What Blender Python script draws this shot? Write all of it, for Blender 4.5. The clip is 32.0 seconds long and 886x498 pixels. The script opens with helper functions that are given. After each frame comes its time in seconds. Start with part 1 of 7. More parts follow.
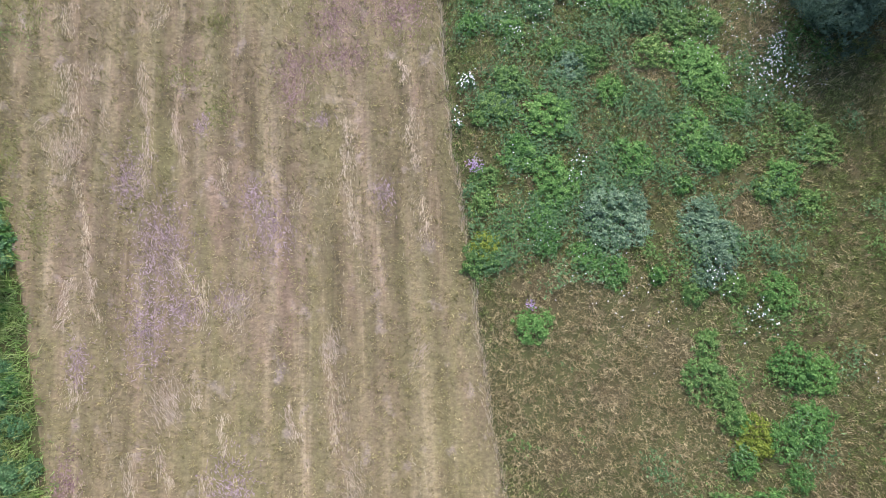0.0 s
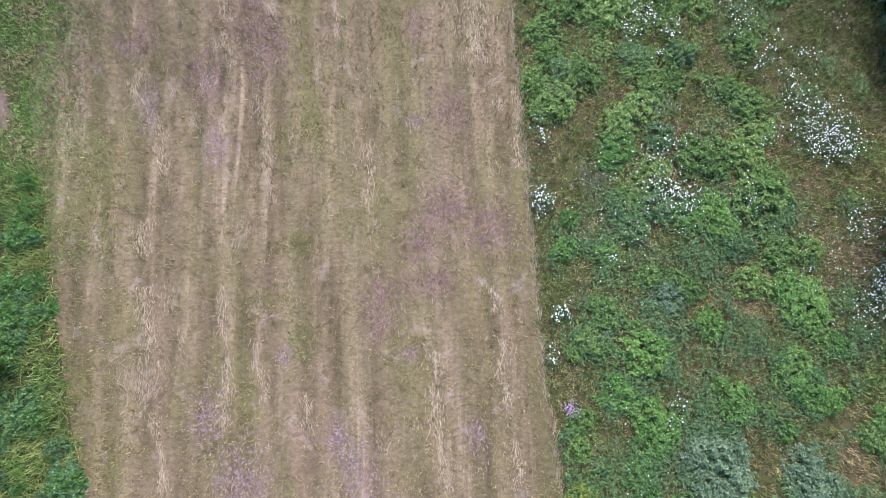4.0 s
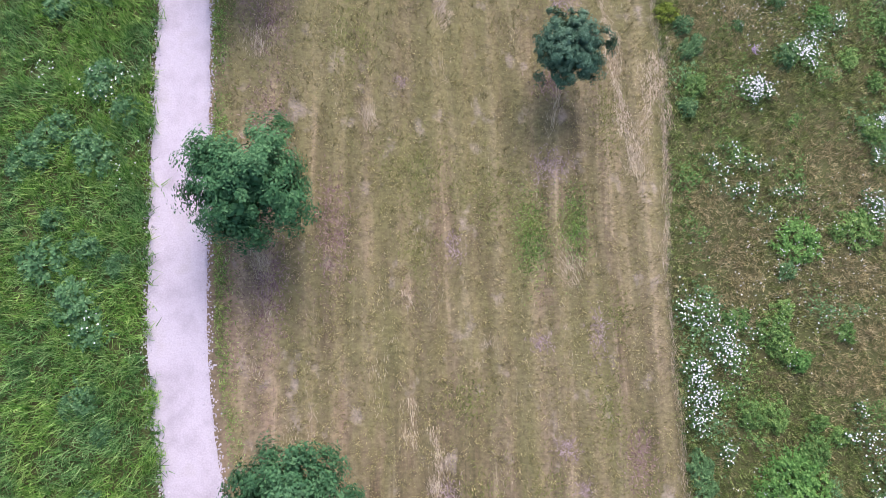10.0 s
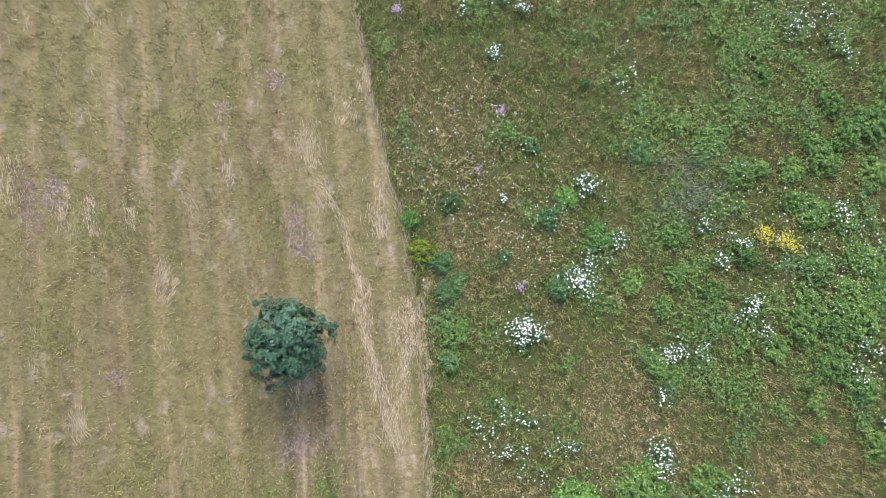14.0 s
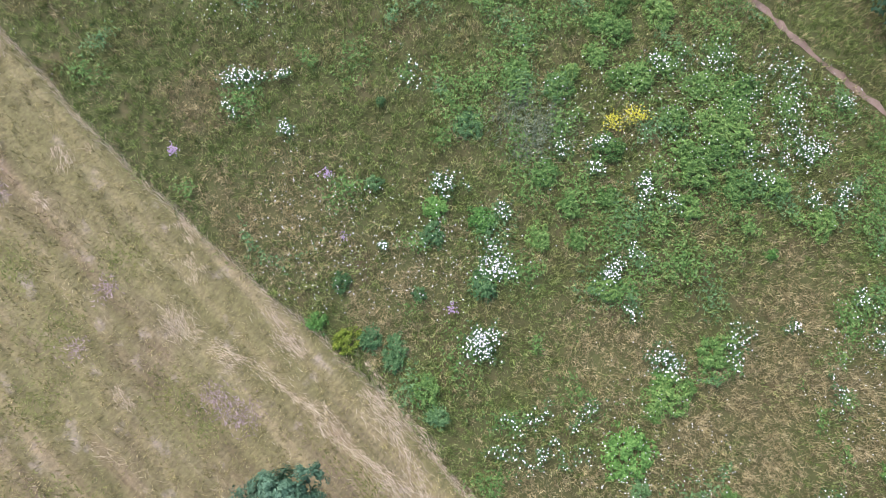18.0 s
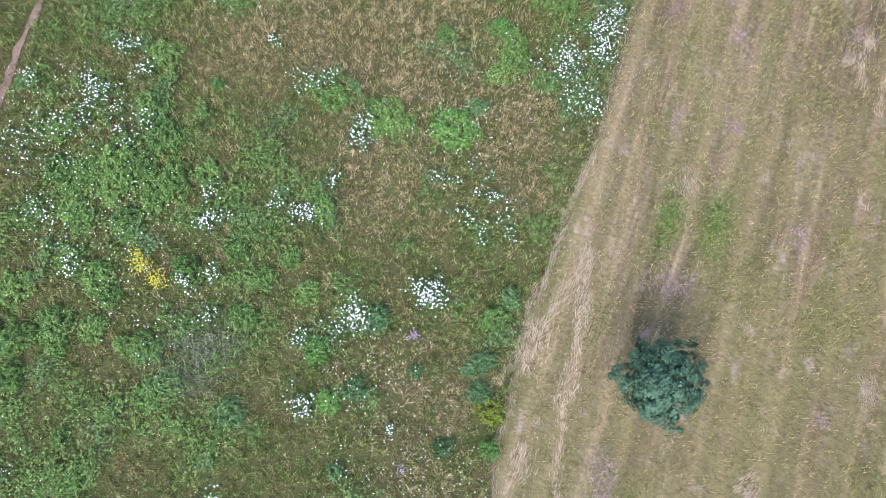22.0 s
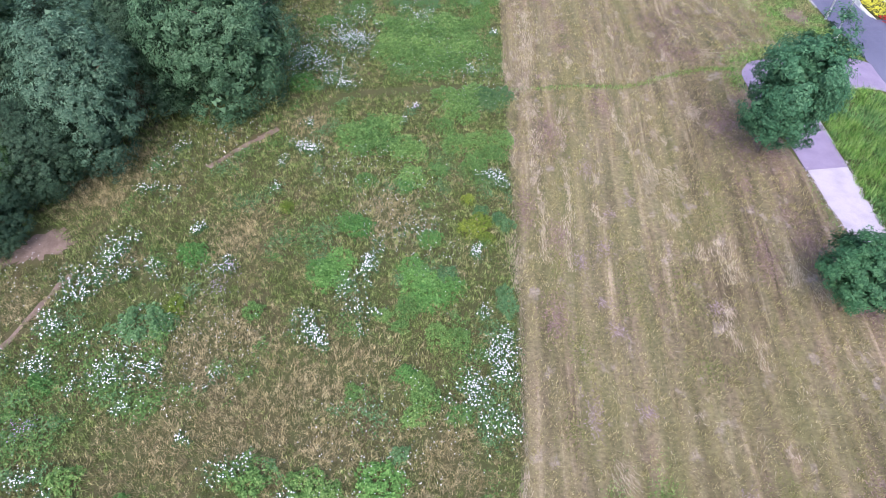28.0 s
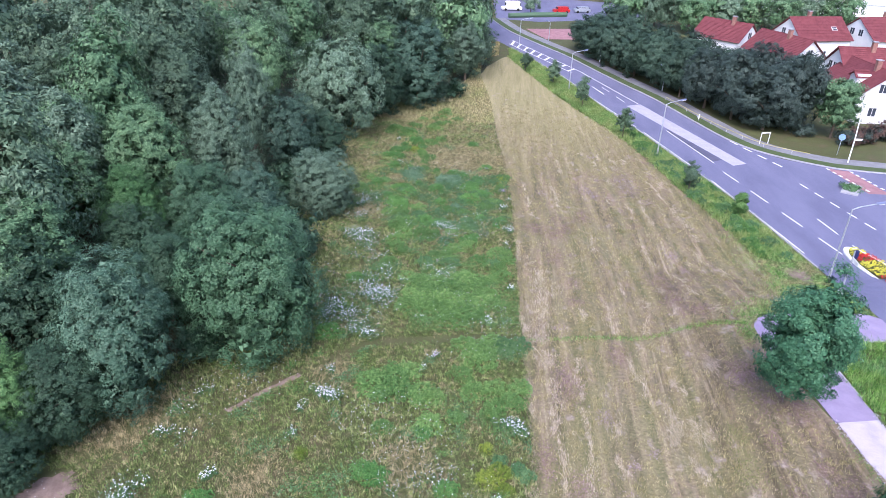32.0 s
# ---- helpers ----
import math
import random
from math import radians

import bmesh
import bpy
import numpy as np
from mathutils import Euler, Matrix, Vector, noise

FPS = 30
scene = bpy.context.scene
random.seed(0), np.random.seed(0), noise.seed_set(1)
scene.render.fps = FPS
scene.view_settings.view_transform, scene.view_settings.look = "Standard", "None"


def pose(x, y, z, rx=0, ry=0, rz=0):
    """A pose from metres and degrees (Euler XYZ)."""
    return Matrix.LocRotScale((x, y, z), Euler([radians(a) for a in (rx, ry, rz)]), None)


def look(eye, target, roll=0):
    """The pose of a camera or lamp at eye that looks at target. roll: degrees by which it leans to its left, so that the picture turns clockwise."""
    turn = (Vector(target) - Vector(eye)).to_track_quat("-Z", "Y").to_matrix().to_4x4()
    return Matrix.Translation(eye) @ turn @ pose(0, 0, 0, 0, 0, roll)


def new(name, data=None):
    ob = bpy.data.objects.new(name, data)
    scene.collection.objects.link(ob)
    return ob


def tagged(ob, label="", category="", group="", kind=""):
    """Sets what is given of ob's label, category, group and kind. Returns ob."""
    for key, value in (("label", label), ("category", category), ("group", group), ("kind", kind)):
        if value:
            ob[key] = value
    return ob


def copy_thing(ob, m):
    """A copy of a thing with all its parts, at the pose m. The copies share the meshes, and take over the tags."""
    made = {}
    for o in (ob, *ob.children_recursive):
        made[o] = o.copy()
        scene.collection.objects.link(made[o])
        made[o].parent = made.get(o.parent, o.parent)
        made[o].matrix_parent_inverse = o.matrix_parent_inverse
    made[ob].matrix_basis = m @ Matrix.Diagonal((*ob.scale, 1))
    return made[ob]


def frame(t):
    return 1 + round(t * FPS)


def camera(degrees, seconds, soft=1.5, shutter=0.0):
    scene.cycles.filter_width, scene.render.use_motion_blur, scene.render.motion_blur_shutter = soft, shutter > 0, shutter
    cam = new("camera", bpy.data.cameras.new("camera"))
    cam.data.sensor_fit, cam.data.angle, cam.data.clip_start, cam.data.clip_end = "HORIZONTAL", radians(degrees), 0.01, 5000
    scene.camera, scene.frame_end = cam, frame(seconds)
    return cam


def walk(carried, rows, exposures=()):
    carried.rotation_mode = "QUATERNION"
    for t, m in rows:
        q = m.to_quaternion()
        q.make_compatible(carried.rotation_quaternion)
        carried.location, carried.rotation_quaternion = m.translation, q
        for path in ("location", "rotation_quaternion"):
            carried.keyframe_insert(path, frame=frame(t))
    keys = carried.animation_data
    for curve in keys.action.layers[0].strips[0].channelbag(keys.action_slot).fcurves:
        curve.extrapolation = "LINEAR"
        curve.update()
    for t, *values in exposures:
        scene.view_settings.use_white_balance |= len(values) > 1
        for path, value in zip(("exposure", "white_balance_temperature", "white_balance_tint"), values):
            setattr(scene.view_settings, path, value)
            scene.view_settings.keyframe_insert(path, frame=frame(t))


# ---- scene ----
EXPOSURES = [(0, 1.06, 6250, 16), (5, 1.03, 6100, 20), (7, 0.99, 6100, 20), (9, 1.0, 6280, 16), (11, 0.96, 6450, 14), (13, 1.03, 6600, 7), (16, 1.07, 6400, 12), (20, 1.15, 6300, 12), (23, 1.12, 6000, 14), (26, 1.12, 5950, 15), (29, 1.12, 5850, 18), (32, 1.24, 5600, 20)]
cam = camera(67.20, 32.0, soft=0.4)
walk(cam, [
    (0.0, pose(8.96, -47.41, 26.19, 11.48, -1.26, -2.62)),
    (0.5, pose(8.53, -48.95, 26.13, 11.61, -1.26, -2.49)),
    (1.0, pose(7.92, -49.40, 25.86, 11.53, -1.42, -2.36)),
    (1.5, pose(7.25, -48.80, 25.74, 11.17, -1.54, -3.07)),
    (2.0, pose(6.70, -47.26, 25.74, 10.47, -1.78, -3.19)),
    (2.5, pose(6.29, -45.26, 25.74, 10.18, -1.88, -2.88)),
    (4.5, pose(4.17, -34.11, 26.95, 12.72, -2.02, -1.37)),
    (5.0, pose(1.47, -29.12, 25.77, 12.31, -4.97, -2.34)),
    (5.5, pose(-0.37, -24.25, 25.78, 11.08, -5.81, -1.40)),
    (6.0, pose(-1.33, -19.12, 25.93, 9.75, -5.64, -1.52)),
    (6.5, pose(-0.84, -14.70, 26.19, 9.15, -5.03, -2.05)),
    (7.0, pose(1.06, -10.88, 26.37, 8.90, -4.14, -2.75)),
    (7.5, pose(2.79, -9.37, 26.29, 12.13, -2.63, -3.37)),
    (8.0, pose(3.04, -6.73, 26.10, 12.90, -2.65, -2.10)),
    (8.5, pose(1.93, -3.54, 26.17, 12.46, -3.31, -1.09)),
    (9.0, pose(-0.00, -0.00, 26.23, 11.38, -3.96, 0.01)),
    (9.5, pose(-1.75, 3.85, 26.37, 10.35, -4.04, -0.41)),
    (10.0, pose(-2.31, 7.53, 26.58, 9.37, -3.73, -1.39)),
    (10.5, pose(-1.48, 10.35, 26.53, 8.93, -3.51, -2.74)),
    (11.0, pose(0.85, 12.56, 26.52, 8.61, -2.74, -4.93)),
    (11.5, pose(3.67, 14.47, 26.61, 8.20, -2.25, -5.81)),
    (12.0, pose(6.18, 16.70, 26.60, 7.34, -1.82, -5.85)),
    (12.5, pose(8.30, 18.70, 26.66, 6.50, -1.53, -6.03)),
    (13.0, pose(9.35, 19.42, 26.60, 6.13, -1.29, -6.43)),
    (13.5, pose(9.56, 19.57, 26.45, 5.84, -1.22, -5.77)),
    (15.5, pose(7.88, 18.94, 25.42, 9.09, -4.80, -25.62)),
    (16.0, pose(8.27, 18.90, 25.38, 9.77, -4.00, -40.04)),
    (16.5, pose(8.47, 18.87, 25.39, 9.83, -3.81, -42.97)),
    (17.0, pose(8.86, 19.14, 25.48, 9.31, -3.88, -43.22)),
    (17.5, pose(9.68, 19.72, 25.50, 9.17, -3.81, -43.14)),
    (18.0, pose(10.53, 20.23, 25.42, 9.69, -3.55, -43.12)),
    (18.5, pose(11.11, 20.67, 25.44, 9.67, -3.59, -43.13)),
    (19.0, pose(11.32, 20.83, 25.45, 9.62, -3.44, -49.31)),
    (19.5, pose(11.31, 20.74, 25.43, 9.96, -3.22, -56.13)),
    (20.0, pose(11.47, 20.76, 25.49, 9.79, -2.86, -63.28)),
    (20.5, pose(11.77, 20.94, 25.59, 9.51, -2.45, -81.14)),
    (21.0, pose(12.22, 21.02, 25.74, 8.98, -2.05, -105.17)),
    (21.5, pose(12.62, 21.24, 25.85, 9.20, -2.49, -134.44)),
    (22.0, pose(12.71, 21.79, 25.85, 10.73, -2.26, -161.73)),
    (22.5, pose(12.61, 21.78, 25.86, 11.20, -1.78, -168.11)),
    (23.0, pose(12.53, 21.65, 25.94, 11.23, -1.58, -170.56)),
    (23.5, pose(12.46, 21.60, 26.00, 11.27, -1.34, -174.46)),
    (24.0, pose(12.48, 21.32, 26.17, 10.73, -1.34, -178.07)),
    (24.5, pose(12.57, 21.11, 26.28, 10.29, -1.58, -178.64)),
    (25.0, pose(12.61, 21.06, 26.29, 11.06, -1.77, -178.54)),
    (25.5, pose(12.61, 20.90, 26.33, 16.09, -1.88, -178.43)),
    (26.0, pose(12.48, 20.74, 26.48, 21.75, -1.76, -178.16)),
    (26.5, pose(12.48, 20.54, 26.64, 27.25, -1.80, -177.89)),
    (28.5, pose(12.43, 22.08, 25.78, 41.82, -2.28, -176.15)),
    (29.0, pose(11.88, 22.16, 25.72, 41.99, -1.39, -175.51)),
    (29.5, pose(11.80, 22.17, 25.80, 43.05, -1.29, -175.04)),
    (30.0, pose(12.15, 22.20, 25.84, 46.11, -1.65, -175.04)),
    (30.5, pose(12.40, 22.24, 25.70, 49.83, -1.94, -174.98)),
    (31.0, pose(12.40, 22.27, 25.81, 53.74, -2.00, -174.91)),
    (31.5, pose(12.26, 22.37, 25.75, 57.98, -1.79, -174.79)),
    (32.0, pose(12.07, 22.50, 25.83, 62.18, -1.62, -174.57)),
], EXPOSURES)

# ---------------------------------------------------------------- sky and sun
world = bpy.data.worlds.new("overcast_sky")
scene.world = world
world.use_nodes = True
wn = world.node_tree.nodes
sky = wn.new("ShaderNodeTexSky")
sky.sky_type = "NISHITA"
sky.sun_disc = False
SUN_ELEV, SUN_AZ = radians(50), radians(9)      # azimuth from +y towards +x
sky.sun_elevation = SUN_ELEV
sky.sun_rotation = SUN_AZ
sky.dust_density = 4.0
sky.air_density = 1.0
world.node_tree.links.new(sky.outputs[0], wn["Background"].inputs[0])
wn["Background"].inputs[1].default_value = 0.128

sun = new("sun", bpy.data.lights.new("sun", "SUN"))
sun.data.energy = 1.1
sun.data.angle = radians(34)
sun.data.color = (1.0, 0.96, 0.9)
sd = Vector((math.sin(SUN_AZ) * math.cos(SUN_ELEV), math.cos(SUN_AZ) * math.cos(SUN_ELEV), math.sin(SUN_ELEV)))
sun.matrix_world = look(tuple(sd * 100), (0, 0, 0))


# ---------------------------------------------------------------- materials
def material(name):
    m = bpy.data.materials.new(name)
    m.use_nodes = True
    n, l = m.node_tree.nodes, m.node_tree.links
    return m, n, l, n["Principled BSDF"]


def ramp(n, l, src, stops):
    r = n.new("ShaderNodeValToRGB")
    e = r.color_ramp.elements
    while len(e) < len(stops):
        e.new(0.5)
    for el, (p, c) in zip(e, stops):
        el.position, el.color = p, (*c, 1)
    l.new(src, r.inputs[0])
    return r.outputs[0]


def tex(n, l, scale, detail=4.0, rough=0.6, stretch=(1, 1, 1), turn=0.0, distort=0.0):
    co = n.new("ShaderNodeTexCoord")
    mp = n.new("ShaderNodeMapping")
    mp.inputs["Scale"].default_value = stretch
    mp.inputs["Rotation"].default_value = (0, 0, turn)
    l.new(co.outputs["Object"], mp.inputs[0])
    t = n.new("ShaderNodeTexNoise")
    t.inputs["Scale"].default_value = scale
    t.inputs["Detail"].default_value = detail
    t.inputs["Roughness"].default_value = rough
    t.inputs["Distortion"].default_value = distort
    l.new(mp.outputs[0], t.inputs["Vector"])
    return t.outputs[0]


def mix(n, l, fac, a, b, mode="MIX"):
    m = n.new("ShaderNodeMix")
    m.data_type, m.blend_type = "RGBA", mode
    for sock, v in ((m.inputs[0], fac), (m.inputs[6], a), (m.inputs[7], b)):
        if hasattr(v, "links"):
            l.new(v, sock)
        elif isinstance(v, (int, float)):
            sock.default_value = v
        else:
            sock.default_value = (*v, 1)
    return m.outputs[2]


def bump(n, l, b, src, strength, dist):
    u = n.new("ShaderNodeBump")
    u.inputs["Strength"].default_value, u.inputs["Distance"].default_value = strength, dist
    l.new(src, u.inputs["Height"])
    l.new(u.outputs[0], b.inputs["Normal"])


def surface(name, stops, scale=3.0, fine=60.0, rough=0.85, stretch=(1, 1, 1), relief=0.02, fine_mix=0.35, metal=0.0, spec=0.3):
    """A surface that varies at two scales: broad stains by the ramp, fine grain on top."""
    m, n, l, b = material(name)
    c = ramp(n, l, tex(n, l, scale, stretch=stretch), stops)
    g = tex(n, l, fine, 3, 0.7)
    c = mix(n, l, fine_mix, c, ramp(n, l, g, [(0.3, (0.35, 0.35, 0.35)), (0.7, (0.75, 0.75, 0.75))]), "OVERLAY")
    l.new(c, b.inputs["Base Color"])
    b.inputs["Roughness"].default_value, b.inputs["Metallic"].default_value = rough, metal
    b.inputs["Specular IOR Level"].default_value = spec
    if relief:
        bump(n, l, b, g, 0.6, relief)
    return m


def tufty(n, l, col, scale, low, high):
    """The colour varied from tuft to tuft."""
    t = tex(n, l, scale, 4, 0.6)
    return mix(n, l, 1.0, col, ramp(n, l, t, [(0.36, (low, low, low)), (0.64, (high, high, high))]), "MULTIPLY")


def blades(name, ramp_a, ramp_b, patch_scale=0.5, lo=0.42, hi=0.58, stretch=(1, 1, 1), rough=0.7, glow=0.0, seed_turn=0.3, tuft=0.0):
    """Grass, straw, leaves: each piece its own tone, two families of tone mixed in broad patches, tufts paler or deeper."""
    m, n, l, b = material(name)
    g = n.new("ShaderNodeNewGeometry")
    a = ramp(n, l, g.outputs["Random Per Island"], ramp_a)
    c = ramp(n, l, g.outputs["Random Per Island"], ramp_b)
    p = tex(n, l, patch_scale, 4, 0.65, stretch, seed_turn)
    f = ramp(n, l, p, [(lo, (0, 0, 0)), (hi, (1, 1, 1))])
    col = mix(n, l, f, a, c)
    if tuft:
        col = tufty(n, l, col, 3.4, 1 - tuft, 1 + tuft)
    l.new(col, b.inputs["Base Color"])
    b.inputs["Roughness"].default_value = rough
    b.inputs["Specular IOR Level"].default_value = 0.14
    if glow:
        t = n.new("ShaderNodeBsdfTranslucent")
        l.new(col, t.inputs[0])
        s = n.new("ShaderNodeMixShader")
        s.inputs[0].default_value = glow
        l.new(b.outputs[0], s.inputs[1])
        l.new(t.outputs[0], s.inputs[2])
        l.new(s.outputs[0], n["Material Output"].inputs[0])
    return m


def leaf_mat(name, dark, mid, light, rough=0.55):
    """Foliage: each leaf its own tone, each plant slightly its own."""
    m, n, l, b = material(name)
    g = n.new("ShaderNodeNewGeometry")
    c = ramp(n, l, g.outputs["Random Per Island"], [(0.0, [0.7 * d + 0.3 * k for d, k in zip(dark, mid)]), (0.5, mid), (1.0, [0.75 * d + 0.25 * k for d, k in zip(light, mid)])])
    o = n.new("ShaderNodeObjectInfo")
    h = n.new("ShaderNodeHueSaturation")
    mr = n.new("ShaderNodeMapRange")
    l.new(o.outputs["Random"], mr.inputs[0])
    mr.inputs[3].default_value, mr.inputs[4].default_value = 0.8, 1.22
    l.new(mr.outputs[0], h.inputs["Value"])
    mh = n.new("ShaderNodeMapRange")
    l.new(o.outputs["Random"], mh.inputs[0])
    mh.inputs[3].default_value, mh.inputs[4].default_value = 0.51, 0.49
    l.new(mh.outputs[0], h.inputs["Hue"])
    l.new(c, h.inputs["Color"])
    l.new(h.outputs[0], b.inputs["Base Color"])
    b.inputs["Roughness"].default_value = rough
    b.inputs["Specular IOR Level"].default_value = 0.2
    t = n.new("ShaderNodeBsdfTranslucent")
    l.new(h.outputs[0], t.inputs[0])
    s = n.new("ShaderNodeMixShader")
    s.inputs[0].default_value = 0.08
    l.new(b.outputs[0], s.inputs[1])
    l.new(t.outputs[0], s.inputs[2])
    l.new(s.outputs[0], n["Material Output"].inputs[0])
    return m


def plain(name, c, rough=0.5, metal=0.0, vary=0.15):
    lo, hi = tuple(v * (1 - vary) for v in c), tuple(min(1, v * (1 + vary)) for v in c)
    return surface(name, [(0.35, lo), (0.65, hi)], scale=2.5, fine=45, rough=rough, metal=metal, relief=0.0, fine_mix=0.12)


M = {}
M["soil"] = surface("meadow_ground", [(0.3, (0.11, 0.09, 0.046)), (0.5, (0.08, 0.087, 0.032)), (0.7, (0.10, 0.108, 0.04))], scale=0.35, fine=14, relief=0.04)
M["asphalt"] = surface("asphalt_road", [(0.35, (0.13, 0.13, 0.205)), (0.65, (0.17, 0.17, 0.255))], scale=0.3, fine=30, rough=0.85, stretch=(1, 0.3, 1), relief=0.006)
M["patch"] = surface("asphalt_patch", [(0.35, (0.36, 0.345, 0.42)), (0.65, (0.42, 0.40, 0.48))], scale=0.8, fine=40, rough=0.85, relief=0.005)
M["path_asphalt"] = surface("asphalt_path", [(0.35, (0.255, 0.208, 0.315)), (0.65, (0.32, 0.262, 0.385))], scale=0.7, fine=22, rough=0.85, relief=0.006, fine_mix=0.25)
M["gravel"] = surface("gravel_path", [(0.3, (0.40, 0.355, 0.42)), (0.55, (0.50, 0.45, 0.53)), (0.75, (0.44, 0.395, 0.44))], scale=0.9, fine=16, rough=0.95, relief=0.02, fine_mix=0.3)
M["kerb"] = plain("concrete_kerb", (0.36, 0.355, 0.38), 0.9)
M["footway"] = surface("footway_slabs", [(0.35, (0.19, 0.185, 0.205)), (0.65, (0.25, 0.245, 0.265))], scale=0.6, fine=18, rough=0.9)
M["white"] = surface("road_paint", [(0.3, (0.62, 0.62, 0.62)), (0.7, (0.82, 0.82, 0.82))], scale=4, fine=50, rough=0.7, relief=0.0)
M["red_paving"] = surface("red_paving", [(0.35, (0.27, 0.14, 0.15)), (0.65, (0.36, 0.20, 0.21))], scale=0.8, fine=20, rough=0.9)
M["dirt"] = surface("bare_dirt", [(0.35, (0.16, 0.115, 0.095)), (0.65, (0.27, 0.20, 0.17))], scale=1.6, fine=14, rough=0.95, relief=0.03)
M["steel"] = plain("galvanised_steel", (0.50, 0.53, 0.57), 0.45, 0.6)
M["dark_blue"] = plain("dark_blue_paint", (0.02, 0.025, 0.09), 0.4)
M["sign_white"] = plain("white_sign", (0.8, 0.8, 0.8), 0.5)
M["sign_blue"] = plain("blue_sign", (0.25, 0.4, 0.7), 0.4)
M["lamp_glass"] = plain("lamp_lid", (0.20, 0.23, 0.36), 0.4)
M["bark"] = surface("bark", [(0.35, (0.10, 0.075, 0.055)), (0.65, (0.19, 0.15, 0.11))], scale=6, fine=40, stretch=(1, 1, 0.25), rough=0.95)
M["plaster"] = surface("white_plaster", [(0.3, (0.70, 0.70, 0.72)), (0.7, (0.80, 0.80, 0.80))], scale=0.6, fine=30, rough=0.9, relief=0.003)
M["tile_red"] = surface("red_roof_tile", [(0.3, (0.14, 0.036, 0.042)), (0.7, (0.20, 0.058, 0.064))], scale=1.2, fine=18, rough=0.8, relief=0.01)
M["glass"] = plain("window_glass", (0.05, 0.06, 0.08), 0.1)
M["wood_frame"] = plain("white_window_frame", (0.7, 0.7, 0.7), 0.5)
M["brick"] = plain("chimney_brick", (0.30, 0.16, 0.13), 0.9)


# ---------------------------------------------------------------- building helpers
def link_mesh(name, me, mat, parent=None, label=""):
    for one in (mat if isinstance(mat, (list, tuple)) else [mat]):
        me.materials.append(one)
    ob = new(name, me)
    if parent is not None:
        ob.parent = parent
    if label:
        ob["label"] = label
    return ob


def part(name, bm, mat, parent=None, label=""):
    me = bpy.data.meshes.new(name)
    bm.to_mesh(me)
    bm.free()
    return link_mesh(name, me, mat, parent, label)


def np_mesh(name, verts, size):
    """A mesh of separate faces of `size` corners each, from one long array of corners."""
    verts = np.asarray(verts, np.float32).reshape(-1, 3)
    n = len(verts)
    me = bpy.data.meshes.new(name)
    me.vertices.add(n)
    me.vertices.foreach_set("co", verts.ravel())
    me.loops.add(n)
    me.loops.foreach_set("vertex_index", np.arange(n, dtype=np.int32))
    me.polygons.add(n // size)
    me.polygons.foreach_set("loop_start", np.arange(0, n, size, dtype=np.int32))
    me.polygons.foreach_set("loop_total", np.full(n // size, size, np.int32))
    me.update(calc_edges=True)
    return me


def thing(name, x, y, z=0.0, turn=0.0, label="", category="", group="", kind=""):
    e = new(name)
    e.empty_display_size = 0.2
    e.matrix_basis = pose(x, y, z, 0, 0, turn)
    return tagged(e, label, category, group, kind)


def box(bm, cx, cy, cz, sx, sy, sz, m=None, bevel=0.0):
    r = bmesh.ops.create_cube(bm, size=1)["verts"]
    bmesh.ops.scale(bm, vec=(sx, sy, sz), verts=r)
    bmesh.ops.translate(bm, vec=(cx, cy, cz), verts=r)
    if bevel:
        es = list({e for v in r for e in v.link_edges})
        r = [v for v in bmesh.ops.bevel(bm, geom=es, offset=bevel, segments=2, affect="EDGES")["verts"]]
    if m is not None:
        bmesh.ops.transform(bm, matrix=m, verts=r)
    return r


def tube(bm, pts, radii, sides=8):
    """A round bar through the points, tapering by the radii."""
    rings = []
    pts = [Vector(p) for p in pts]
    for i, p in enumerate(pts):
        d = (pts[min(i + 1, len(pts) - 1)] - pts[max(i - 1, 0)]).normalized()
        q = d.to_track_quat("Z", "Y")
        rings.append([bm.verts.new(p + q @ Vector((math.cos(a) * radii[i], math.sin(a) * radii[i], 0)))
                      for a in (2 * math.pi * k / sides for k in range(sides))])
    for a, b in zip(rings, rings[1:]):
        for k in range(sides):
            bm.faces.new((a[k], a[(k + 1) % sides], b[(k + 1) % sides], b[k]))
    bm.faces.new(rings[0][::-1])
    bm.faces.new(rings[-1])


def smooth_line(pts, step=1.0):
    """A soft curve through the points (Catmull-Rom), sampled about every step metres."""
    p = [Vector(q) for q in pts]
    p = [p[0] * 2 - p[1], *p, p[-1] * 2 - p[-2]]
    out = []
    for i in range(1, len(p) - 2):
        n = max(1, int((p[i + 1] - p[i]).length / step))
        for k in range(n):
            t = k / n
            a, b, c, d = p[i - 1:i + 3]
            out.append(0.5 * ((2 * b) + (c - a) * t + (2 * a - 5 * b + 4 * c - d) * t * t + (3 * b - a - 3 * c + d) * t ** 3))
    out.append(p[-2])
    return out


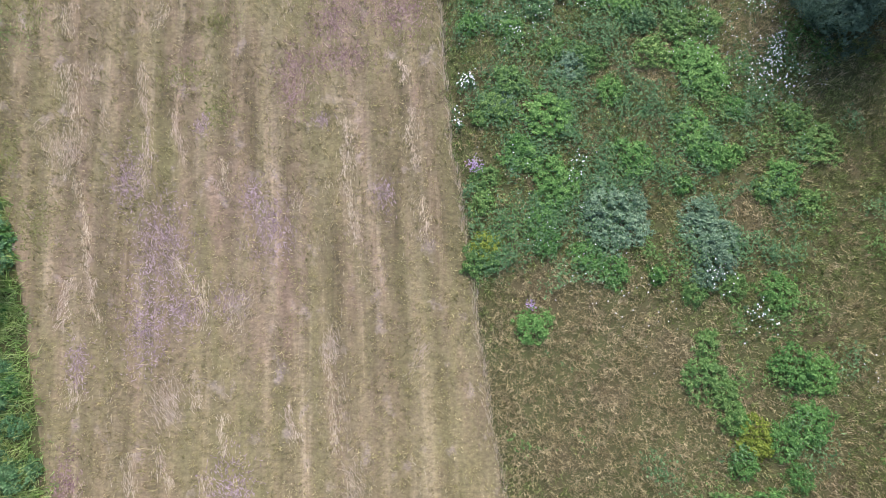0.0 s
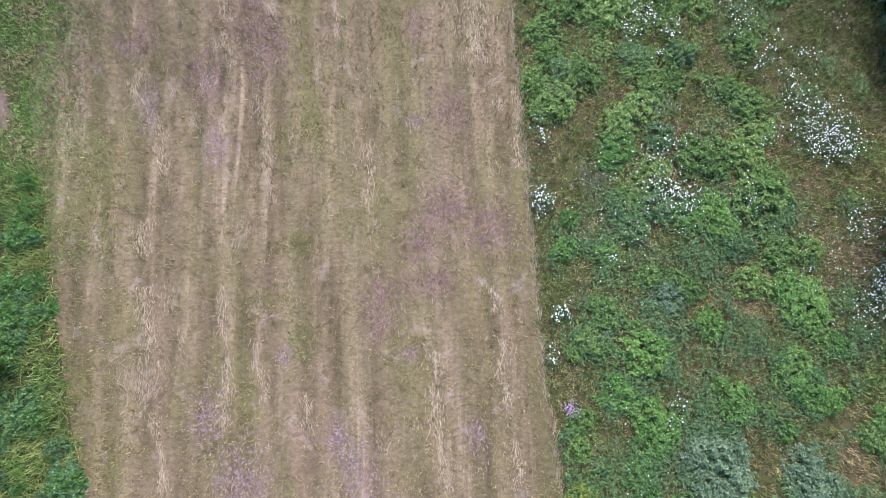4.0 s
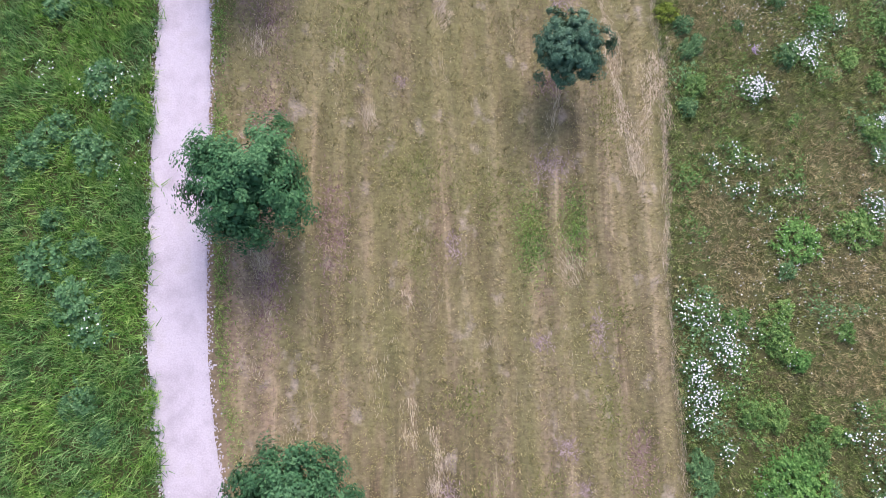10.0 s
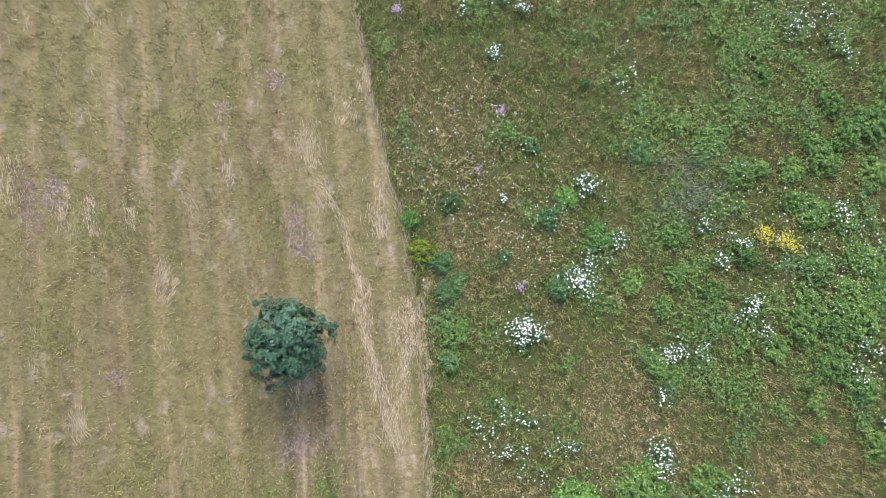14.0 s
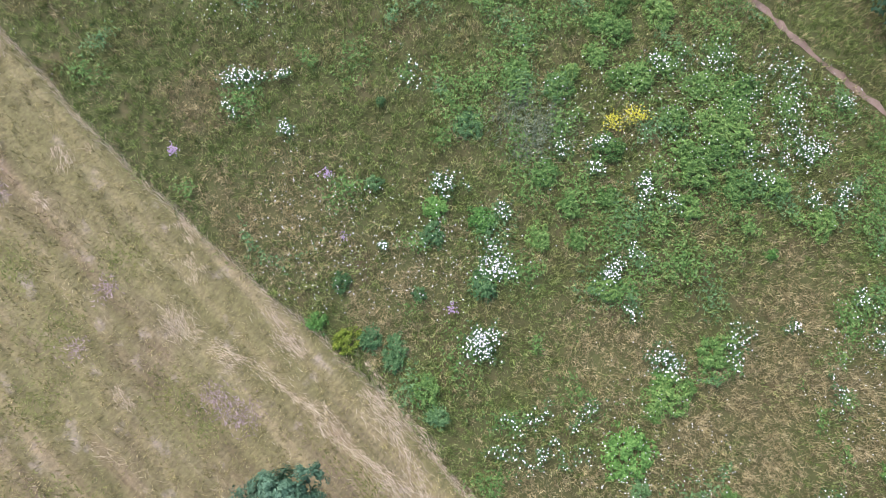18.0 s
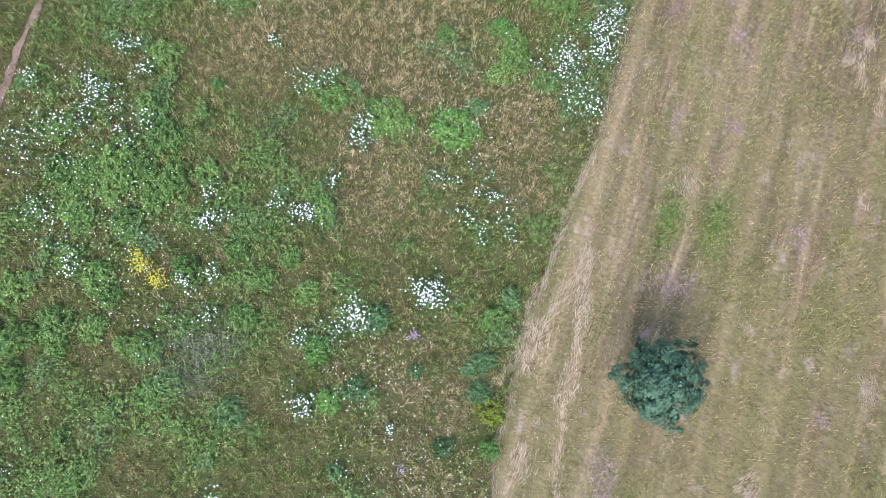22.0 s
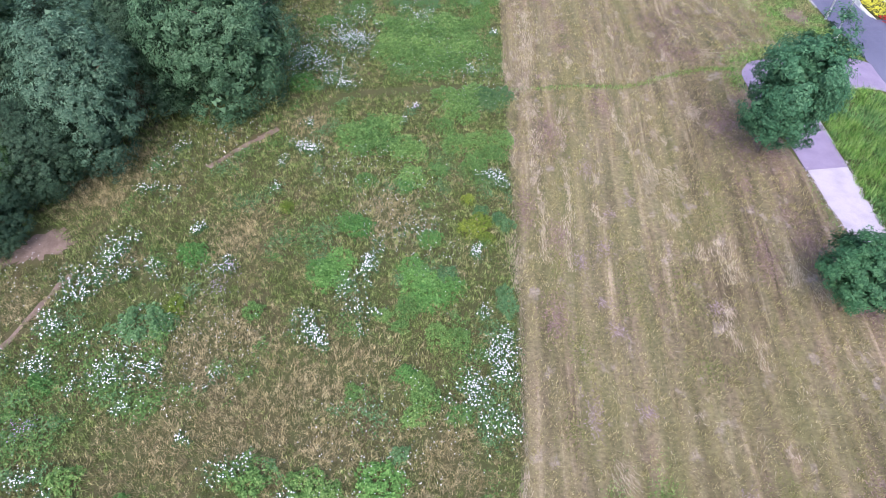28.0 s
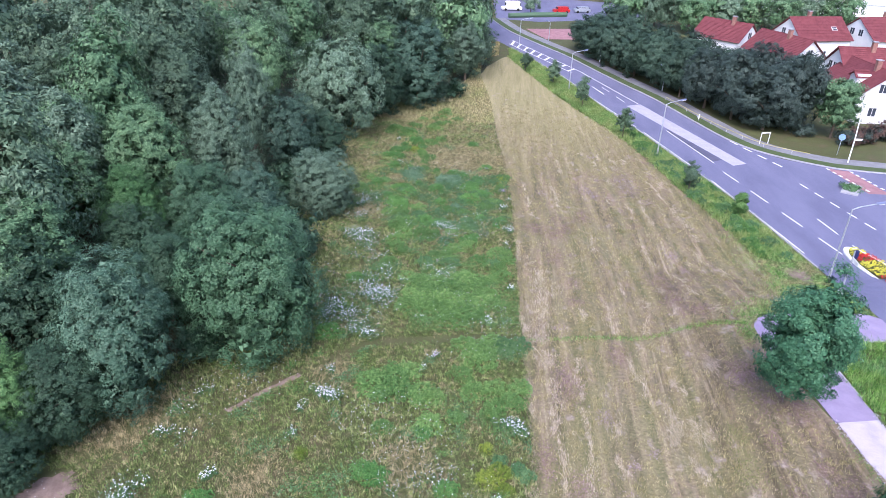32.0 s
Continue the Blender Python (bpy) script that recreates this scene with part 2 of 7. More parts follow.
def ribbon(left, right, z, thick=0.0, wobble=0.0, seed=0):
    """A strip between two lines with the same number of points; thick: how far its sides go down."""
    bm = bmesh.new()
    rnd = random.Random(seed)
    rows = []
    for a, b in zip(left, right):
        j = [rnd.uniform(-wobble, wobble) for _ in range(2)]
        rows.append((bm.verts.new((a[0] + j[0], a[1], z)), bm.verts.new((b[0] + j[1], b[1], z))))
    for (a, b), (c, d) in zip(rows, rows[1:]):
        bm.faces.new((a, b, d, c))
    bmesh.ops.recalc_face_normals(bm, faces=bm.faces)
    bm.faces.ensure_lookup_table()
    if bm.faces[0].normal.z < 0:
        bmesh.ops.reverse_faces(bm, faces=bm.faces)
    if thick:
        out = bmesh.ops.extrude_face_region(bm, geom=bm.faces[:])
        bmesh.ops.translate(bm, vec=(0, 0, -thick), verts=[v for v in out["geom"] if isinstance(v, bmesh.types.BMVert)])
        bmesh.ops.recalc_face_normals(bm, faces=bm.faces)
    return bm


def polygon(pts, z, step=0.0):
    bm = bmesh.new()
    f = bm.faces.new([bm.verts.new((x, y, z)) for x, y, *_ in pts])
    f.normal_update()
    if f.normal.z < 0:
        f.normal_flip()
    bmesh.ops.triangulate(bm, faces=[f])
    return bm


def at_y(line, y):
    """x of a line of (x, y) points at y."""
    s = sorted((q[1], q[0]) for q in line)
    return np.interp(y, [q[0] for q in s], [q[1] for q in s])


def offset(line, d):
    """The line moved sideways by d (to the right of its course)."""
    out = []
    for i, p in enumerate(line):
        t = Vector(line[min(i + 1, len(line) - 1)]) - Vector(line[max(i - 1, 0)])
        t.normalize()
        out.append((p[0] + t[1] * d, p[1] - t[0] * d))
    return out


# ---------------------------------------------------------------- the plan
EDGE = [(9.6, 75), (8.0, 45), (7.8, 38), (7.9, 32.8), (8.5, 26.3), (9.2, 20), (8.85, 12.9), (8.7, 8), (8.8, 4), (9.05, -4), (9.5, -14.4), (10.0, -28),
        (10.3, -37), (10.85, -43), (11.2, -48), (12.2, -57), (13.5, -72.7), (15.7, -90), (15.2, -101), (13.0, -105)]      # mown field against meadow
FIELD_W = [(11.0, -103), (2.9, -75.3), (-3.0, -59.2), (-5.8, -48), (-6.6, -43.8), (-8.2, -37.8), (-10.1, -29), (-10.9, -25), (-10.2, -21.6), (-8.3, -18.4),
           (-5.5, -16.5), (-5.2, -13.8), (-5.7, -10.4), (-6.5, -7), (-7.4, -4), (-8.4, 2.4), (-9.2, 8), (-9.6, 13.3), (-9.7, 18.4), (-9.85, 24), (-10.3, 35), (-11.0, 75)]
PATH_W = [(-11.9, 75), (-12.4, 40), (-12.15, 28), (-12.3, 20.8), (-12.1, 8.4), (-11.15, 2.5), (-10.3, -3.9), (-10.15, -6.9)]
PATH_E = [(-9.5, 75), (-10.3, 40), (-10.3, 25), (-10.1, 18.4), (-9.85, 8.3), (-9.05, 2.5), (-8.0, -3.9), (-7.6, -6.4)]
ROAD_E = [(-29, 60), (-22.5, 16), (-17.0, -10), (-15.6, -18), (-14.6, -27.5), (-12.3, -39.3), (-9.8, -48.8), (-5.9, -62.6), (-2.6, -73), (1.4, -88.5), (4.9, -98.3), (7.9, -106.4), (10.7, -112.8), (16.2, -125), (23, -140)]
ROAD_W = [(-39, 60), (-33, 16), (-28.7, -10), (-27.0, -18), (-25.0, -27.5), (-21.6, -39.3), (-18.3, -52), (-14.8, -65), (-10.6, -79), (-7.3, -87), (-3.6, -96.7), (0.5, -107.6), (5.5, -118.1), (11.4, -132), (16, -148)]
FOREST = [(36, 40), (34.8, 20), (34.0, 3), (33.0, -4), (29.5, -7.5), (24.5, -12.5), (24.8, -19), (26.5, -28), (28.3, -38), (29.8, -48), (29.3, -60), (26, -69), (17.5, -72.5), (14.5, -86), (13.0, -105), (16.5, -140)]

edge_s = smooth_line([(*p, 0) for p in EDGE])
west_s = smooth_line([(*p, 0) for p in FIELD_W])

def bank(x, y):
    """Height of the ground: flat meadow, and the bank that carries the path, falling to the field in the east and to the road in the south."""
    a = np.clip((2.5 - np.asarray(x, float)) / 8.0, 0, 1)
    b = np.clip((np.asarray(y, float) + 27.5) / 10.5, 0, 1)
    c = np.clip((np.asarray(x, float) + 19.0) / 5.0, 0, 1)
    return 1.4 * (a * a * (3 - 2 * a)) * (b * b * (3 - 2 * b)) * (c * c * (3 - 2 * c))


def sheet(name, xs, ys, z, mat):
    """A sheet of quads; xs holds, for each y of ys, the x of each column."""
    rows, cols = xs.shape
    v = np.stack([xs, np.repeat(np.asarray(ys)[:, None], cols, 1), np.full(xs.shape, z)], -1).reshape(-1, 3)
    i = (np.arange(rows - 1)[:, None] * cols + np.arange(cols - 1)).ravel()
    me = bpy.data.meshes.new(name)
    me.from_pydata(v.tolist(), [], np.stack([i, i + 1, i + 1 + cols, i + cols], 1).tolist())
    return link_mesh(name, me, mat)


xs = np.concatenate([[-3000, -1000, -300, -120, -60], np.arange(-45, 6, 0.75), np.arange(6, 48, 3.0), [60, 120, 300, 1000, 3000]])
ys = np.concatenate([[-3000, -1000, -400, -220, -140, -100, -70, -45], np.arange(-30, 0, 0.75), np.arange(0, 76, 2.5), [90, 140, 300, 1000, 3000]])
tagged(sheet("ground", np.repeat(xs[None], len(ys), 0), ys, -0.02, M["soil"]), "earthy green meadow ground reaching the horizon", "ground", kind="structure")

M["mown"], n, l, b = material("mown_stubble")
streak = tex(n, l, 1.3, 6, 0.68, (1, 0.07, 1), 0.02, 0.6)
base = ramp(n, l, streak, [(0.32, (0.062, 0.051, 0.029)), (0.45, (0.155, 0.122, 0.077)), (0.56, (0.235, 0.187, 0.128)), (0.68, (0.45, 0.365, 0.275))])
# the northern half of the strip has more green regrowth than the southern, which lies drier
co = n.new("ShaderNodeTexCoord")
sep = n.new("ShaderNodeSeparateXYZ")
l.new(co.outputs["Object"], sep.inputs[0])
north = n.new("ShaderNodeMapRange")
l.new(sep.outputs[1], north.inputs[0])
north.inputs[1].default_value, north.inputs[2].default_value, north.inputs[3].default_value, north.inputs[4].default_value = -10, 20, -0.012, 0.065
pat = n.new("ShaderNodeMath")
l.new(tex(n, l, 0.22, 6, 0.7, (1, 0.4, 1), 0.1), pat.inputs[0])
l.new(north.outputs[0], pat.inputs[1])
base = mix(n, l, ramp(n, l, pat.outputs[0], [(0.45, (0, 0, 0)), (0.6, (0.85, 0.85, 0.85))]), base, (0.195, 0.183, 0.085))
row = n.new("ShaderNodeMath")
l.new(tex(n, l, 0.6, 4, 0.6, (1, 0.035, 1), 0.012, 0.5), row.inputs[0])
l.new(north.outputs[0], row.inputs[1])
base = mix(n, l, ramp(n, l, row.outputs[0], [(0.48, (0, 0, 0)), (0.64, (0.6, 0.6, 0.6))]), base, (0.185, 0.178, 0.082))
pur = n.new("ShaderNodeMath")
pur.operation = "SUBTRACT"
l.new(tex(n, l, 0.3, 6, 0.75, (1, 0.3, 1), -0.9), pur.inputs[0])
# the ground browns towards the path
west = n.new("ShaderNodeMapRange")
fade = n.new("ShaderNodeMapRange")
l.new(sep.outputs[1], fade.inputs[0])
fade.inputs[1].default_value, fade.inputs[2].default_value, fade.inputs[3].default_value, fade.inputs[4].default_value = -18, -34, 0.0, 8.0
shifted = n.new("ShaderNodeMath")
l.new(sep.outputs[0], shifted.inputs[0])
l.new(fade.outputs[0], shifted.inputs[1])
l.new(shifted.outputs[0], west.inputs[0])
west.inputs[1].default_value, west.inputs[2].default_value, west.inputs[3].default_value, west.inputs[4].default_value = -9, -2, -0.13, 0.03
both = n.new("ShaderNodeMath")
l.new(north.outputs[0], both.inputs[0])
l.new(west.outputs[0], both.inputs[1])
deep = n.new("ShaderNodeMapRange")
l.new(sep.outputs[1], deep.inputs[0])
deep.inputs[1].default_value, deep.inputs[2].default_value, deep.inputs[3].default_value, deep.inputs[4].default_value = -26, -38, 0.0, -0.05
three = n.new("ShaderNodeMath")
l.new(both.outputs[0], three.inputs[0])
l.new(deep.outputs[0], three.inputs[1])
l.new(three.outputs[0], pur.inputs[1])
base = mix(n, l, ramp(n, l, pur.outputs[0], [(0.52, (0, 0, 0)), (0.66, (0.62, 0.62, 0.62))]), base, (0.27, 0.19, 0.16))
# the southern part lies paler
south = n.new("ShaderNodeMapRange")
l.new(sep.outputs[1], south.inputs[0])
south.inputs[1].default_value, south.inputs[2].default_value, south.inputs[3].default_value, south.inputs[4].default_value = 2, -22, 0.0, 0.1
base = mix(n, l, south.outputs[0], base, (0.36, 0.29, 0.17))
# pale and dark mowing rows, broken along their course
rows = tex(n, l, 1.0, 2.5, 0.5, (1, 0.02, 1), -0.012, 0.7)
mask = ramp(n, l, tex(n, l, 0.3, 5, 0.65, (1, 0.3, 1), 0.3), [(0.4, (0, 0, 0)), (0.62, (1, 1, 1))])
pale = ramp(n, l, rows, [(0.5, (0, 0, 0)), (0.68, (0.34, 0.34, 0.34))])
base = mix(n, l, mix(n, l, 1.0, pale, mask, "MULTIPLY"), base, (0.41, 0.335, 0.245))
dark = ramp(n, l, rows, [(0.33, (0.32, 0.32, 0.32)), (0.48, (0, 0, 0))])
base = mix(n, l, mix(n, l, 1.0, dark, mask, "MULTIPLY"), base, (0.125, 0.10, 0.06))
# the mower's lanes, which follow the strip's bend in the south
course = n.new("ShaderNodeMapRange")
l.new(sep.outputs[1], course.inputs[0])
course.inputs[1].default_value, course.inputs[2].default_value, course.inputs[3].default_value, course.inputs[4].default_value = -15, -98, 0.0, 8.5
across = n.new("ShaderNodeMath")
across.operation = "SUBTRACT"
l.new(sep.outputs[0], across.inputs[0])
l.new(course.outputs[0], across.inputs[1])
flat = n.new("ShaderNodeMath")
flat.operation = "MULTIPLY"
l.new(sep.outputs[1], flat.inputs[0])
flat.inputs[1].default_value = 0.06
put = n.new("ShaderNodeCombineXYZ")
l.new(across.outputs[0], put.inputs[0])
l.new(flat.outputs[0], put.inputs[1])
lane = n.new("ShaderNodeTexWave")
for key, value in (("Scale", 0.25), ("Distortion", 4.5), ("Detail", 4.0), ("Detail Scale", 1.1), ("Detail Roughness", 0.7)):
    lane.inputs[key].default_value = value
l.new(put.outputs[0], lane.inputs["Vector"])
base = mix(n, l, 1.0, base, ramp(n, l, lane.outputs[1], [(0.1, (0.765, 0.775, 0.695)), (0.55, (0.85, 0.85, 0.785)), (0.9, (0.95, 0.93, 0.875))]), "MULTIPLY")
# the northern half is rosier
rosy = n.new("ShaderNodeMapRange")
l.new(sep.outputs[1], rosy.inputs[0])
rosy.inputs[1].default_value, rosy.inputs[2].default_value, rosy.inputs[3].default_value, rosy.inputs[4].default_value = -8, 14, 0.0, 1.0
base = mix(n, l, rosy.outputs[0], base, mix(n, l, 1.0, base, (1.08, 1.045, 1.09), "MULTIPLY"))
# the far southern end is olive
far = n.new("ShaderNodeMapRange")
l.new(sep.outputs[1], far.inputs[0])
far.inputs[1].default_value, far.inputs[2].default_value, far.inputs[3].default_value, far.inputs[4].default_value = -42, -72, 0.0, 0.9
base = mix(n, l, far.outputs[0], base, ramp(n, l, streak, [(0.35, (0.235, 0.212, 0.092)), (0.65, (0.345, 0.298, 0.15))]))
# small pale lilac blotches of dry clippings
blots = ramp(n, l, tex(n, l, 1.1, 4, 0.55, (1, 0.7, 1), 0.2), [(0.6, (0, 0, 0)), (0.72, (0.6, 0.6, 0.6))])
base = mix(n, l, blots, base, (0.38, 0.315, 0.285))
fine = tex(n, l, 6.5, 5, 0.75, (0.7, 1.0, 1))
base = mix(n, l, 0.42, base, ramp(n, l, fine, [(0.34, (0.08, 0.08, 0.08)), (0.66, (0.9, 0.9, 0.9))]), "OVERLAY")
l.new(base, b.inputs["Base Color"])
b.inputs["Roughness"].default_value = 0.95
bump(n, l, b, fine, 0.6, 0.05)

ys = np.arange(-104.5, 75.01, 0.75)
left, right = at_y([(p.x, p.y) for p in west_s], ys) - np.where(ys > -16.8, 0.8, 0.0), at_y([(p.x, p.y) for p in edge_s], ys)
right = left + (right - left) * np.sqrt(np.clip((ys + 104.6) / 13, 0.0, 1))     # the strip runs out to a point in the south
tagged(sheet("mown_field", left[:, None] + (right - left)[:, None] * np.linspace(0, 1, 31), ys, 0.015, M["mown"]), "mown strip of dry grass with straw streaks", "field", kind="structure")

# the gravel path and the asphalt that ends it
pw, pe = smooth_line([(*p, 0) for p in PATH_W], 0.5), smooth_line([(*p, 0) for p in PATH_E], 0.5)
k = min(len(pw), len(pe))
pw = [pw[round(i * (len(pw) - 1) / (k - 1))] for i in range(k)]
pe = [pe[round(i * (len(pe) - 1) / (k - 1))] for i in range(k)]
tagged(part("gravel_path", ribbon(pw, pe, 0.035, 0.035, 0.045, 3), M["gravel"]), "pale lavender-white gravel footpath along the field", "path", kind="structure")
bend_in = smooth_line([(-10.15, -6.9, 0), (-9.9, -9.2, 0), (-9.6, -12.0, 0), (-9.8, -13.4, 0), (-10.7, -14.1, 0), (-13.2, -14.6, 0), (-16.5, -15.1, 0)], 0.25)
bend_out = smooth_line([(-7.5, -6.4, 0), (-7.1, -8.9, 0), (-6.3, -10.8, 0), (-6.0, -13.7, 0), (-5.95, -15.5, 0), (-7.0, -16.8, 0), (-9.2, -17.3, 0), (-12.0, -17.7, 0), (-15.7, -18.2, 0)], 0.25)
bm = polygon([(q.x, q.y) for q in bend_in] + [(q.x, q.y) for q in reversed(bend_out)], 0.045)
out = bmesh.ops.extrude_face_region(bm, geom=bm.faces[:])
bmesh.ops.translate(bm, vec=(0, 0, -0.045), verts=[v for v in out["geom"] if isinstance(v, bmesh.types.BMVert)])
bmesh.ops.recalc_face_normals(bm, faces=bm.faces)
tagged(part("asphalt_path", bm, M["path_asphalt"]), "lavender-grey asphalt path bending towards the road", "path", kind="structure")

edging = [(q.x, q.y) for q in bend_in if -14.9 < q.y < -8.5]
tagged(part("path_edging", ribbon(edging, offset(edging, 0.09), 0.06, 0.06), M["kerb"]), "pale stone edging along the inner bend of the path", "kerb", kind="structure")

# the road, its side road and kerbs
re_, rw_ = smooth_line([(*p, 0) for p in ROAD_E], 0.8), smooth_line([(*p, 0) for p in ROAD_W], 0.8)
k = 260
re_ = [re_[round(i * (len(re_) - 1) / (k - 1))] for i in range(k)]
rw_ = [rw_[round(i * (len(rw_) - 1) / (k - 1))] for i in range(k)]
tagged(part("road", ribbon(re_, rw_, 0.02), M["asphalt"]), "blue-grey asphalt main road with white markings", "road", kind="structure")
side = [(-13.9, -68), (-16.3, -61), (-18.9, -56.7), (-21.2, -54.4), (-24.4, -52.8), (-30.7, -51.4), (-90, -45), (-90, -30), (-33, -36), (-23.5, -30), (-17, -46)]
tagged(part("side_road", polygon(side, 0.012), M["asphalt"]), "asphalt side road joining the main road", "road", kind="structure")


# ---------------------------------------------------------------- grass, straw and flowers
def blade_mesh(name, xy, length, width, lean_lo, lean_hi, rng, along=None, spread=3.15, lift=0.0):
    """Grass blades as slim triangles, rooted at xy; lean is the angle from upright; along: the course they mostly lie in."""
    n = len(xy)
    az = rng.uniform(-math.pi, math.pi, n) if along is None else along + rng.normal(0, spread, n)
    lean = rng.uniform(lean_lo, lean_hi, n)
    ln = length * rng.uniform(0.6, 1.3, n)
    w = width * rng.uniform(0.6, 1.3, n) / 2
    z0 = np.full(n, lift)
    d = np.stack([np.cos(az) * np.sin(lean), np.sin(az) * np.sin(lean), np.cos(lean)], 1)
    s = np.stack([-np.sin(az), np.cos(az), np.zeros(n)], 1)
    base = np.column_stack([xy, z0])
    v = np.stack([base - s * w[:, None], base + s * w[:, None], base + d * ln[:, None]], 1)
    return np_mesh(name, v, 3)


def tuft_mesh(name, centres, count, spread, length, width, lean_lo, lean_hi, rng, along=None, lift=0.0):
    """Grass in tufts: each tuft has its own height and leans its own way."""
    m = len(centres)
    k = np.repeat(np.arange(m), count)
    way = (rng.uniform(-math.pi, math.pi, m) if along is None else along + rng.normal(0, 0.5, m))[k]
    tall = (length * rng.uniform(0.55, 1.45, m))[k]
    xy = centres[k] + rng.normal(0, spread, (len(k), 2))
    return blade_mesh(name, xy, tall, width, lean_lo, lean_hi, rng, way, 1.0, lift)


def scatter(rng, x0, x1, y0, y1, per_m2, keep):
    n = int((x1 - x0) * (y1 - y0) * per_m2)
    p = np.column_stack([rng.uniform(x0, x1, n), rng.uniform(y0, y1, n)])
    return p[keep(p)]


def edge_x(y):
    return at_y([(p.x, p.y) for p in edge_s], y)


def west_x(y):
    return at_y([(p.x, p.y) for p in west_s], y)


def forest_x(y):
    return at_y(FOREST, y)


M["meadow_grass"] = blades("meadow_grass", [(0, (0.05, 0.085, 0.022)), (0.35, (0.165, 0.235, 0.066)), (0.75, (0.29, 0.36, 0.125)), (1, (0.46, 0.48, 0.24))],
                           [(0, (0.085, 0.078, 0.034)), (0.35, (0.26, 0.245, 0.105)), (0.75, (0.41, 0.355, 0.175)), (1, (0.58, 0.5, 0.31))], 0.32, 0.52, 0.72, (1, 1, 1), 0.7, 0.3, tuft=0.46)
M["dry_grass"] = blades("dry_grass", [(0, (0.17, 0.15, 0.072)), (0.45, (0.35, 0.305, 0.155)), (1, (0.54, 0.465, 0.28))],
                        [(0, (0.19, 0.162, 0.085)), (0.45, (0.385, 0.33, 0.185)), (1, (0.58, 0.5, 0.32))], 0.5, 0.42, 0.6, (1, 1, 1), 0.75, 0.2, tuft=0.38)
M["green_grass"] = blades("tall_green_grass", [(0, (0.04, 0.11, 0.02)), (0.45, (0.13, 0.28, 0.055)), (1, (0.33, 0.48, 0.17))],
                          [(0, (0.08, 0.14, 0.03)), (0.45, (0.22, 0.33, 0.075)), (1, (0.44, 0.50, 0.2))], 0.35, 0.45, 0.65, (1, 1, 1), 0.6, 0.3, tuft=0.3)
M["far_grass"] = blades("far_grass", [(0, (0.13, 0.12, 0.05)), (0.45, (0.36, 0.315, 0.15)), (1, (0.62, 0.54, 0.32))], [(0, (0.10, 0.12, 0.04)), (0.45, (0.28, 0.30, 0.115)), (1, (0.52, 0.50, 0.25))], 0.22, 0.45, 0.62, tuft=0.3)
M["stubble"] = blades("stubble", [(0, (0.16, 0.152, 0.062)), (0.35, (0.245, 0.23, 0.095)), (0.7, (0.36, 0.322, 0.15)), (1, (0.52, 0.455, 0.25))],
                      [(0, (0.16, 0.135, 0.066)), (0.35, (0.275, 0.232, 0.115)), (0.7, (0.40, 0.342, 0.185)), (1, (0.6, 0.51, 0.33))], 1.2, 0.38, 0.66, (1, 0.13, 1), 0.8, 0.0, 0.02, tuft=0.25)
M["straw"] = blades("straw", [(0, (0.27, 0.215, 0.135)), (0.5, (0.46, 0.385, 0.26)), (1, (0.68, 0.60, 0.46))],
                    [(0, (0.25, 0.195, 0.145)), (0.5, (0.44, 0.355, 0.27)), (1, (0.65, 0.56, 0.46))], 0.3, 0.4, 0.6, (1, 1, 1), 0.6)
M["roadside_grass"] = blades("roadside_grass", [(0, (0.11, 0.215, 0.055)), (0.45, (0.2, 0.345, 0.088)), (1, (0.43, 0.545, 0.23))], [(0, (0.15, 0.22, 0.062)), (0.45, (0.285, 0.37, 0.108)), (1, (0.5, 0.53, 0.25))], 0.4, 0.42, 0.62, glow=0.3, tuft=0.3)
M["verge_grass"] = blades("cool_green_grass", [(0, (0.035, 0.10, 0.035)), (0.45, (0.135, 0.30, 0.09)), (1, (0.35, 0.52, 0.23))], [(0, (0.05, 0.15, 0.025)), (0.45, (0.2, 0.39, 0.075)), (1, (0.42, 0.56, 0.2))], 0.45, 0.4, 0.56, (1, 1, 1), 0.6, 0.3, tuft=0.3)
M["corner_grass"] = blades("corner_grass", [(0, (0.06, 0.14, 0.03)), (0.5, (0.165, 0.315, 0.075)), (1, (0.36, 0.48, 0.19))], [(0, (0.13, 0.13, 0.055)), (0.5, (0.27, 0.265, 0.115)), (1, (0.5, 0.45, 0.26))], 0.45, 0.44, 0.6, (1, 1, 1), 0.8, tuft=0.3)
M["daisy"] = plain("white_petals", (0.75, 0.755, 0.79), 0.6, 0, 0.05)
M["yellow_petal"] = plain("yellow_petals", (0.55, 0.53, 0.05), 0.6)
M["lilac_petal"] = plain("lilac_petals", (0.42, 0.30, 0.50), 0.6)
M["red_petal"] = plain("red_petals", (0.45, 0.02, 0.02), 0.6)

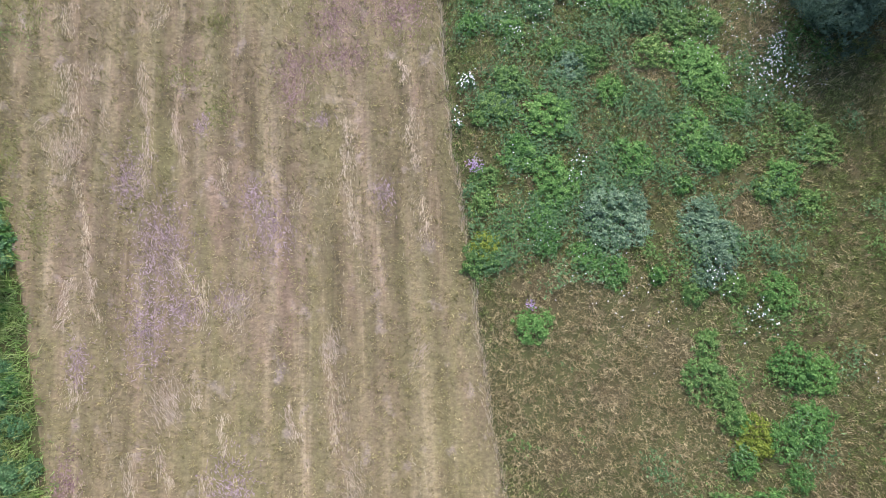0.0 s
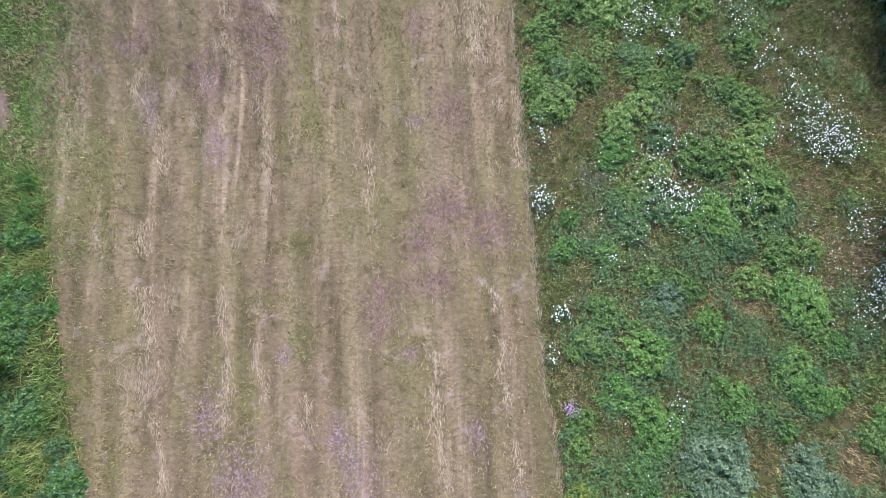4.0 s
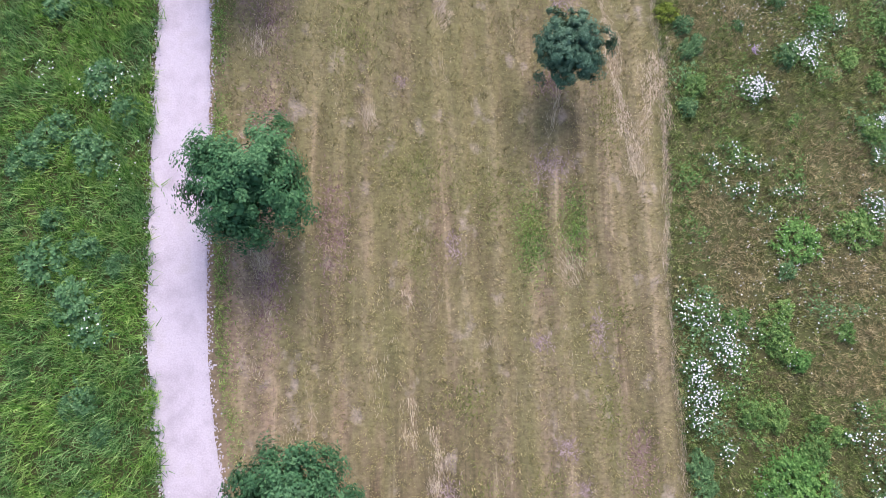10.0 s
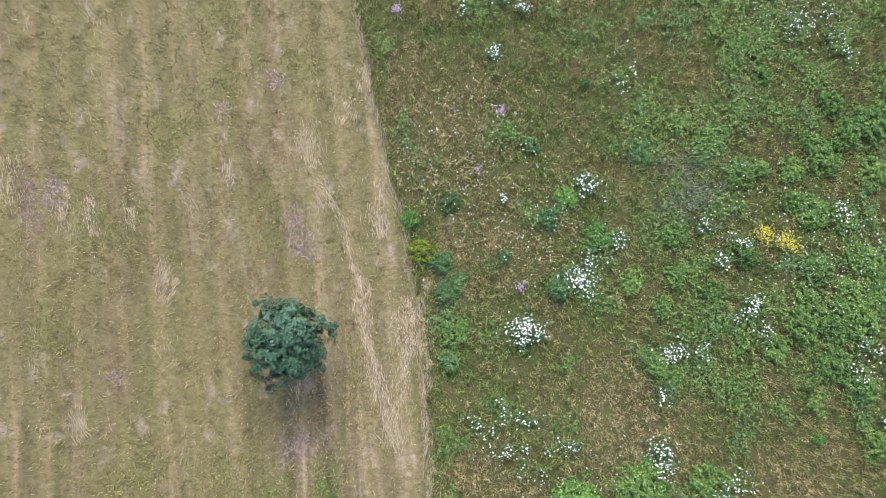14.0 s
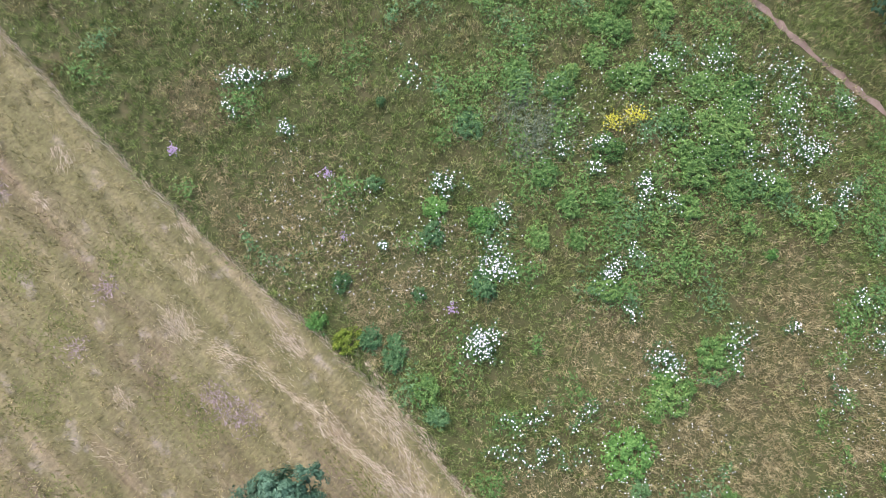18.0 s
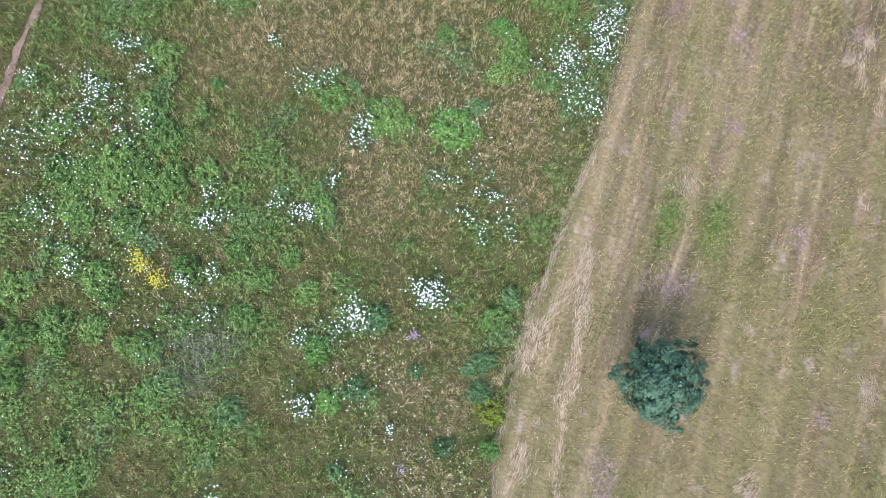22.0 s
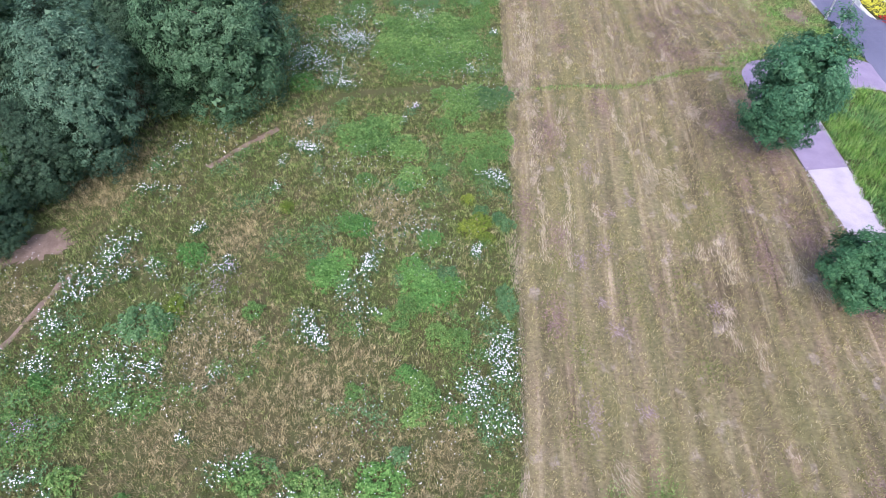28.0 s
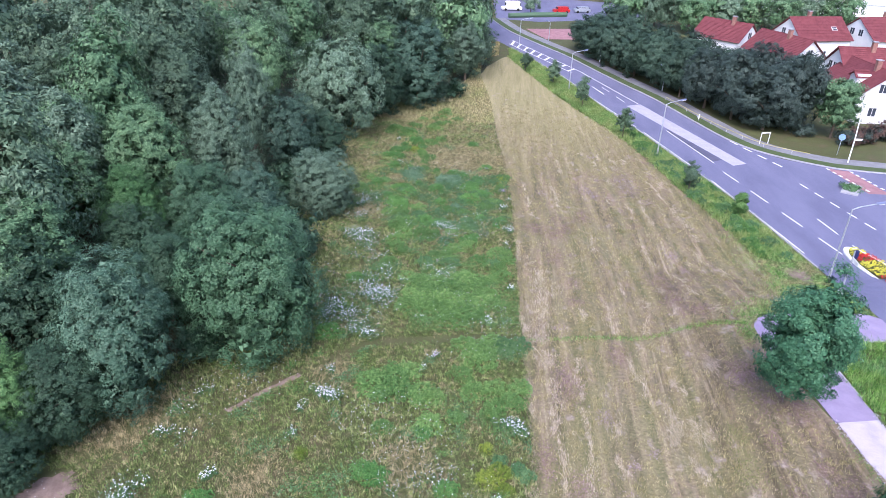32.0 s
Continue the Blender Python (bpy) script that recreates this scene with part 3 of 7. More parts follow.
# places of the herb clumps: x, y, radius
BRIGHT_HERBS_A = [(14.28, -36.7, 1.2), (15.03, -36.34, 0.58), (13.22, -38.3, 0.81), (14.33, -39.08, 0.81), (14.36, -40.17, 0.92), (14.97, -39.71, 0.72), (13.82, -41.12, 0.69), (13.97, -42.07, 0.64), (13.13, -37.93, 0.6), (17.76, -38.69, 0.91), (15.51, -42.71, 0.74), (16.59, -43.33, 0.74), (18.27, -43.57, 0.46), (20.39, -37.51, 0.91), (21.09, -38.54, 0.84), (21.79, -38.69, 0.6), (20.4, -38.39, 0.53), (21.21, -34.82, 1.25), (20.67, -34.28, 0.84), (21.51, -35.35, 0.84), (23.89, -39.74, 0.84), (17.12, -35.62, 0.67), (22.32, -36.55, 0.6), (23.06, -44.48, 0.81), (19.75, -39.86, 0.51), (13.16, -45.36, 0.7), (15, -52.82, 0.74), (23.18, -47.41, 0.99), (24.13, -47.77, 0.88), (23.5, -49.58, 0.88)]
BRIGHT_HERBS_B = [(22.42, -50.17, 0.77), (22.86, -51.54, 0.63), (21.59, -52.81, 1.05), (21.81, -53.43, 0.88), (20.78, -50.94, 0.66), (20.8, -49.26, 0.55), (13.91, -27.92, 0.87), (13.6, -28.57, 0.66), (11.72, -31.04, 0.44), (11.36, -32.36, 0.59), (17.87, -31, 1.04), (16.7, -31.06, 0.92), (18.21, -31.76, 0.81), (13.1, -32.55, 0.55), (22.15, -20.55, 0.78), (22.4, -13.33, 1.08), (13.18, 2.65, 1.13), (13.73, 2.11, 1), (14.09, 1.07, 0.72), (12.15, 2.17, 0.72), (18.17, 1.94, 1), (17.76, 0.92, 0.72), (18.62, 1.66, 0.75), (17.16, -1.32, 0.84), (17.6, -1.59, 0.72), (14.97, -4.71, 0.58), (13.35, -0.91, 0.67), (9.27, 23.48, 0.43), (16.54, 22.12, 0.6), (15.55, 23.7, 0.53)]
BRIGHT_HERBS_C = [(14.45, 12.05, 0.92), (13.89, 7.07, 0.55), (24.12, 13.29, 0.33), (15.06, 12.03, 0.35), (17.32, 12.98, 0.41), (24.97, 1.25, 0.84), (29.25, 8.84, 0.58)]
GREEN_HERBS_A = [(12.85, -35.12, 0.77), (12.19, -36.13, 0.72), (19.96, -46.4, 0.62), (19.68, -47.71, 0.88), (20.28, -48.17, 0.66), (20.39, -49.03, 0.77), (21.27, -44.19, 0.69), (11.64, -39.36, 0.64), (11.47, -40.32, 0.58), (12.53, -36.4, 0.6), (25.67, -38.3, 0.96), (24.79, -37, 0.75), (16.54, -34.17, 0.72), (15.84, -33.89, 0.72), (18.99, -33.97, 0.88), (11.45, -42.45, 0.74), (10.97, -42.9, 0.46), (19.66, -44.36, 0.55), (11.57, -36.62, 0.48), (23.23, -40.22, 0.6), (24.8, -40.75, 0.53), (13.32, -16.65, 1.25), (14.45, -15.59, 1.17), (12.63, -16.12, 1), (13.98, -17.43, 1.25), (15.3, -16.9, 1.3), (16.18, -17.95, 1.25), (14.86, -18.46, 1.38), (12.04, -19.45, 0.96), (13.23, -19.71, 1.2)]
GREEN_HERBS_B = [(14.7, -19.72, 1.38), (16.51, -19.23, 1.12), (17.56, -17.17, 1.17), (17.63, -18.47, 1), (12.6, -20.94, 1), (13.79, -21.2, 1.2), (11.83, -21.41, 0.84), (17.08, -20.49, 1.13), (16.05, -20.73, 1), (18.22, -21.25, 0.75), (11.35, -23.78, 0.72), (10.54, -24.91, 0.69), (11.37, -25.84, 0.92), (10.88, -26.16, 0.69), (12.89, -24.74, 0.84), (15.07, -26.17, 0.96), (15.67, -25.27, 0.72), (16.69, -24.83, 0.72), (17.33, -28.49, 1.08), (18.28, -28.52, 0.92), (19.46, -28.57, 0.96), (20.26, -29.48, 0.92), (19.9, -26.08, 0.96), (19.04, -25.36, 0.72), (19.89, -23.24, 1), (20.37, -32.7, 0.92), (11.95, -11.5, 1.08), (12.89, -11.99, 1.08), (13.28, -12.95, 1), (12.08, -12.71, 1.08)]
GREEN_HERBS_C = [(11.5, -13.66, 0.88), (17.27, -8.97, 1.3), (18.38, -8.44, 1.21), (17.66, -7.93, 1.08), (15.36, -7.71, 1.04), (14.84, -5.37, 0.91), (17.27, -4.78, 0.65), (16.49, -9.86, 0.92), (18.46, -9.1, 0.81), (14.56, -7.55, 0.69), (16.36, -7.87, 0.77), (11.21, -6.92, 0.81), (10.21, -7.75, 0.81), (11.23, -8.69, 0.88), (9.85, -9.04, 0.88), (12.4, -8.32, 0.92), (13.32, -9.89, 0.81), (13.37, -6.13, 0.58), (17.7, 20.17, 0.53), (19.72, 21.78, 0.53), (18.75, 19.11, 0.48), (18.23, 16.85, 0.63), (10.49, 18.86, 0.65), (17.09, 12.39, 0.81), (12.94, 8.23, 0.77), (13.29, 7.56, 0.66), (16.13, 8.15, 0.4), (11.43, 8.8, 0.51), (19.45, 12.31, 0.6), (20.91, 19.45, 0.5)]
GREEN_HERBS_D = [(19.43, 20.17, 0.48), (26.4, 17.58, 0.97), (25.68, 17.53, 0.73), (24.15, 17.66, 0.8), (25.2, 19.78, 0.73), (26.16, 18.71, 0.73), (27.65, 18.49, 0.61), (25.21, 16.04, 0.73), (23.05, 16.87, 0.59), (26.16, 14.97, 0.73), (26.63, 12.76, 0.68), (16.21, 12.35, 0.4), (17.9, 12.04, 0.36), (13.39, 9.06, 0.53), (22.64, 24, 0.64), (21.92, 25.67, 0.57), (22.29, 20.84, 0.7), (25.45, 22.13, 0.61), (26.76, 21.75, 0.61), (23.43, 24.17, 0.47), (24.69, 22.72, 0.48), (27.2, 20.11, 0.62), (28.57, 18.72, 0.61), (24.53, 18.75, 0.61), (21.31, 4.35, 0.59), (12.62, 5, 0.68), (11.71, 5.09, 0.68), (14.12, 3.47, 0.68), (14.41, 4.59, 0.46), (15.23, 4.04, 0.46)]
GREEN_HERBS_E = [(27.31, 25.19, 0.68), (26.29, 24.15, 0.68), (26.89, 26.54, 0.65), (25.98, 24.91, 0.56), (24.77, 24.03, 0.5), (24.74, 17.97, 0.68), (25.24, 31.58, 0.44), (24.31, 27.98, 0.39), (23.25, 32.16, 0.39), (12.3, -18.4, 1.21), (19.99, -30.51, 1.43), (14.04, -26.89, 0.89), (11.22, -22.44, 0.85), (20.11, -52.72, 0.94), (15.46, -29.1, 0.78), (20.11, -27.3, 0.95), (25.4, -56.13, 0.84), (22.27, -59.06, 0.72), (23.3, -56.3, 1.2), (14.8, -33.6, 0.6), (21.5, -32.6, 0.81), (28.2, 23.5, 0.71), (28.3, 25.5, 1)]
DULL_HERBS = [(17.11, -23.66, 0.84), (15.14, -23.86, 0.84), (15.83, -27.55, 0.69), (15.39, -30.58, 0.92), (14.34, -31.58, 0.81), (13.81, -30.51, 0.66), (11.77, -24.25, 0.6), (18.79, -32.42, 0.69), (9.41, -2.19, 0.46), (9.83, -2.69, 0.46), (10.84, -3.09, 0.46), (9.44, 3.05, 0.6), (9.6, 2.27, 0.5), (12.42, 1.39, 0.6), (13.79, 10.77, 0.44), (18.82, 25.3, 0.63), (14.7, 22.99, 0.53), (14.77, 20.25, 0.6), (10.74, 20.78, 0.48), (10.34, 20.44, 0.42), (14.4, 26.04, 0.41), (12.77, 21.66, 0.32), (16.88, 28.34, 0.23), (10.3, 21.72, 0.53), (10.2, 17.94, 0.47), (25.1, 5.4, 0.71), (26.2, 5.5, 1.1)]
SPURGE_HERBS = [(16.64, -40.49, 1.08), (17.24, -41.47, 1.04), (16.27, -41.91, 0.92), (15.91, -40.95, 0.69), (17.57, -40.52, 0.69), (20.44, -41.81, 1.04), (20.74, -43.01, 1.04), (20.3, -41.09, 0.81), (21.07, -42.31, 0.81), (20.2, -43.69, 0.66), (12.56, -36.01, 0.64), (15.55, -34.41, 0.84)]
YELLOWISH_HERBS = [(21.25, -49.91, 0.77), (21.63, -50.35, 0.42), (11.47, -42.1, 0.69), (21.13, -2.36, 0.43), (10.45, -1.27, 0.46), (11.33, -1.8, 0.67), (10.8, -2.38, 0.58), (11.56, -3.96, 0.46), (9.6, 22.21, 0.53), (24.9, 4.4, 0.61)]
DARK_HERBS = [(10.39, -12.59, 0.96), (9.84, -13.42, 0.84), (10.82, -13.18, 0.96), (10.91, 24, 0.4)]
GREY_HERBS = [(21.5, 23.0, 0.7), (20.4, 24.3, 0.95), (19.9, 22.9, 0.6), (21.1, 24.7, 0.5), (20.8, 23.4, 0.5), (17.0, -41.2, 0.7), (12.9, -29.4, 0.6)]
# daisy patches: x, y, radius, heads
DAISIES_A = [(11.13, -35.1, 0.34, 25), (10.58, -36.62, 0.35, 12), (23.98, -34.92, 1.13, 60), (22.22, -45.37, 0.77, 20), (20.61, -43.83, 0.58, 20), (23.87, -53.11, 0.29, 15), (15.14, -39, 0.46, 12), (10.37, -20.32, 0.34, 25), (19.76, -17.72, 1.17, 130), (20.37, -18.76, 0.88, 110), (19.12, -18.5, 0.78, 60), (22.28, -15.3, 1.21, 90), (22.83, -16.65, 1.08, 90), (23.4, -15.02, 0.81, 40), (20.87, -14.21, 1.3, 40), (15.65, -21.72, 0.67, 40), (16.7, -22.95, 0.48, 20), (14.81, -22.56, 0.48, 14), (20.02, -21.54, 0.88, 40), (15.9, -30.06, 0.83, 100), (10.46, -30.15, 0.64, 45), (19.59, -30.33, 0.72, 25), (10.77, -27.05, 0.41, 14), (20.77, -23.75, 0.75, 20)]
DAISIES_B = [(20.34, -27.48, 0.72, 12), (11.9, -15.76, 0.45, 15), (16.71, -15.74, 0.31, 8), (18.32, -20.4, 0.38, 12), (13.27, -32.75, 0.26, 6), (20.71, -13.52, 0.54, 16), (21.96, -24.74, 0.5, 10), (9.57, 5.93, 0.7, 70), (9.71, 4.72, 0.48, 25), (18.52, 5.1, 0.83, 60), (16.2, 3.96, 0.55, 30), (16.22, 0.71, 0.62, 45), (10.92, -0.08, 0.37, 35), (9.99, -5.51, 0.7, 55), (10.39, -5.98, 0.41, 25), (20.95, -6.88, 0.74, 90), (22.03, -5.66, 0.35, 15), (14.22, -1.45, 0.92, 18), (15.1, -11.38, 0.31, 18), (15.65, -10.03, 0.22, 8), (23.19, 1.99, 0.63, 25), (19.71, -13.23, 0.66, 45), (21.3, -9.26, 0.46, 20), (10.55, 5.76, 0.5, 15)]
DAISIES_C = [(10.45, 3.51, 0.48, 14), (21.8, -3.74, 0.48, 10), (16.12, 5.18, 0.38, 8), (13.3, 18.64, 0.58, 110), (16.05, 20.76, 0.67, 60), (15.73, 20.29, 0.48, 30), (17.34, 21.92, 0.35, 14), (16.48, 24.26, 0.55, 40), (12.97, 23.97, 0.19, 8), (18.88, 17.27, 0.48, 45), (18.06, 13.34, 0.6, 60), (12.62, 15.62, 0.67, 22), (14.31, 14.33, 0.6, 18), (9.88, 9.16, 0.92, 70), (10.79, 7.59, 0.77, 90), (9.55, 6.65, 0.55, 60), (17.96, 5.74, 0.46, 40), (20.99, 22.05, 0.5, 14), (20.04, 16.94, 0.6, 16), (18.23, 15.65, 0.35, 12), (11.31, 14.58, 0.69, 12), (12.46, 12.89, 0.58, 10), (13.57, 32.58, 0.62, 60), (12.2, 31.96, 0.27, 10)]
DAISIES_D = [(13.25, 29.84, 0.36, 18), (22.21, 18.73, 0.47, 40), (21.31, 20.67, 0.35, 15), (30.06, 18.17, 1, 60), (28.63, 16.42, 0.73, 40), (28.59, 15.03, 0.61, 50), (26.63, 15.81, 0.73, 40), (27.09, 13.75, 0.48, 20), (28.03, 12.99, 0.36, 25), (30.92, 15.57, 0.38, 14), (12.25, 14.32, 0.43, 15), (20.43, 11.92, 0.68, 40), (22.41, 21.34, 0.35, 18), (28.46, 20.39, 0.75, 30), (25.33, 9.61, 0.29, 15), (22.45, 17.63, 0.59, 14), (10.95, 15.41, 0.41, 10), (18.37, 28.7, 0.8, 14), (14.76, 31.82, 0.32, 12), (16.95, 2.7, 0.71, 25), (16.26, 1.46, 0.48, 35), (22.29, 10.86, 0.32, 10), (22.16, 7.83, 0.59, 16), (26.04, 30.08, 0.79, 30)]
DAISIES_E = [(27.57, 29.34, 0.68, 14), (27.88, 28.6, 0.45, 12), (26.69, 21.83, 0.79, 35), (29.34, 3.06, 0.95, 90), (28.75, 1.16, 0.81, 70), (30.03, 6.09, 0.63, 60), (29.91, 8.26, 0.84, 60), (28.13, 6.79, 0.75, 20), (26.48, 8.18, 0.93, 90), (24.94, 7.74, 0.6, 40), (27.8, 3.06, 0.41, 20), (26.6, 2.22, 0.54, 30), (25.24, -0.42, 0.44, 25), (28.79, -3, 0.45, 30), (27.97, -6.49, 0.39, 15), (22.83, -26.48, 1.11, 80), (16.27, -28.9, 1.16, 20), (28.56, -4.91, 0.64, 16), (27.05, -2.98, 0.76, 16), (21.16, -20.35, 0.85, 40), (24.5, -33.8, 0.6, 25), (24.2, -31.3, 0.8, 35), (23.5, -27.8, 1.2, 170), (23.1, -24, 0.7, 12)]
DAISIES_F = [(29.6, 4.4, 0.51, 30), (27.6, 8.9, 0.4, 12), (28.6, 2.2, 0.6, 16)]
# dry, straw-brown stretches of the meadow: x, y, radius
DRY = [(18.5, 8.1, 2.3), (11.9, 10.5, 2.0), (10.9, 13.5, 1.6), (21.6, 10.4, 1.6), (11.0, 21.7, 1.3), (10.7, 27.1, 1.8), (12.9, 22.4, 1.5), (16.5, 14.8, 2.4), (9.6, 29.8, 1.1), (23.9, 11.5, 2.0), (23.0, 10.7, 2.1), (17.3, 10.7, 2.4), (21.9, 8.5, 1.4), (11.6, 33.1, 1.3), (11.1, 27.3, 2.3), (15.1, -45.4, 2.6), (13.3, -48.3, 2.4), (19.2, -48.2, 2.0), (22.4, -41.1, 1.3), (18.9, -34.5, 1.2), (23.7, -32.9, 1.5), (22.7, -0.4, 2.0), (16.6, 6.2, 1.3), (23.3, 6.2, 2.0), (15.6, -2.4, 1.8), (30.8, -4.8, 1.6), (19.8, 8.7, 1.9), (21.2, -9.4, 1.4), (16.5, 6.5, 1.5), (11.5, 11.7, 1.8), (18.7, 10.0, 2.1), (15.9, -3.1, 1.3), (16.4, -48.3, 3.1), (31.0, -2.8, 1.7), (30.0, -5.6, 1.3), (32.2, 5.0, 1.5), (21.5, 5.5, 1.6), (17.2, 8.0, 1.6), (30.5, -2.3, 1.7), (31.7, -3.8, 1.7), (30.4, -4.2, 1.7), (23.5, 7.4, 1.7), (20.7, 10.4, 1.7), (15.8, 6.7, 1.7), (30.6, -3.6, 1.7), (31.2, -2.2, 1.7)]

TRAIL = [(9.9, -14.4), (13.6, -13.8), (18.5, -12.8), (20.4, -11.6), (23.4, -8.4), (26.1, -5.1), (29.9, 1.7), (31.2, 5.2), (32.2, 9.5), (32.3, 14.5), (31.9, 18.5), (31.9, 26), (33, 40)]
trail_s = smooth_line([(*p, 0) for p in TRAIL], 0.5)


def near(p, spots, grow=1.0):
    """How deep each point of p lies in the round spots: 1 at a centre, 0 outside."""
    f = np.zeros(len(p))
    for x, y, r, *_ in spots:
        f = np.maximum(f, 1 - np.hypot(p[:, 0] - x, (p[:, 1] - y)) / (r * grow))
    return f


def off_trail(p):
    t = np.array([(q.x, q.y) for q in trail_s])
    d = np.full(len(p), 9.0)
    for x, y in t:
        d = np.minimum(d, np.hypot(p[:, 0] - x, p[:, 1] - y))
    return d


rng = np.random.default_rng(7)
p = scatter(rng, 6, 36, -62, 44, 38, lambda p: (p[:, 0] > edge_x(p[:, 1]) + rng.normal(0, 0.08, len(p))) & (p[:, 0] < forest_x(p[:, 1]) + 4))
worn = np.interp(p[:, 0], [9, 12, 15, 20, 21.5, 22.5, 26.3, 27.5, 30.5, 31.5], [0.2, 0.38, 0.42, 0.36, 0.2, 0.24, 0.24, 0.12, 0.16, 0.26])
p = p[off_trail(p) > worn * rng.uniform(0.7, 1.3, len(p))]
p = p[near(p, [(32.7, 1.5, 1.9)]) + rng.uniform(-0.35, 0.2, len(p)) < 0.22]
dry = near(p, DRY, 1.5) + np.interp(p[:, 1], [-60, -46, -41, -26, -18], [0.4, 0.42, 0.12, 0.12, 0.0]) + rng.uniform(-0.7, 0.25, len(p)) + 0.18 * np.sin(p[:, 0] * 2.1 + p[:, 1]) * np.sin(p[:, 1] * 1.7 - p[:, 0] * 0.6) > 0.12
tagged(link_mesh("meadow_grass", tuft_mesh("meadow_grass", p[~dry], 12, 0.085, 0.2, 0.024, 0.15, 1.1, rng), M["meadow_grass"]), "unmown meadow grass, olive green and straw brown", "grass", kind="stuff")
tagged(link_mesh("dry_grass", tuft_mesh("dry_grass", p[dry], 12, 0.085, 0.21, 0.022, 0.2, 1.15, rng), M["dry_grass"]), "withered straw-brown grass in the meadow", "grass", kind="stuff")
p = scatter(rng, 8, 34, -118, -61.5, 110, lambda p: (p[:, 0] > edge_x(p[:, 1])) & (p[:, 0] < forest_x(p[:, 1]) + 3))
tagged(link_mesh("far_meadow_grass", blade_mesh("far_meadow_grass", p, 0.36, 0.05, 0.3, 1.2, rng), M["far_grass"]), "distant dry straw-brown meadow grass", "grass", kind="stuff")
p = scatter(rng, -14, 12, -82, 46, 13, lambda p: (p[:, 0] < edge_x(p[:, 1])) & (p[:, 0] > west_x(p[:, 1]) - 0.2 * (np.abs(np.sin(p[:, 1] * 1.3)))) & (rng.uniform(0, 1, len(p)) < np.interp(p[:, 1], [-82, -55], [0, 1])))
tagged(link_mesh("stubble", tuft_mesh("stubble", p, 10, 0.11, 0.16, 0.03, 0.1, 0.95, rng), M["stubble"]), "short dry stubble on the mown strip", "grass", kind="stuff")


def verge(p):
    x, y = p[:, 0], p[:, 1]
    jag = rng.normal(0, 0.08, len(y))
    north = (y > -14.3) & (x < at_y(PATH_W + [(-9.75, -12.3), (-10.6, -14.3)], y) + jag - 0.03) & (x > at_y(ROAD_E, y) + 0.3) & (y > np.interp(x, [-16.5, -13.2, -10.7], [-15.0, -14.5, -14.0]))
    south = (y < -28.6) & (x < west_x(y) + jag * 2) & (x > at_y(ROAD_E, y) + 0.6)
    return north | south


p = scatter(rng, -22, 12, -112, 42, 24, verge)
north = p[:, 1] > -20
tagged(link_mesh("verge_grass", tuft_mesh("verge_grass", p[north], 12, 0.12, 0.5, 0.04, 0.15, 1.2, rng), M["verge_grass"]), "lush tall green grass beside the gravel path", "grass", kind="stuff")
tagged(link_mesh("roadside_grass", tuft_mesh("roadside_grass", p[~north], 11, 0.12, 0.5, 0.04, 0.15, 1.2, rng), M["roadside_grass"]), "tall light green grass on the roadside verge", "grass", kind="stuff")


def corner(p):
    return (p[:, 0] < west_x(p[:, 1]) + np.abs(np.random.default_rng(12).normal(0.2, 1.3, len(p)))) & (p[:, 0] > at_y(ROAD_E, p[:, 1]) + 0.2) & (p[:, 1] < np.interp(p[:, 0], [-15.7, -12, -9.2, -7, -5.95], [-18.2, -17.7, -17.3, -16.8, -15.5]) - 0.05)


p = scatter(rng, -17, -5, -29, -15.5, 400, corner)
p = p[near(p, [(-12.4, -25.6, 1.8), (-8.9, -19.9, 1.1)]) + rng.uniform(-0.5, 0.5, len(p)) < 0.4]
tagged(link_mesh("corner_grass", blade_mesh("corner_grass", p, 0.2, 0.036, 0.4, 1.3, rng), M["corner_grass"]), "short green grass beside the path bend", "grass", kind="stuff")
# grass strip between the gravel path and the field, and the greener trodden line across the field
y = rng.uniform(-16, 46, 26000)
y = y[rng.uniform(0, 1, 26000) < np.interp(y, [-16, -12, 2, 10, 30], [0.25, 0.12, 0.2, 0.6, 0.9]) * (0.6 + 0.4 * np.sin(y * 0.9 + 2 * np.sin(y * 0.37)))]
p = np.column_stack([np.interp(y, [-16, -13.8, -10.8, -6.3, -4, 2.4, 8.4, 18.5, 26, 40, 46], [-5.9, -5.9, -6.2, -7.5, -7.9, -8.75, -9.6, -10.0, -10.2, -10.2, -10.2]) + np.abs(rng.normal(0, 0.34, len(y))) + 0.02, y])
x = rng.uniform(-5.6, 9.4, 7000)
q = np.column_stack([x, np.interp(x, [-5.7, -3.6, -0.5, 2.6, 5.4, 9.6], [-15.9, -15.9, -15.7, -15.4, -14.8, -14.4])])
q[:, 1] += 0.15 * np.sin(q[:, 0] * 0.9) + rng.normal(0, 0.15, 7000)
q = q[rng.uniform(0, 1, 7000) < np.interp(q[:, 0], [-6, -2, 4, 9], [0.6, 0.5, 0.34, 0.22])]
s = np.concatenate([np.column_stack([rng.normal(3.2, 0.35, 1500), rng.normal(12.4, 0.9, 1500)]), np.column_stack([rng.normal(5.0, 0.3, 1200), rng.normal(12.8, 0.8, 1200)]), np.column_stack([rng.normal(-5.3, 0.4, 900), rng.normal(-14.6, 0.6, 900)])])
yy = rng.uniform(-33, -16.5, 5200)
s = np.concatenate([s, np.column_stack([west_x(yy) - 0.3 + np.abs(rng.normal(0, 1.1, 5200)) * (1 + 0.5 * np.sin(yy * 1.3)), yy])])
tagged(link_mesh("green_regrowth", blade_mesh("green_regrowth", np.concatenate([p, q, s]), 0.15, 0.03, 0.5, 1.4, rng, lift=0.012), M["green_grass"]), "short green regrowth along the path and the trodden line", "grass", kind="stuff")

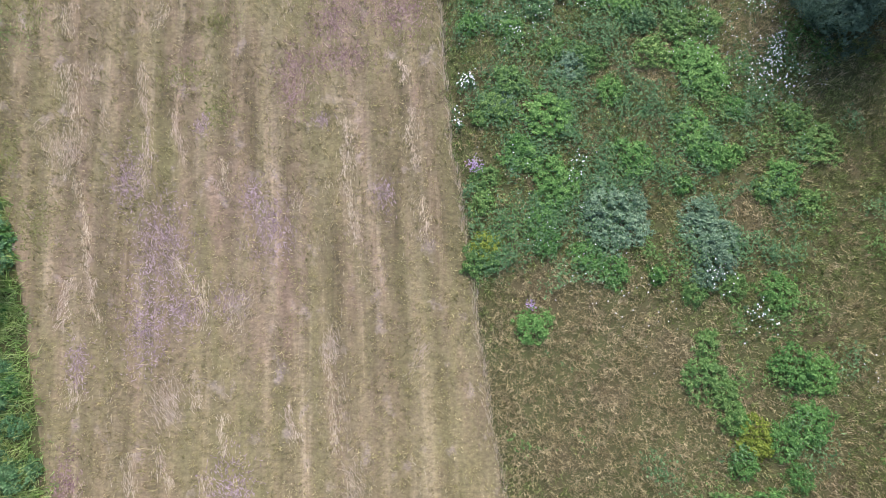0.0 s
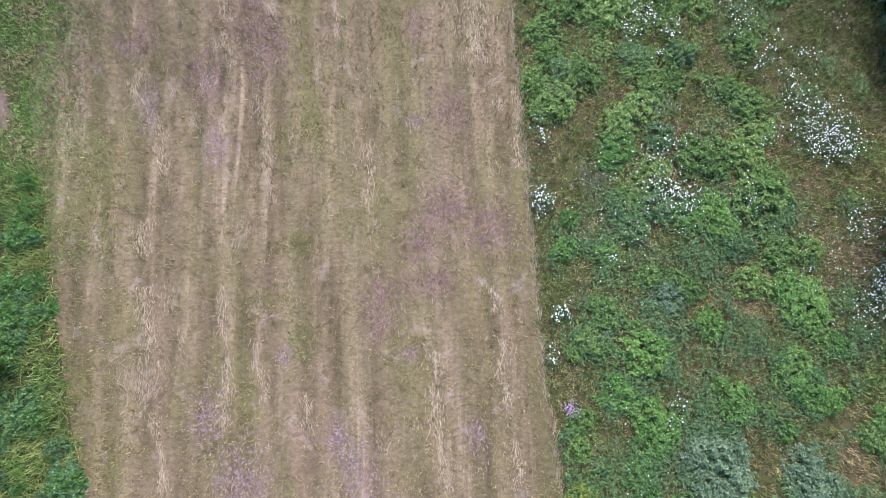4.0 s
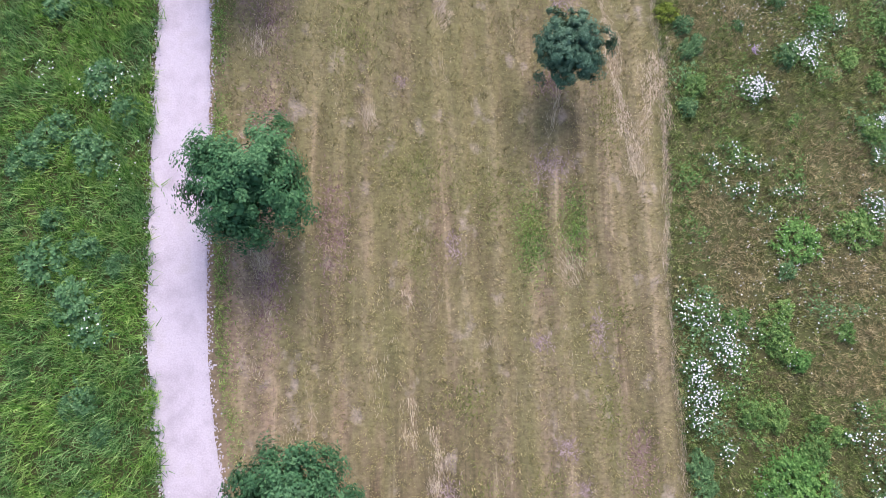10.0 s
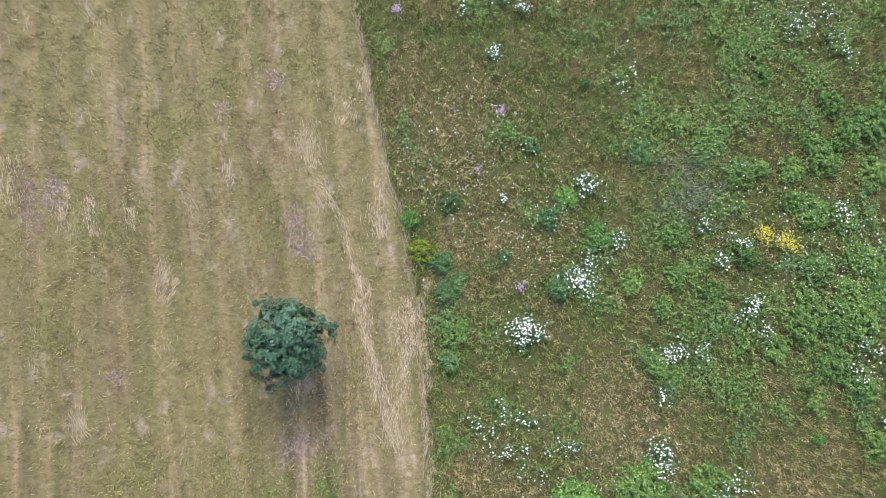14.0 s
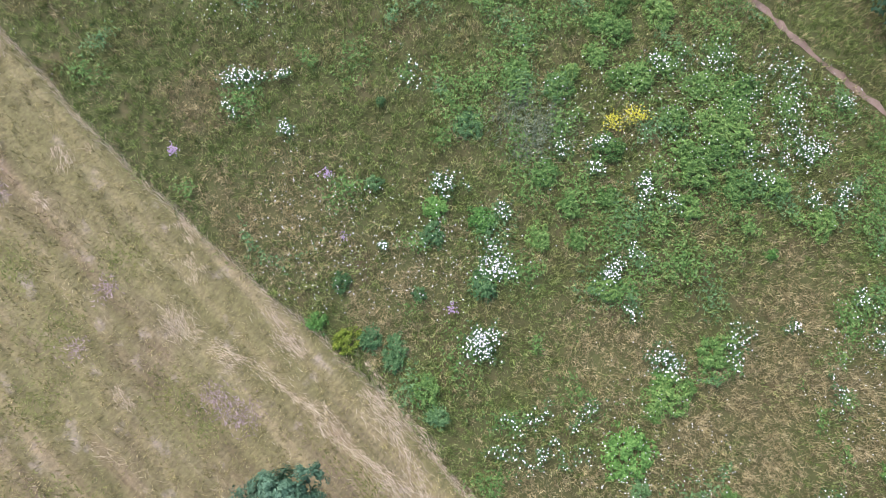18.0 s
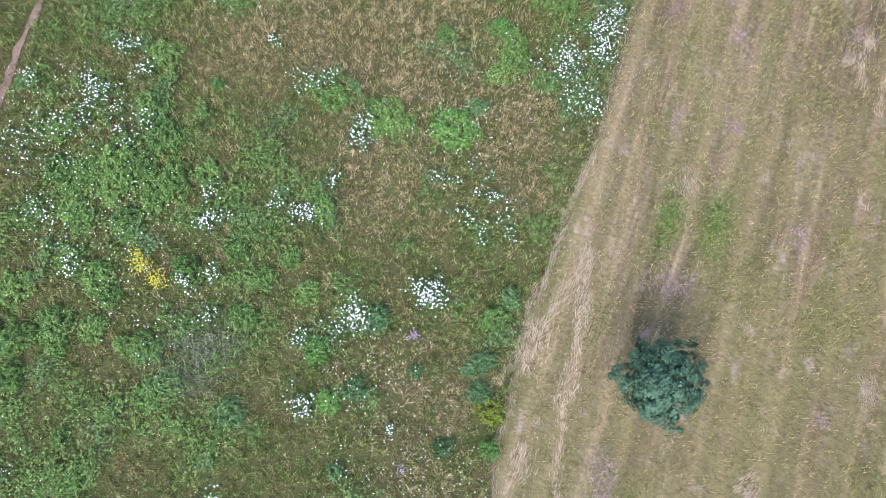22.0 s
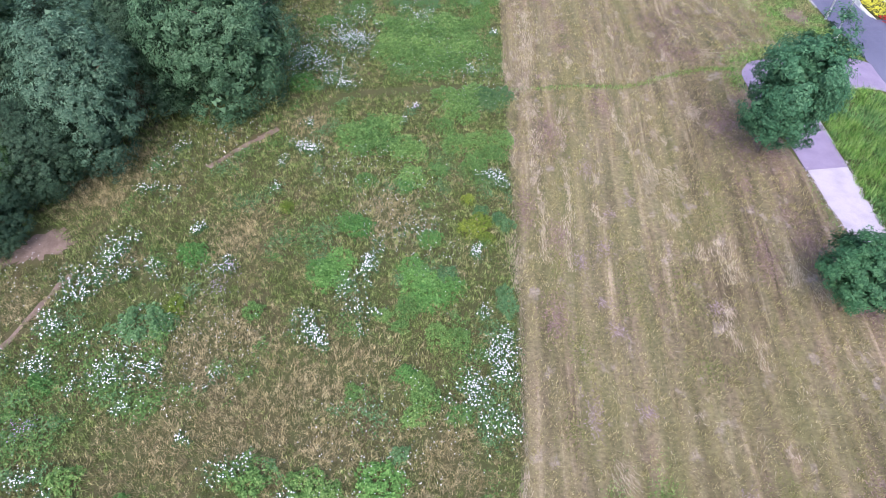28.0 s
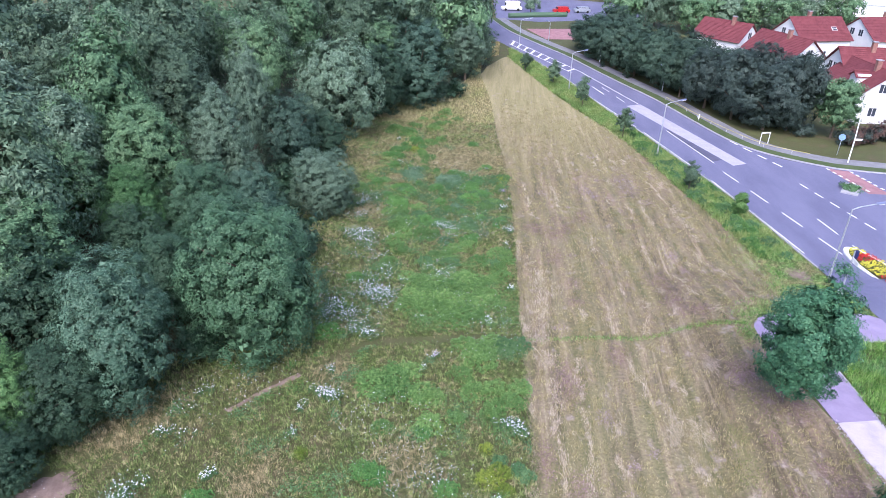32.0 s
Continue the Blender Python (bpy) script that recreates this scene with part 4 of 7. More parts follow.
# patches of the cut where dry clippings, bare stalks or regrowth show: x, y, half width, half length
LILAC_CUT_A = [(-1.4, -41.7, 0.99, 1.76), (-1.9, -44.9, 0.77, 1.32), (-2.8, -38.8, 0.66, 1.32), (2.9, -41.1, 0.77, 1.1), (1.4, -43.9, 0.55, 0.55), (5, -36.5, 0.32, 0.31), (0.1, -36.6, 0.32, 0.4), (2.2, -39.7, 0.46, 0.66), (-4.4, -46.1, 0.42, 0.88), (-2.9, -52.5, 0.42, 0.33), (1.5, -51.2, 0.84, 1.32), (-0.4, -44.2, 0.66, 0.88), (7.5, -39.8, 0.35, 0.66), (5.4, -26.7, 0.35, 0.31), (-5.8, -25.9, 0.38, 1.1), (-2.9, -27.7, 0.6, 0.88), (7, -16, 0.34, 0.44), (4.1, 15.2, 0.69, 0.65), (-2.2, 18.6, 0.31, 0.32), (5.7, 8.2, 0.31, 1.04), (3.4, 8, 0.4, 0.32), (-4, 25.6, 0.39, 0.69), (-0.1, 11.8, 0.31, 0.58), (4.7, 23.8, 0.48, 0.69)]
LILAC_CUT_B = [(2.2, 28.7, 0.37, 0.4), (4.4, 29.7, 0.39, 0.31), (5, 22.8, 0.52, 0.66), (3.5, 35.6, 0.52, 0.55), (5.6, -0.2, 0.38, 0.65), (4.4, -1.2, 0.41, 0.58), (3.8, -3.7, 0.32, 0.28), (4.9, -7.2, 0.44, 0.69), (2.6, -4.8, 0.32, 0.32), (4.2, 3.9, 0.38, 0.42), (-0.6, 2.5, 0.43, 0.42), (4.8, 2.3, 0.34, 0.28)]
BROWN_CUT_A = [(5.7, -33.7, 1.44, 0.55), (-4.6, -50.7, 0.52, 1.32), (3.8, -34.7, 0.72, 1.32), (-1, -23, 1.1, 1.87), (-1.4, -20.2, 0.66, 1.21), (-6.8, -23.1, 0.95, 0.55), (5.6, -19.5, 0.64, 0.62), (5.5, -22.2, 0.51, 0.88), (-3.6, -24.7, 0.88, 1.32), (8.5, -31.5, 0.99, 1.32), (6.6, -30.6, 1.21, 1.32), (5.4, -32, 0.84, 0.88), (-2.8, -17.8, 1.15, 0.62), (6.9, -26.3, 0.66, 1.1), (-5.6, -8.2, 1.21, 1.98), (-4.1, -10.5, 1.04, 1.32), (-5.4, -12.2, 0.73, 1.1), (-1.4, -19, 1.05, 1.32), (6.8, -10.4, 0.88, 1.76), (3.4, -13.3, 0.72, 1.1), (-4, -8, 0.66, 1.39), (-3.4, -10.6, 0.74, 1.39), (-5.3, -11.1, 0.63, 0.92), (-7.6, 2.6, 0.69, 0.69)]
BROWN_CUT_B = [(-6.1, -1.2, 0.88, 1.15), (-3.4, -0.1, 0.58, 1.39), (6.7, -1.7, 0.58, 1.15), (7.1, 3.3, 0.63, 1.15), (8.4, -3.5, 0.46, 1.39), (-5.4, -2.8, 0.55, 0.58), (-3.6, -5.2, 0.44, 0.92), (-7.8, 21.7, 0.81, 1.62), (-7.7, 16.4, 0.66, 2.08), (-7.6, 10.5, 0.8, 2.54), (-8.8, 23, 0.35, 1.39), (-4.9, 25.2, 0.46, 1.39), (-5, 12.4, 0.63, 1.85), (4.2, 18.9, 0.58, 0.58)]
GREEN_CUT_A = [(-6.5, -40.4, 1.04, 1.1), (-0.7, -34.3, 0.91, 0.66), (-7.7, -37.4, 0.46, 1.1), (0.8, -35.9, 0.72, 0.66), (-9.1, -25.8, 0.7, 1.76), (-7.9, -28.8, 0.9, 1.98), (-7.2, -31, 0.76, 1.32), (1.1, -27, 0.63, 1.32), (-0.2, -27.8, 0.53, 1.1), (-5.2, -19.2, 0.84, 1.1), (0.6, -31.8, 0.8, 0.66), (-1.8, -5.6, 0.69, 1.1), (-8.4, -18, 0.8, 0.77), (-4.9, -14.6, 0.66, 0.66), (-1.6, -3, 0.69, 1.39), (0.8, 1.2, 0.92, 1.85), (3.4, 1.4, 0.72, 1.85), (0.2, 5.9, 0.96, 0.92), (6, 5.2, 0.63, 1.39), (6.9, 0.5, 0.48, 1.62), (3.2, 12.8, 0.62, 1.15), (4.8, 12.9, 0.49, 0.81), (-1.4, 15, 1.61, 1.39), (-4.2, 20.3, 1.1, 1.39)]
GREEN_CUT_B = [(-1.9, 24.2, 1.38, 1.39), (-1.6, 11.7, 0.66, 0.92), (1.7, 14, 1.1, 1.39), (6.6, 17.6, 0.58, 1.62), (6.6, 9, 0.55, 0.92), (-9.5, 22.1, 0.33, 1.39), (2, 29.4, 1.03, 1.1), (2.4, 32.5, 1.03, 0.88), (5.6, 30.2, 1.06, 0.88), (0.2, 27.9, 1.15, 0.88), (3.6, 25.1, 0.79, 0.88), (4, 23.6, 0.82, 0.88)]
M["lilac_cut"] = blades("lilac_clippings", [(0, (0.19, 0.137, 0.145)), (0.5, (0.315, 0.235, 0.255)), (1, (0.48, 0.38, 0.40))], [(0, (0.17, 0.125, 0.12)), (0.5, (0.29, 0.22, 0.22)), (1, (0.44, 0.35, 0.34))], 0.8)
M["brown_cut"] = blades("brown_stalks", [(0, (0.12, 0.07, 0.072)), (0.5, (0.225, 0.145, 0.145)), (1, (0.38, 0.275, 0.265))], [(0, (0.15, 0.098, 0.085)), (0.5, (0.265, 0.185, 0.165)), (1, (0.40, 0.30, 0.25))], 0.8)
M["green_cut"] = blades("green_regrowth", [(0, (0.07, 0.085, 0.025)), (0.5, (0.145, 0.165, 0.05)), (1, (0.26, 0.27, 0.11))], [(0, (0.09, 0.09, 0.03)), (0.5, (0.175, 0.175, 0.06)), (1, (0.29, 0.28, 0.13))], 0.8)
for name, spots, mat, dense, label in (("lilac_clippings", LILAC_CUT_A + LILAC_CUT_B, "lilac_cut", 190, "patch of pale lilac dry clippings on the mown strip"),
                                       ("brown_stalks", BROWN_CUT_A + BROWN_CUT_B, "brown_cut", 210, "patch of bare brown stalks on the mown strip"),
                                       ("regrowth_patch", GREEN_CUT_A + GREEN_CUT_B, "green_cut", 120, "patch of short green regrowth on the mown strip")):
    for x, y, a, c in spots:
        n = int(dense * a * c * 3.14) + 25
        p = np.column_stack([rng.normal(x, a * 0.62, n), rng.normal(y, c * 0.62, n)])
        p = p[(p[:, 0] < edge_x(p[:, 1]) - 0.1) & (p[:, 0] > west_x(p[:, 1]) - 0.5)]
        if len(p):
            tagged(link_mesh(name, blade_mesh(name, p, 0.16, 0.042, 1.3, 1.52, rng, 1.57, 0.9, 0.02), M[mat]), label, "straw", kind="stuff")

# straw left in swaths along the mowing course
rows = np.arange(-12.5, 10.5, 0.72) + rng.normal(0, 0.13, 32)
pts = []
for x in rows:
    for _ in range(10):
        y, ln = rng.uniform(-98, 46), rng.uniform(0.3, 1.0) * rng.choice([0.7, 1.2, 3.0])
        n = int(rng.uniform(12, 60) * (0.4 + ln))
        pts.append(np.column_stack([x + 0.2 * rng.normal() + rng.normal(0, rng.uniform(0.08, 0.34), n), y + rng.normal(0, ln, n)]))
for _ in range(60):
    x, y, w = rng.uniform(-12, 10), rng.uniform(-64, 46), rng.uniform(0.08, 0.22)
    pts.append(np.column_stack([rng.normal(x, w, 55), rng.normal(y, w * rng.uniform(0.8, 1.8), 55)]))
p = np.concatenate(pts)
p[:, 0] += np.interp(p[:, 1], [-98, -60, -20, 20, 40], [7.5, 2.2, 0.4, 0.0, -0.6]) + 0.1 * np.sin(p[:, 1] * 0.5 + p[:, 0])
p = p[(p[:, 0] < edge_x(p[:, 1]) - 0.05) & (p[:, 0] > west_x(p[:, 1]) + 0.2) & (rng.uniform(0, 1, len(p)) < 0.42)]
tagged(link_mesh("straw_swath", blade_mesh("straw_swath", p, 0.3, 0.015, 1.3, 1.55, rng, 1.57, 0.45, 0.018), M["straw"]), "pale dry straw lying in mowing swaths", "straw", kind="stuff")
# the standing fringe along the edge of the cut
y = rng.uniform(-64, 44, 4500)
p = np.column_stack([edge_x(y) + 0.06 * np.sin(y * 1.7) + rng.normal(0.0, 0.06, len(y)), y])
tagged(link_mesh("edge_straw", blade_mesh("edge_straw", p, 0.45, 0.016, 0.9, 1.5, rng, 1.57, 0.35), M["straw"]), "dry grass fringe along the edge of the cut", "straw", kind="stuff")
# tufts of combed straw, each lying its own way
pts, ways = [], []
for _ in range(45):
    x, y, w, ln, a = rng.uniform(-11, 9.5), rng.uniform(-66, 46), rng.uniform(0.06, 0.2), rng.uniform(0.15, 0.6), rng.normal(1.57, 0.4)
    n = int(rng.uniform(40, 120))
    u, v = rng.normal(0, ln, n), rng.normal(0, w, n)
    pts.append(np.column_stack([x + u * math.cos(a) - v * math.sin(a), y + u * math.sin(a) + v * math.cos(a)]))
    ways.append(np.full(n, a))
p, a = np.concatenate(pts), np.concatenate(ways)
ok = (p[:, 0] < edge_x(p[:, 1]) - 0.05) & (p[:, 0] > west_x(p[:, 1]) + 0.2)
tagged(link_mesh("straw_tufts", blade_mesh("straw_tufts", p[ok], 0.34, 0.015, 1.3, 1.55, rng, a[ok], 0.35, 0.025), M["straw"]), "tufts of combed pale straw on the mown strip", "straw", kind="stuff")
# longer ribbons of pale straw: from x, y to x, y
RIBBONS_A = [(-5.5, -33.7, -5, -37.7, 0.29), (-4.8, -38.7, -4.1, -42.8, 0.11), (-4.1, -42.8, -3.8, -44.4, 0.11), (-2.4, -33.8, -2.1, -38.8, 0.12), (-1.1, -35.8, -0.7, -38.1, 0.12), (0.8, -37.9, 1.2, -39.4, 0.11), (0.2, -42.9, 0.4, -44.3, 0.15), (5.9, -36.6, 6.2, -41.5, 0.16), (8.7, -36.1, 8.7, -38.4, 0.12), (8.4, -33.8, 8.5, -34.8, 0.13), (9.1, -39.9, 9.1, -41.6, 0.14), (-4.8, -42.7, -5.2, -44.5, 0.26), (-4.4, -46.5, -4.5, -47.6, 0.22), (5.1, -45.8, 5.5, -49.5, 0.15), (0.1, -46.5, 0.2, -47.8, 0.13), (-3.7, -50.9, -3.6, -51.7, 0.14), (-2.3, -49.4, -2.2, -50.8, 0.15), (0.4, -50.3, 0.9, -52.1, 0.15), (2.3, -51.6, 2.5, -52.8, 0.17)]
RIBBONS_B = [(-1.3, -49.2, -0.8, -50.6, 0.15), (1.1, -48.2, 1.2, -49.5, 0.11), (3.5, -47.9, 3.9, -49.2, 0.11), (8.4, -14.1, 8.3, -17.8, 0.45), (8.1, -17.8, 8, -23.6, 0.6), (9.3, -15.2, 9.7, -17, 0.15), (9.7, -25.1, 9.8, -28.6, 0.12), (3.1, -15.5, 3.3, -17, 0.19), (3.3, -17.5, 3.4, -19.5, 0.16), (5.2, -17, 5.2, -18.5, 0.14), (0.3, -19.5, 1.2, -16, 0.13), (-1, -17.5, -1.4, -19, 0.16), (-3.2, -19.9, -2.6, -21.8, 0.15), (-2.9, -22.5, -2.4, -23.9, 0.15), (-1.2, -25.6, -0.6, -29.9, 0.15), (-5.5, -26.2, -5, -28.7, 0.15), (-5.8, -30.8, -5.7, -32.2, 0.23), (-6.5, -24.2, -6.4, -25.7, 0.15), (-9.4, -26, -9.2, -27.9, 0.13)]
RIBBONS_C = [(-4.2, -26, -4, -26.6, 0.13), (1.9, -20.9, 2.1, -22.6, 0.12), (3.5, -27.5, 3.4, -30.1, 0.15), (-1, 4.9, -0.9, 2.3, 0.17), (-2, 6, -1.9, 4.4, 0.16), (-1.8, 1.1, -1.4, -1.4, 0.32), (-0.4, -0.4, -0.4, -1.4, 0.23), (0.4, -2.6, 0.8, -4.5, 0.16), (-0.6, -5.4, 0.3, -7.2, 0.26), (1, -6.3, 1.3, -8.3, 0.18), (0, -9.3, 0.6, -10.8, 0.15), (2.2, -9.4, 2.8, -13, 0.15), (6.2, -8.6, 6.1, -12.4, 0.15), (6.2, 0.2, 6, -7.5, 0.14), (7.4, -0, 7.6, -4.9, 0.14), (7.8, -5.3, 7.8, -7.6, 0.18), (7.5, -7.6, 7.8, -10.2, 0.23), (7.7, -11.5, 8.1, -13.1, 0.31), (8.9, 1.9, 9.2, -1.4, 0.19)]
RIBBONS_D = [(9, -6.8, 9.2, -9.9, 0.14), (4.3, -2.8, 4.7, -4.2, 0.14), (-4.3, 1.7, -4.6, 0.7, 0.12), (-8.2, 20.8, -8.2, 19.6, 0.31), (-6, 27.2, -5.9, 25.5, 0.43), (5.8, 25.2, 6.1, 24.4, 0.14), (8.1, 25.3, 8, 23.1, 0.19), (8.8, 20.5, 8.8, 18.6, 0.29), (9.5, 21, 9.2, 16.9, 0.12), (6.9, 21.4, 7.2, 17, 0.12), (-3.9, 17.4, -3.2, 16.9, 0.11), (-3.7, 25.8, -3.7, 24.3, 0.14), (9.2, 16.9, 8.8, 11.4, 0.09), (2.3, 26.7, 2.3, 25.7, 0.12), (-2.1, 10.2, -1.9, 9.6, 0.13), (6.5, 35.3, 6.2, 34.4, 0.19), (4.7, 34.4, 4.7, 33.7, 0.13), (8, 30, 7.9, 29, 0.15), (7.4, 28.7, 7.1, 27.8, 0.17)]
RIBBONS_E = [(5.2, 27.6, 5.7, 26.1, 0.3), (5.7, 25.5, 6.2, 24.8, 0.21), (6.2, 24.8, 7.2, 21, 0.1), (7.2, 21, 7.6, 15.5, 0.11), (8, 24, 8.1, 23, 0.21), (8.8, 19.9, 9, 18.4, 0.31), (8.6, 18.7, 7.8, 15.1, 0.22), (-1.4, 25, -1.3, 24.2, 0.14), (-2.9, 25.5, -2.7, 24.1, 0.16), (0.2, 22.1, -0.3, 21.3, 0.12)]
pts, ways = [], []
for x, y, x2, y2, w in RIBBONS_A + RIBBONS_B + RIBBONS_C + RIBBONS_D + RIBBONS_E:
    ln, a = math.hypot(x2 - x, y2 - y), math.atan2(y2 - y, x2 - x)
    n = int((80 * ln + 22) * (0.4 + 5 * w))
    f = rng.uniform(-0.05, 1.05, n)
    v = rng.normal(0, w * 0.95, n) * (0.35 + np.abs(np.sin(f * 5 + x))) + 0.1 * np.sin(f * 7 + y)
    pts.append(np.column_stack([x + (x2 - x) * f - v * math.sin(a), y + (y2 - y) * f + v * math.cos(a)]))
    ways.append(np.full(n, a))
tagged(link_mesh("straw_ribbons", blade_mesh("straw_ribbons", np.concatenate(pts), 0.3, 0.014, 1.3, 1.55, rng, np.concatenate(ways), 0.3, 0.025), M["straw"]), "long ribbons of pale straw on the mown strip", "straw", kind="stuff")
# combed heaps of straw: x, y, half width, half length
HEAPS = [(-5.61, -37.48, 0.81), (-0.93, -47.73, 0.8), (1.59, -44.32, 0.66), (5.32, -45.8, 0.44), (6.08, -51.15, 0.53), (-9.28, -19.99, 0.63), (0.79, -19.73, 0.64), (-0.8, -21.38, 0.4), (-8.23, -19.88, 0.4), (1.43, -5.91, 0.57), (-1.94, -11.89, 0.59), (7.87, -11.89, 0.49), (-5.49, 1.72, 0.51), (-5.28, -10.25, 0.44), (5.44, 26.79, 0.53), (7.77, 15.13, 0.51), (4.79, 10.89, 0.55), (-0.42, 22.15, 0.46), (-3.58, 17.07, 0.37), (-7.84, 11.16, 0.42), (-9.31, -19.85, 0.8), (-0.77, -16.01, 0.66), (-4.01, -17.7, 0.73), (-2.06, -11.92, 0.66), (8.44, -14.52, 0.72), (1.23, -6.57, 0.72), (-0.05, -6.09, 0.69)]
for i, (x, y, r) in enumerate(HEAPS):
    a, c = r * rng.uniform(0.6, 1.0), r * rng.uniform(0.9, 1.4)
    n = int(330 * r) + 50
    p = np.column_stack([rng.normal(x, a * 0.6, n), rng.normal(y, c * 0.6, n)])
    tagged(link_mesh("straw_heap", blade_mesh("straw_heap", p, 0.42, 0.014, 1.25, 1.52, rng, 1.57 + 0.5 * math.sin(i * 2.1), 0.45, 0.025), M["straw"]), "combed heap of pale dry straw on the mown strip", "straw", kind="stuff")


WEEDS, STEMS = [], []


def heads(name, xy, size, height, mat, rng, label, corners=6):
    """Flower heads: small many-cornered discs that tilt towards the light."""
    n = len(xy)
    c = np.column_stack([xy, height * rng.uniform(0.75, 1.2, n)])
    t = rng.normal(0, 0.35, (n, 2))
    r = size * rng.uniform(0.6, 1.35, n)
    v = []
    for k in range(corners):
        a = 6.2832 * k / corners
        dx, dy = r * math.cos(a), r * math.sin(a)
        v.append(np.column_stack([c[:, 0] + dx, c[:, 1] + dy, c[:, 2] + dx * t[:, 0] + dy * t[:, 1]]))
    return tagged(link_mesh(name, np_mesh(name, np.stack(v, 1), corners), mat), label, "flowers", "meadow flowers", "stuff")


for x, y, r, n in DAISIES_A + DAISIES_B + DAISIES_C + DAISIES_D + DAISIES_E + DAISIES_F:
    n = int(n * 1.8) + 3
    ang, st = rng.uniform(0, 3.14), rng.uniform(1.0, 1.3)
    k = 3 + n // 14
    cen = rng.normal(0, r * 0.5, (k, 2))
    q = cen[rng.integers(0, k, n)] + rng.normal(0, r * 0.34, (n, 2))
    q = np.column_stack([q[:, 0] * st, q[:, 1] / st])
    q = np.column_stack([q[:, 0] * math.cos(ang) - q[:, 1] * math.sin(ang), q[:, 0] * math.sin(ang) + q[:, 1] * math.cos(ang)]) + (x, y)
    q = q[q[:, 0] > edge_x(q[:, 1]) + 0.05]
    STEMS.append(np.repeat(q, 4, 0))
    heads("daisy_patch", q, 0.029, 0.42, M["daisy"], rng, "dense patch of white daisies in the meadow" if n > 60 else "loose patch of white daisies in the meadow")
p = scatter(rng, 8, 34, -60, 44, 11.0, lambda p: (p[:, 0] > edge_x(p[:, 1]) + 0.2) & (p[:, 0] < forest_x(p[:, 1]) - 0.5) & (np.sin(p[:, 0] * 0.55 + 1.3 * np.sin(p[:, 1] * 0.31)) + np.sin(p[:, 1] * 0.47 + p[:, 0] * 0.2) + rng.normal(0, 0.45, len(p)) - np.interp(p[:, 1], [-42, -34], [1.2, 0]) > 0.7))
heads("scattered_daisies", p, 0.022, 0.4, M["daisy"], rng, "white daisies strewn thinly through the meadow")
# leafy weeds in soft patches among the grass
for name, mat, count, zone, label in (("leafy_weeds", "leaf_bright", 230, (9, 32, -60, 42), "soft patches of low leafy green weeds in the meadow"),
                                      ("green_weeds", "leaf_bright", 110, (19, 31, 6, 32), "soft patches of low leafy green weeds in the meadow"),
                                      ("lush_weeds", "leaf_bright", 60, (10.5, 18, -25, -15), "lush patches of leafy green weeds in the meadow"),
                                      ("low_weeds", "leaf_dull", 120, (10.5, 24, -43, -30), "low weeds among the herbs of the meadow"),
                                      ("sage_weeds", "leaf_dull", 150, (9, 32, -60, 42), "soft patches of low grey-green weeds in the meadow")):
    pts = []
    for _ in range(count):
        x, y, a, w = rng.uniform(zone[0], zone[1]), rng.uniform(zone[2], zone[3]), rng.uniform(0, 3.14), rng.uniform(0.18, 0.6)
        n = int(420 * w)
        u, v = rng.normal(0, w * 1.2, n), rng.normal(0, w * 0.75, n)
        pts.append(np.column_stack([x + u * math.cos(a) - v * math.sin(a), y + u * math.sin(a) + v * math.cos(a), rng.uniform(0.16, 0.42, n)]))
    p = np.concatenate(pts)
    p = p[(p[:, 0] > edge_x(p[:, 1]) + 0.15) & (p[:, 0] < forest_x(p[:, 1]) - 0.5) & (off_trail(p) > 0.5) & (near(p, DRY, 1.0) < 0.35)]
    WEEDS.append((name, p, mat, label))
edge = np.array([(q.x - 0.02, q.y) for q in pw if q.y < 46] + [(q.x + 0.02, q.y) for q in pe if q.y < 46])
q = edge[rng.integers(0, len(edge), 5200)] + np.column_stack([rng.normal(0, 0.1, 5200), rng.uniform(-0.5, 0.5, 5200)])
tagged(heads("gravel_spill", q, 0.034, 0.045, M["gravel"], rng, "loose pale gravel strewn along the path edges", 5), category="gravel", group="")
for x, y in ((-14.8, 18.6), (-16.3, 18.9), (-13.3, 18.4), (-13.3, 14.7), (-14.2, 17.4), (-15.6, 25.0), (-14.0, 9.0)):
    heads("verge_flower_patch", rng.normal((x, y), (0.5, 0.4), (13, 2)), 0.03, 0.5, M["daisy"], rng, "loose patch of white flowers in the verge grass")
LILAC = [(11.21, -38.76, 0.32, 50), (13.09, -44.58, 0.23, 25), (23.2, 3.32, 0.5, 25), (15.1, -11.38, 0.22, 14), (9.6, 32.05, 0.19, 40), (13.3, 27.49, 0.25, 25), (12.14, 25.18, 0.2, 12), (13.26, 20.4, 0.26, 26), (28.97, 10.86, 0.55, 30), (22.95, 2.17, 0.54, 30)]
YELLOW = [(23.19, 21.49, 0.42, 70), (24.02, 21.16, 0.37, 60), (24.31, 20.77, 0.23, 30), (27.47, 32.37, 0.26, 40)]
for m, what, spots in (("lilac_petal", "lilac", LILAC), ("yellow_petal", "yellow", YELLOW)):
    for x, y, r, n in spots:
        heads(what + "_flower_patch", rng.normal((x, y), r * 0.5, (int(n * 2.2), 2)), 0.022, 0.45, M[m], rng, "small patch of %s wild flowers in the meadow" % what)


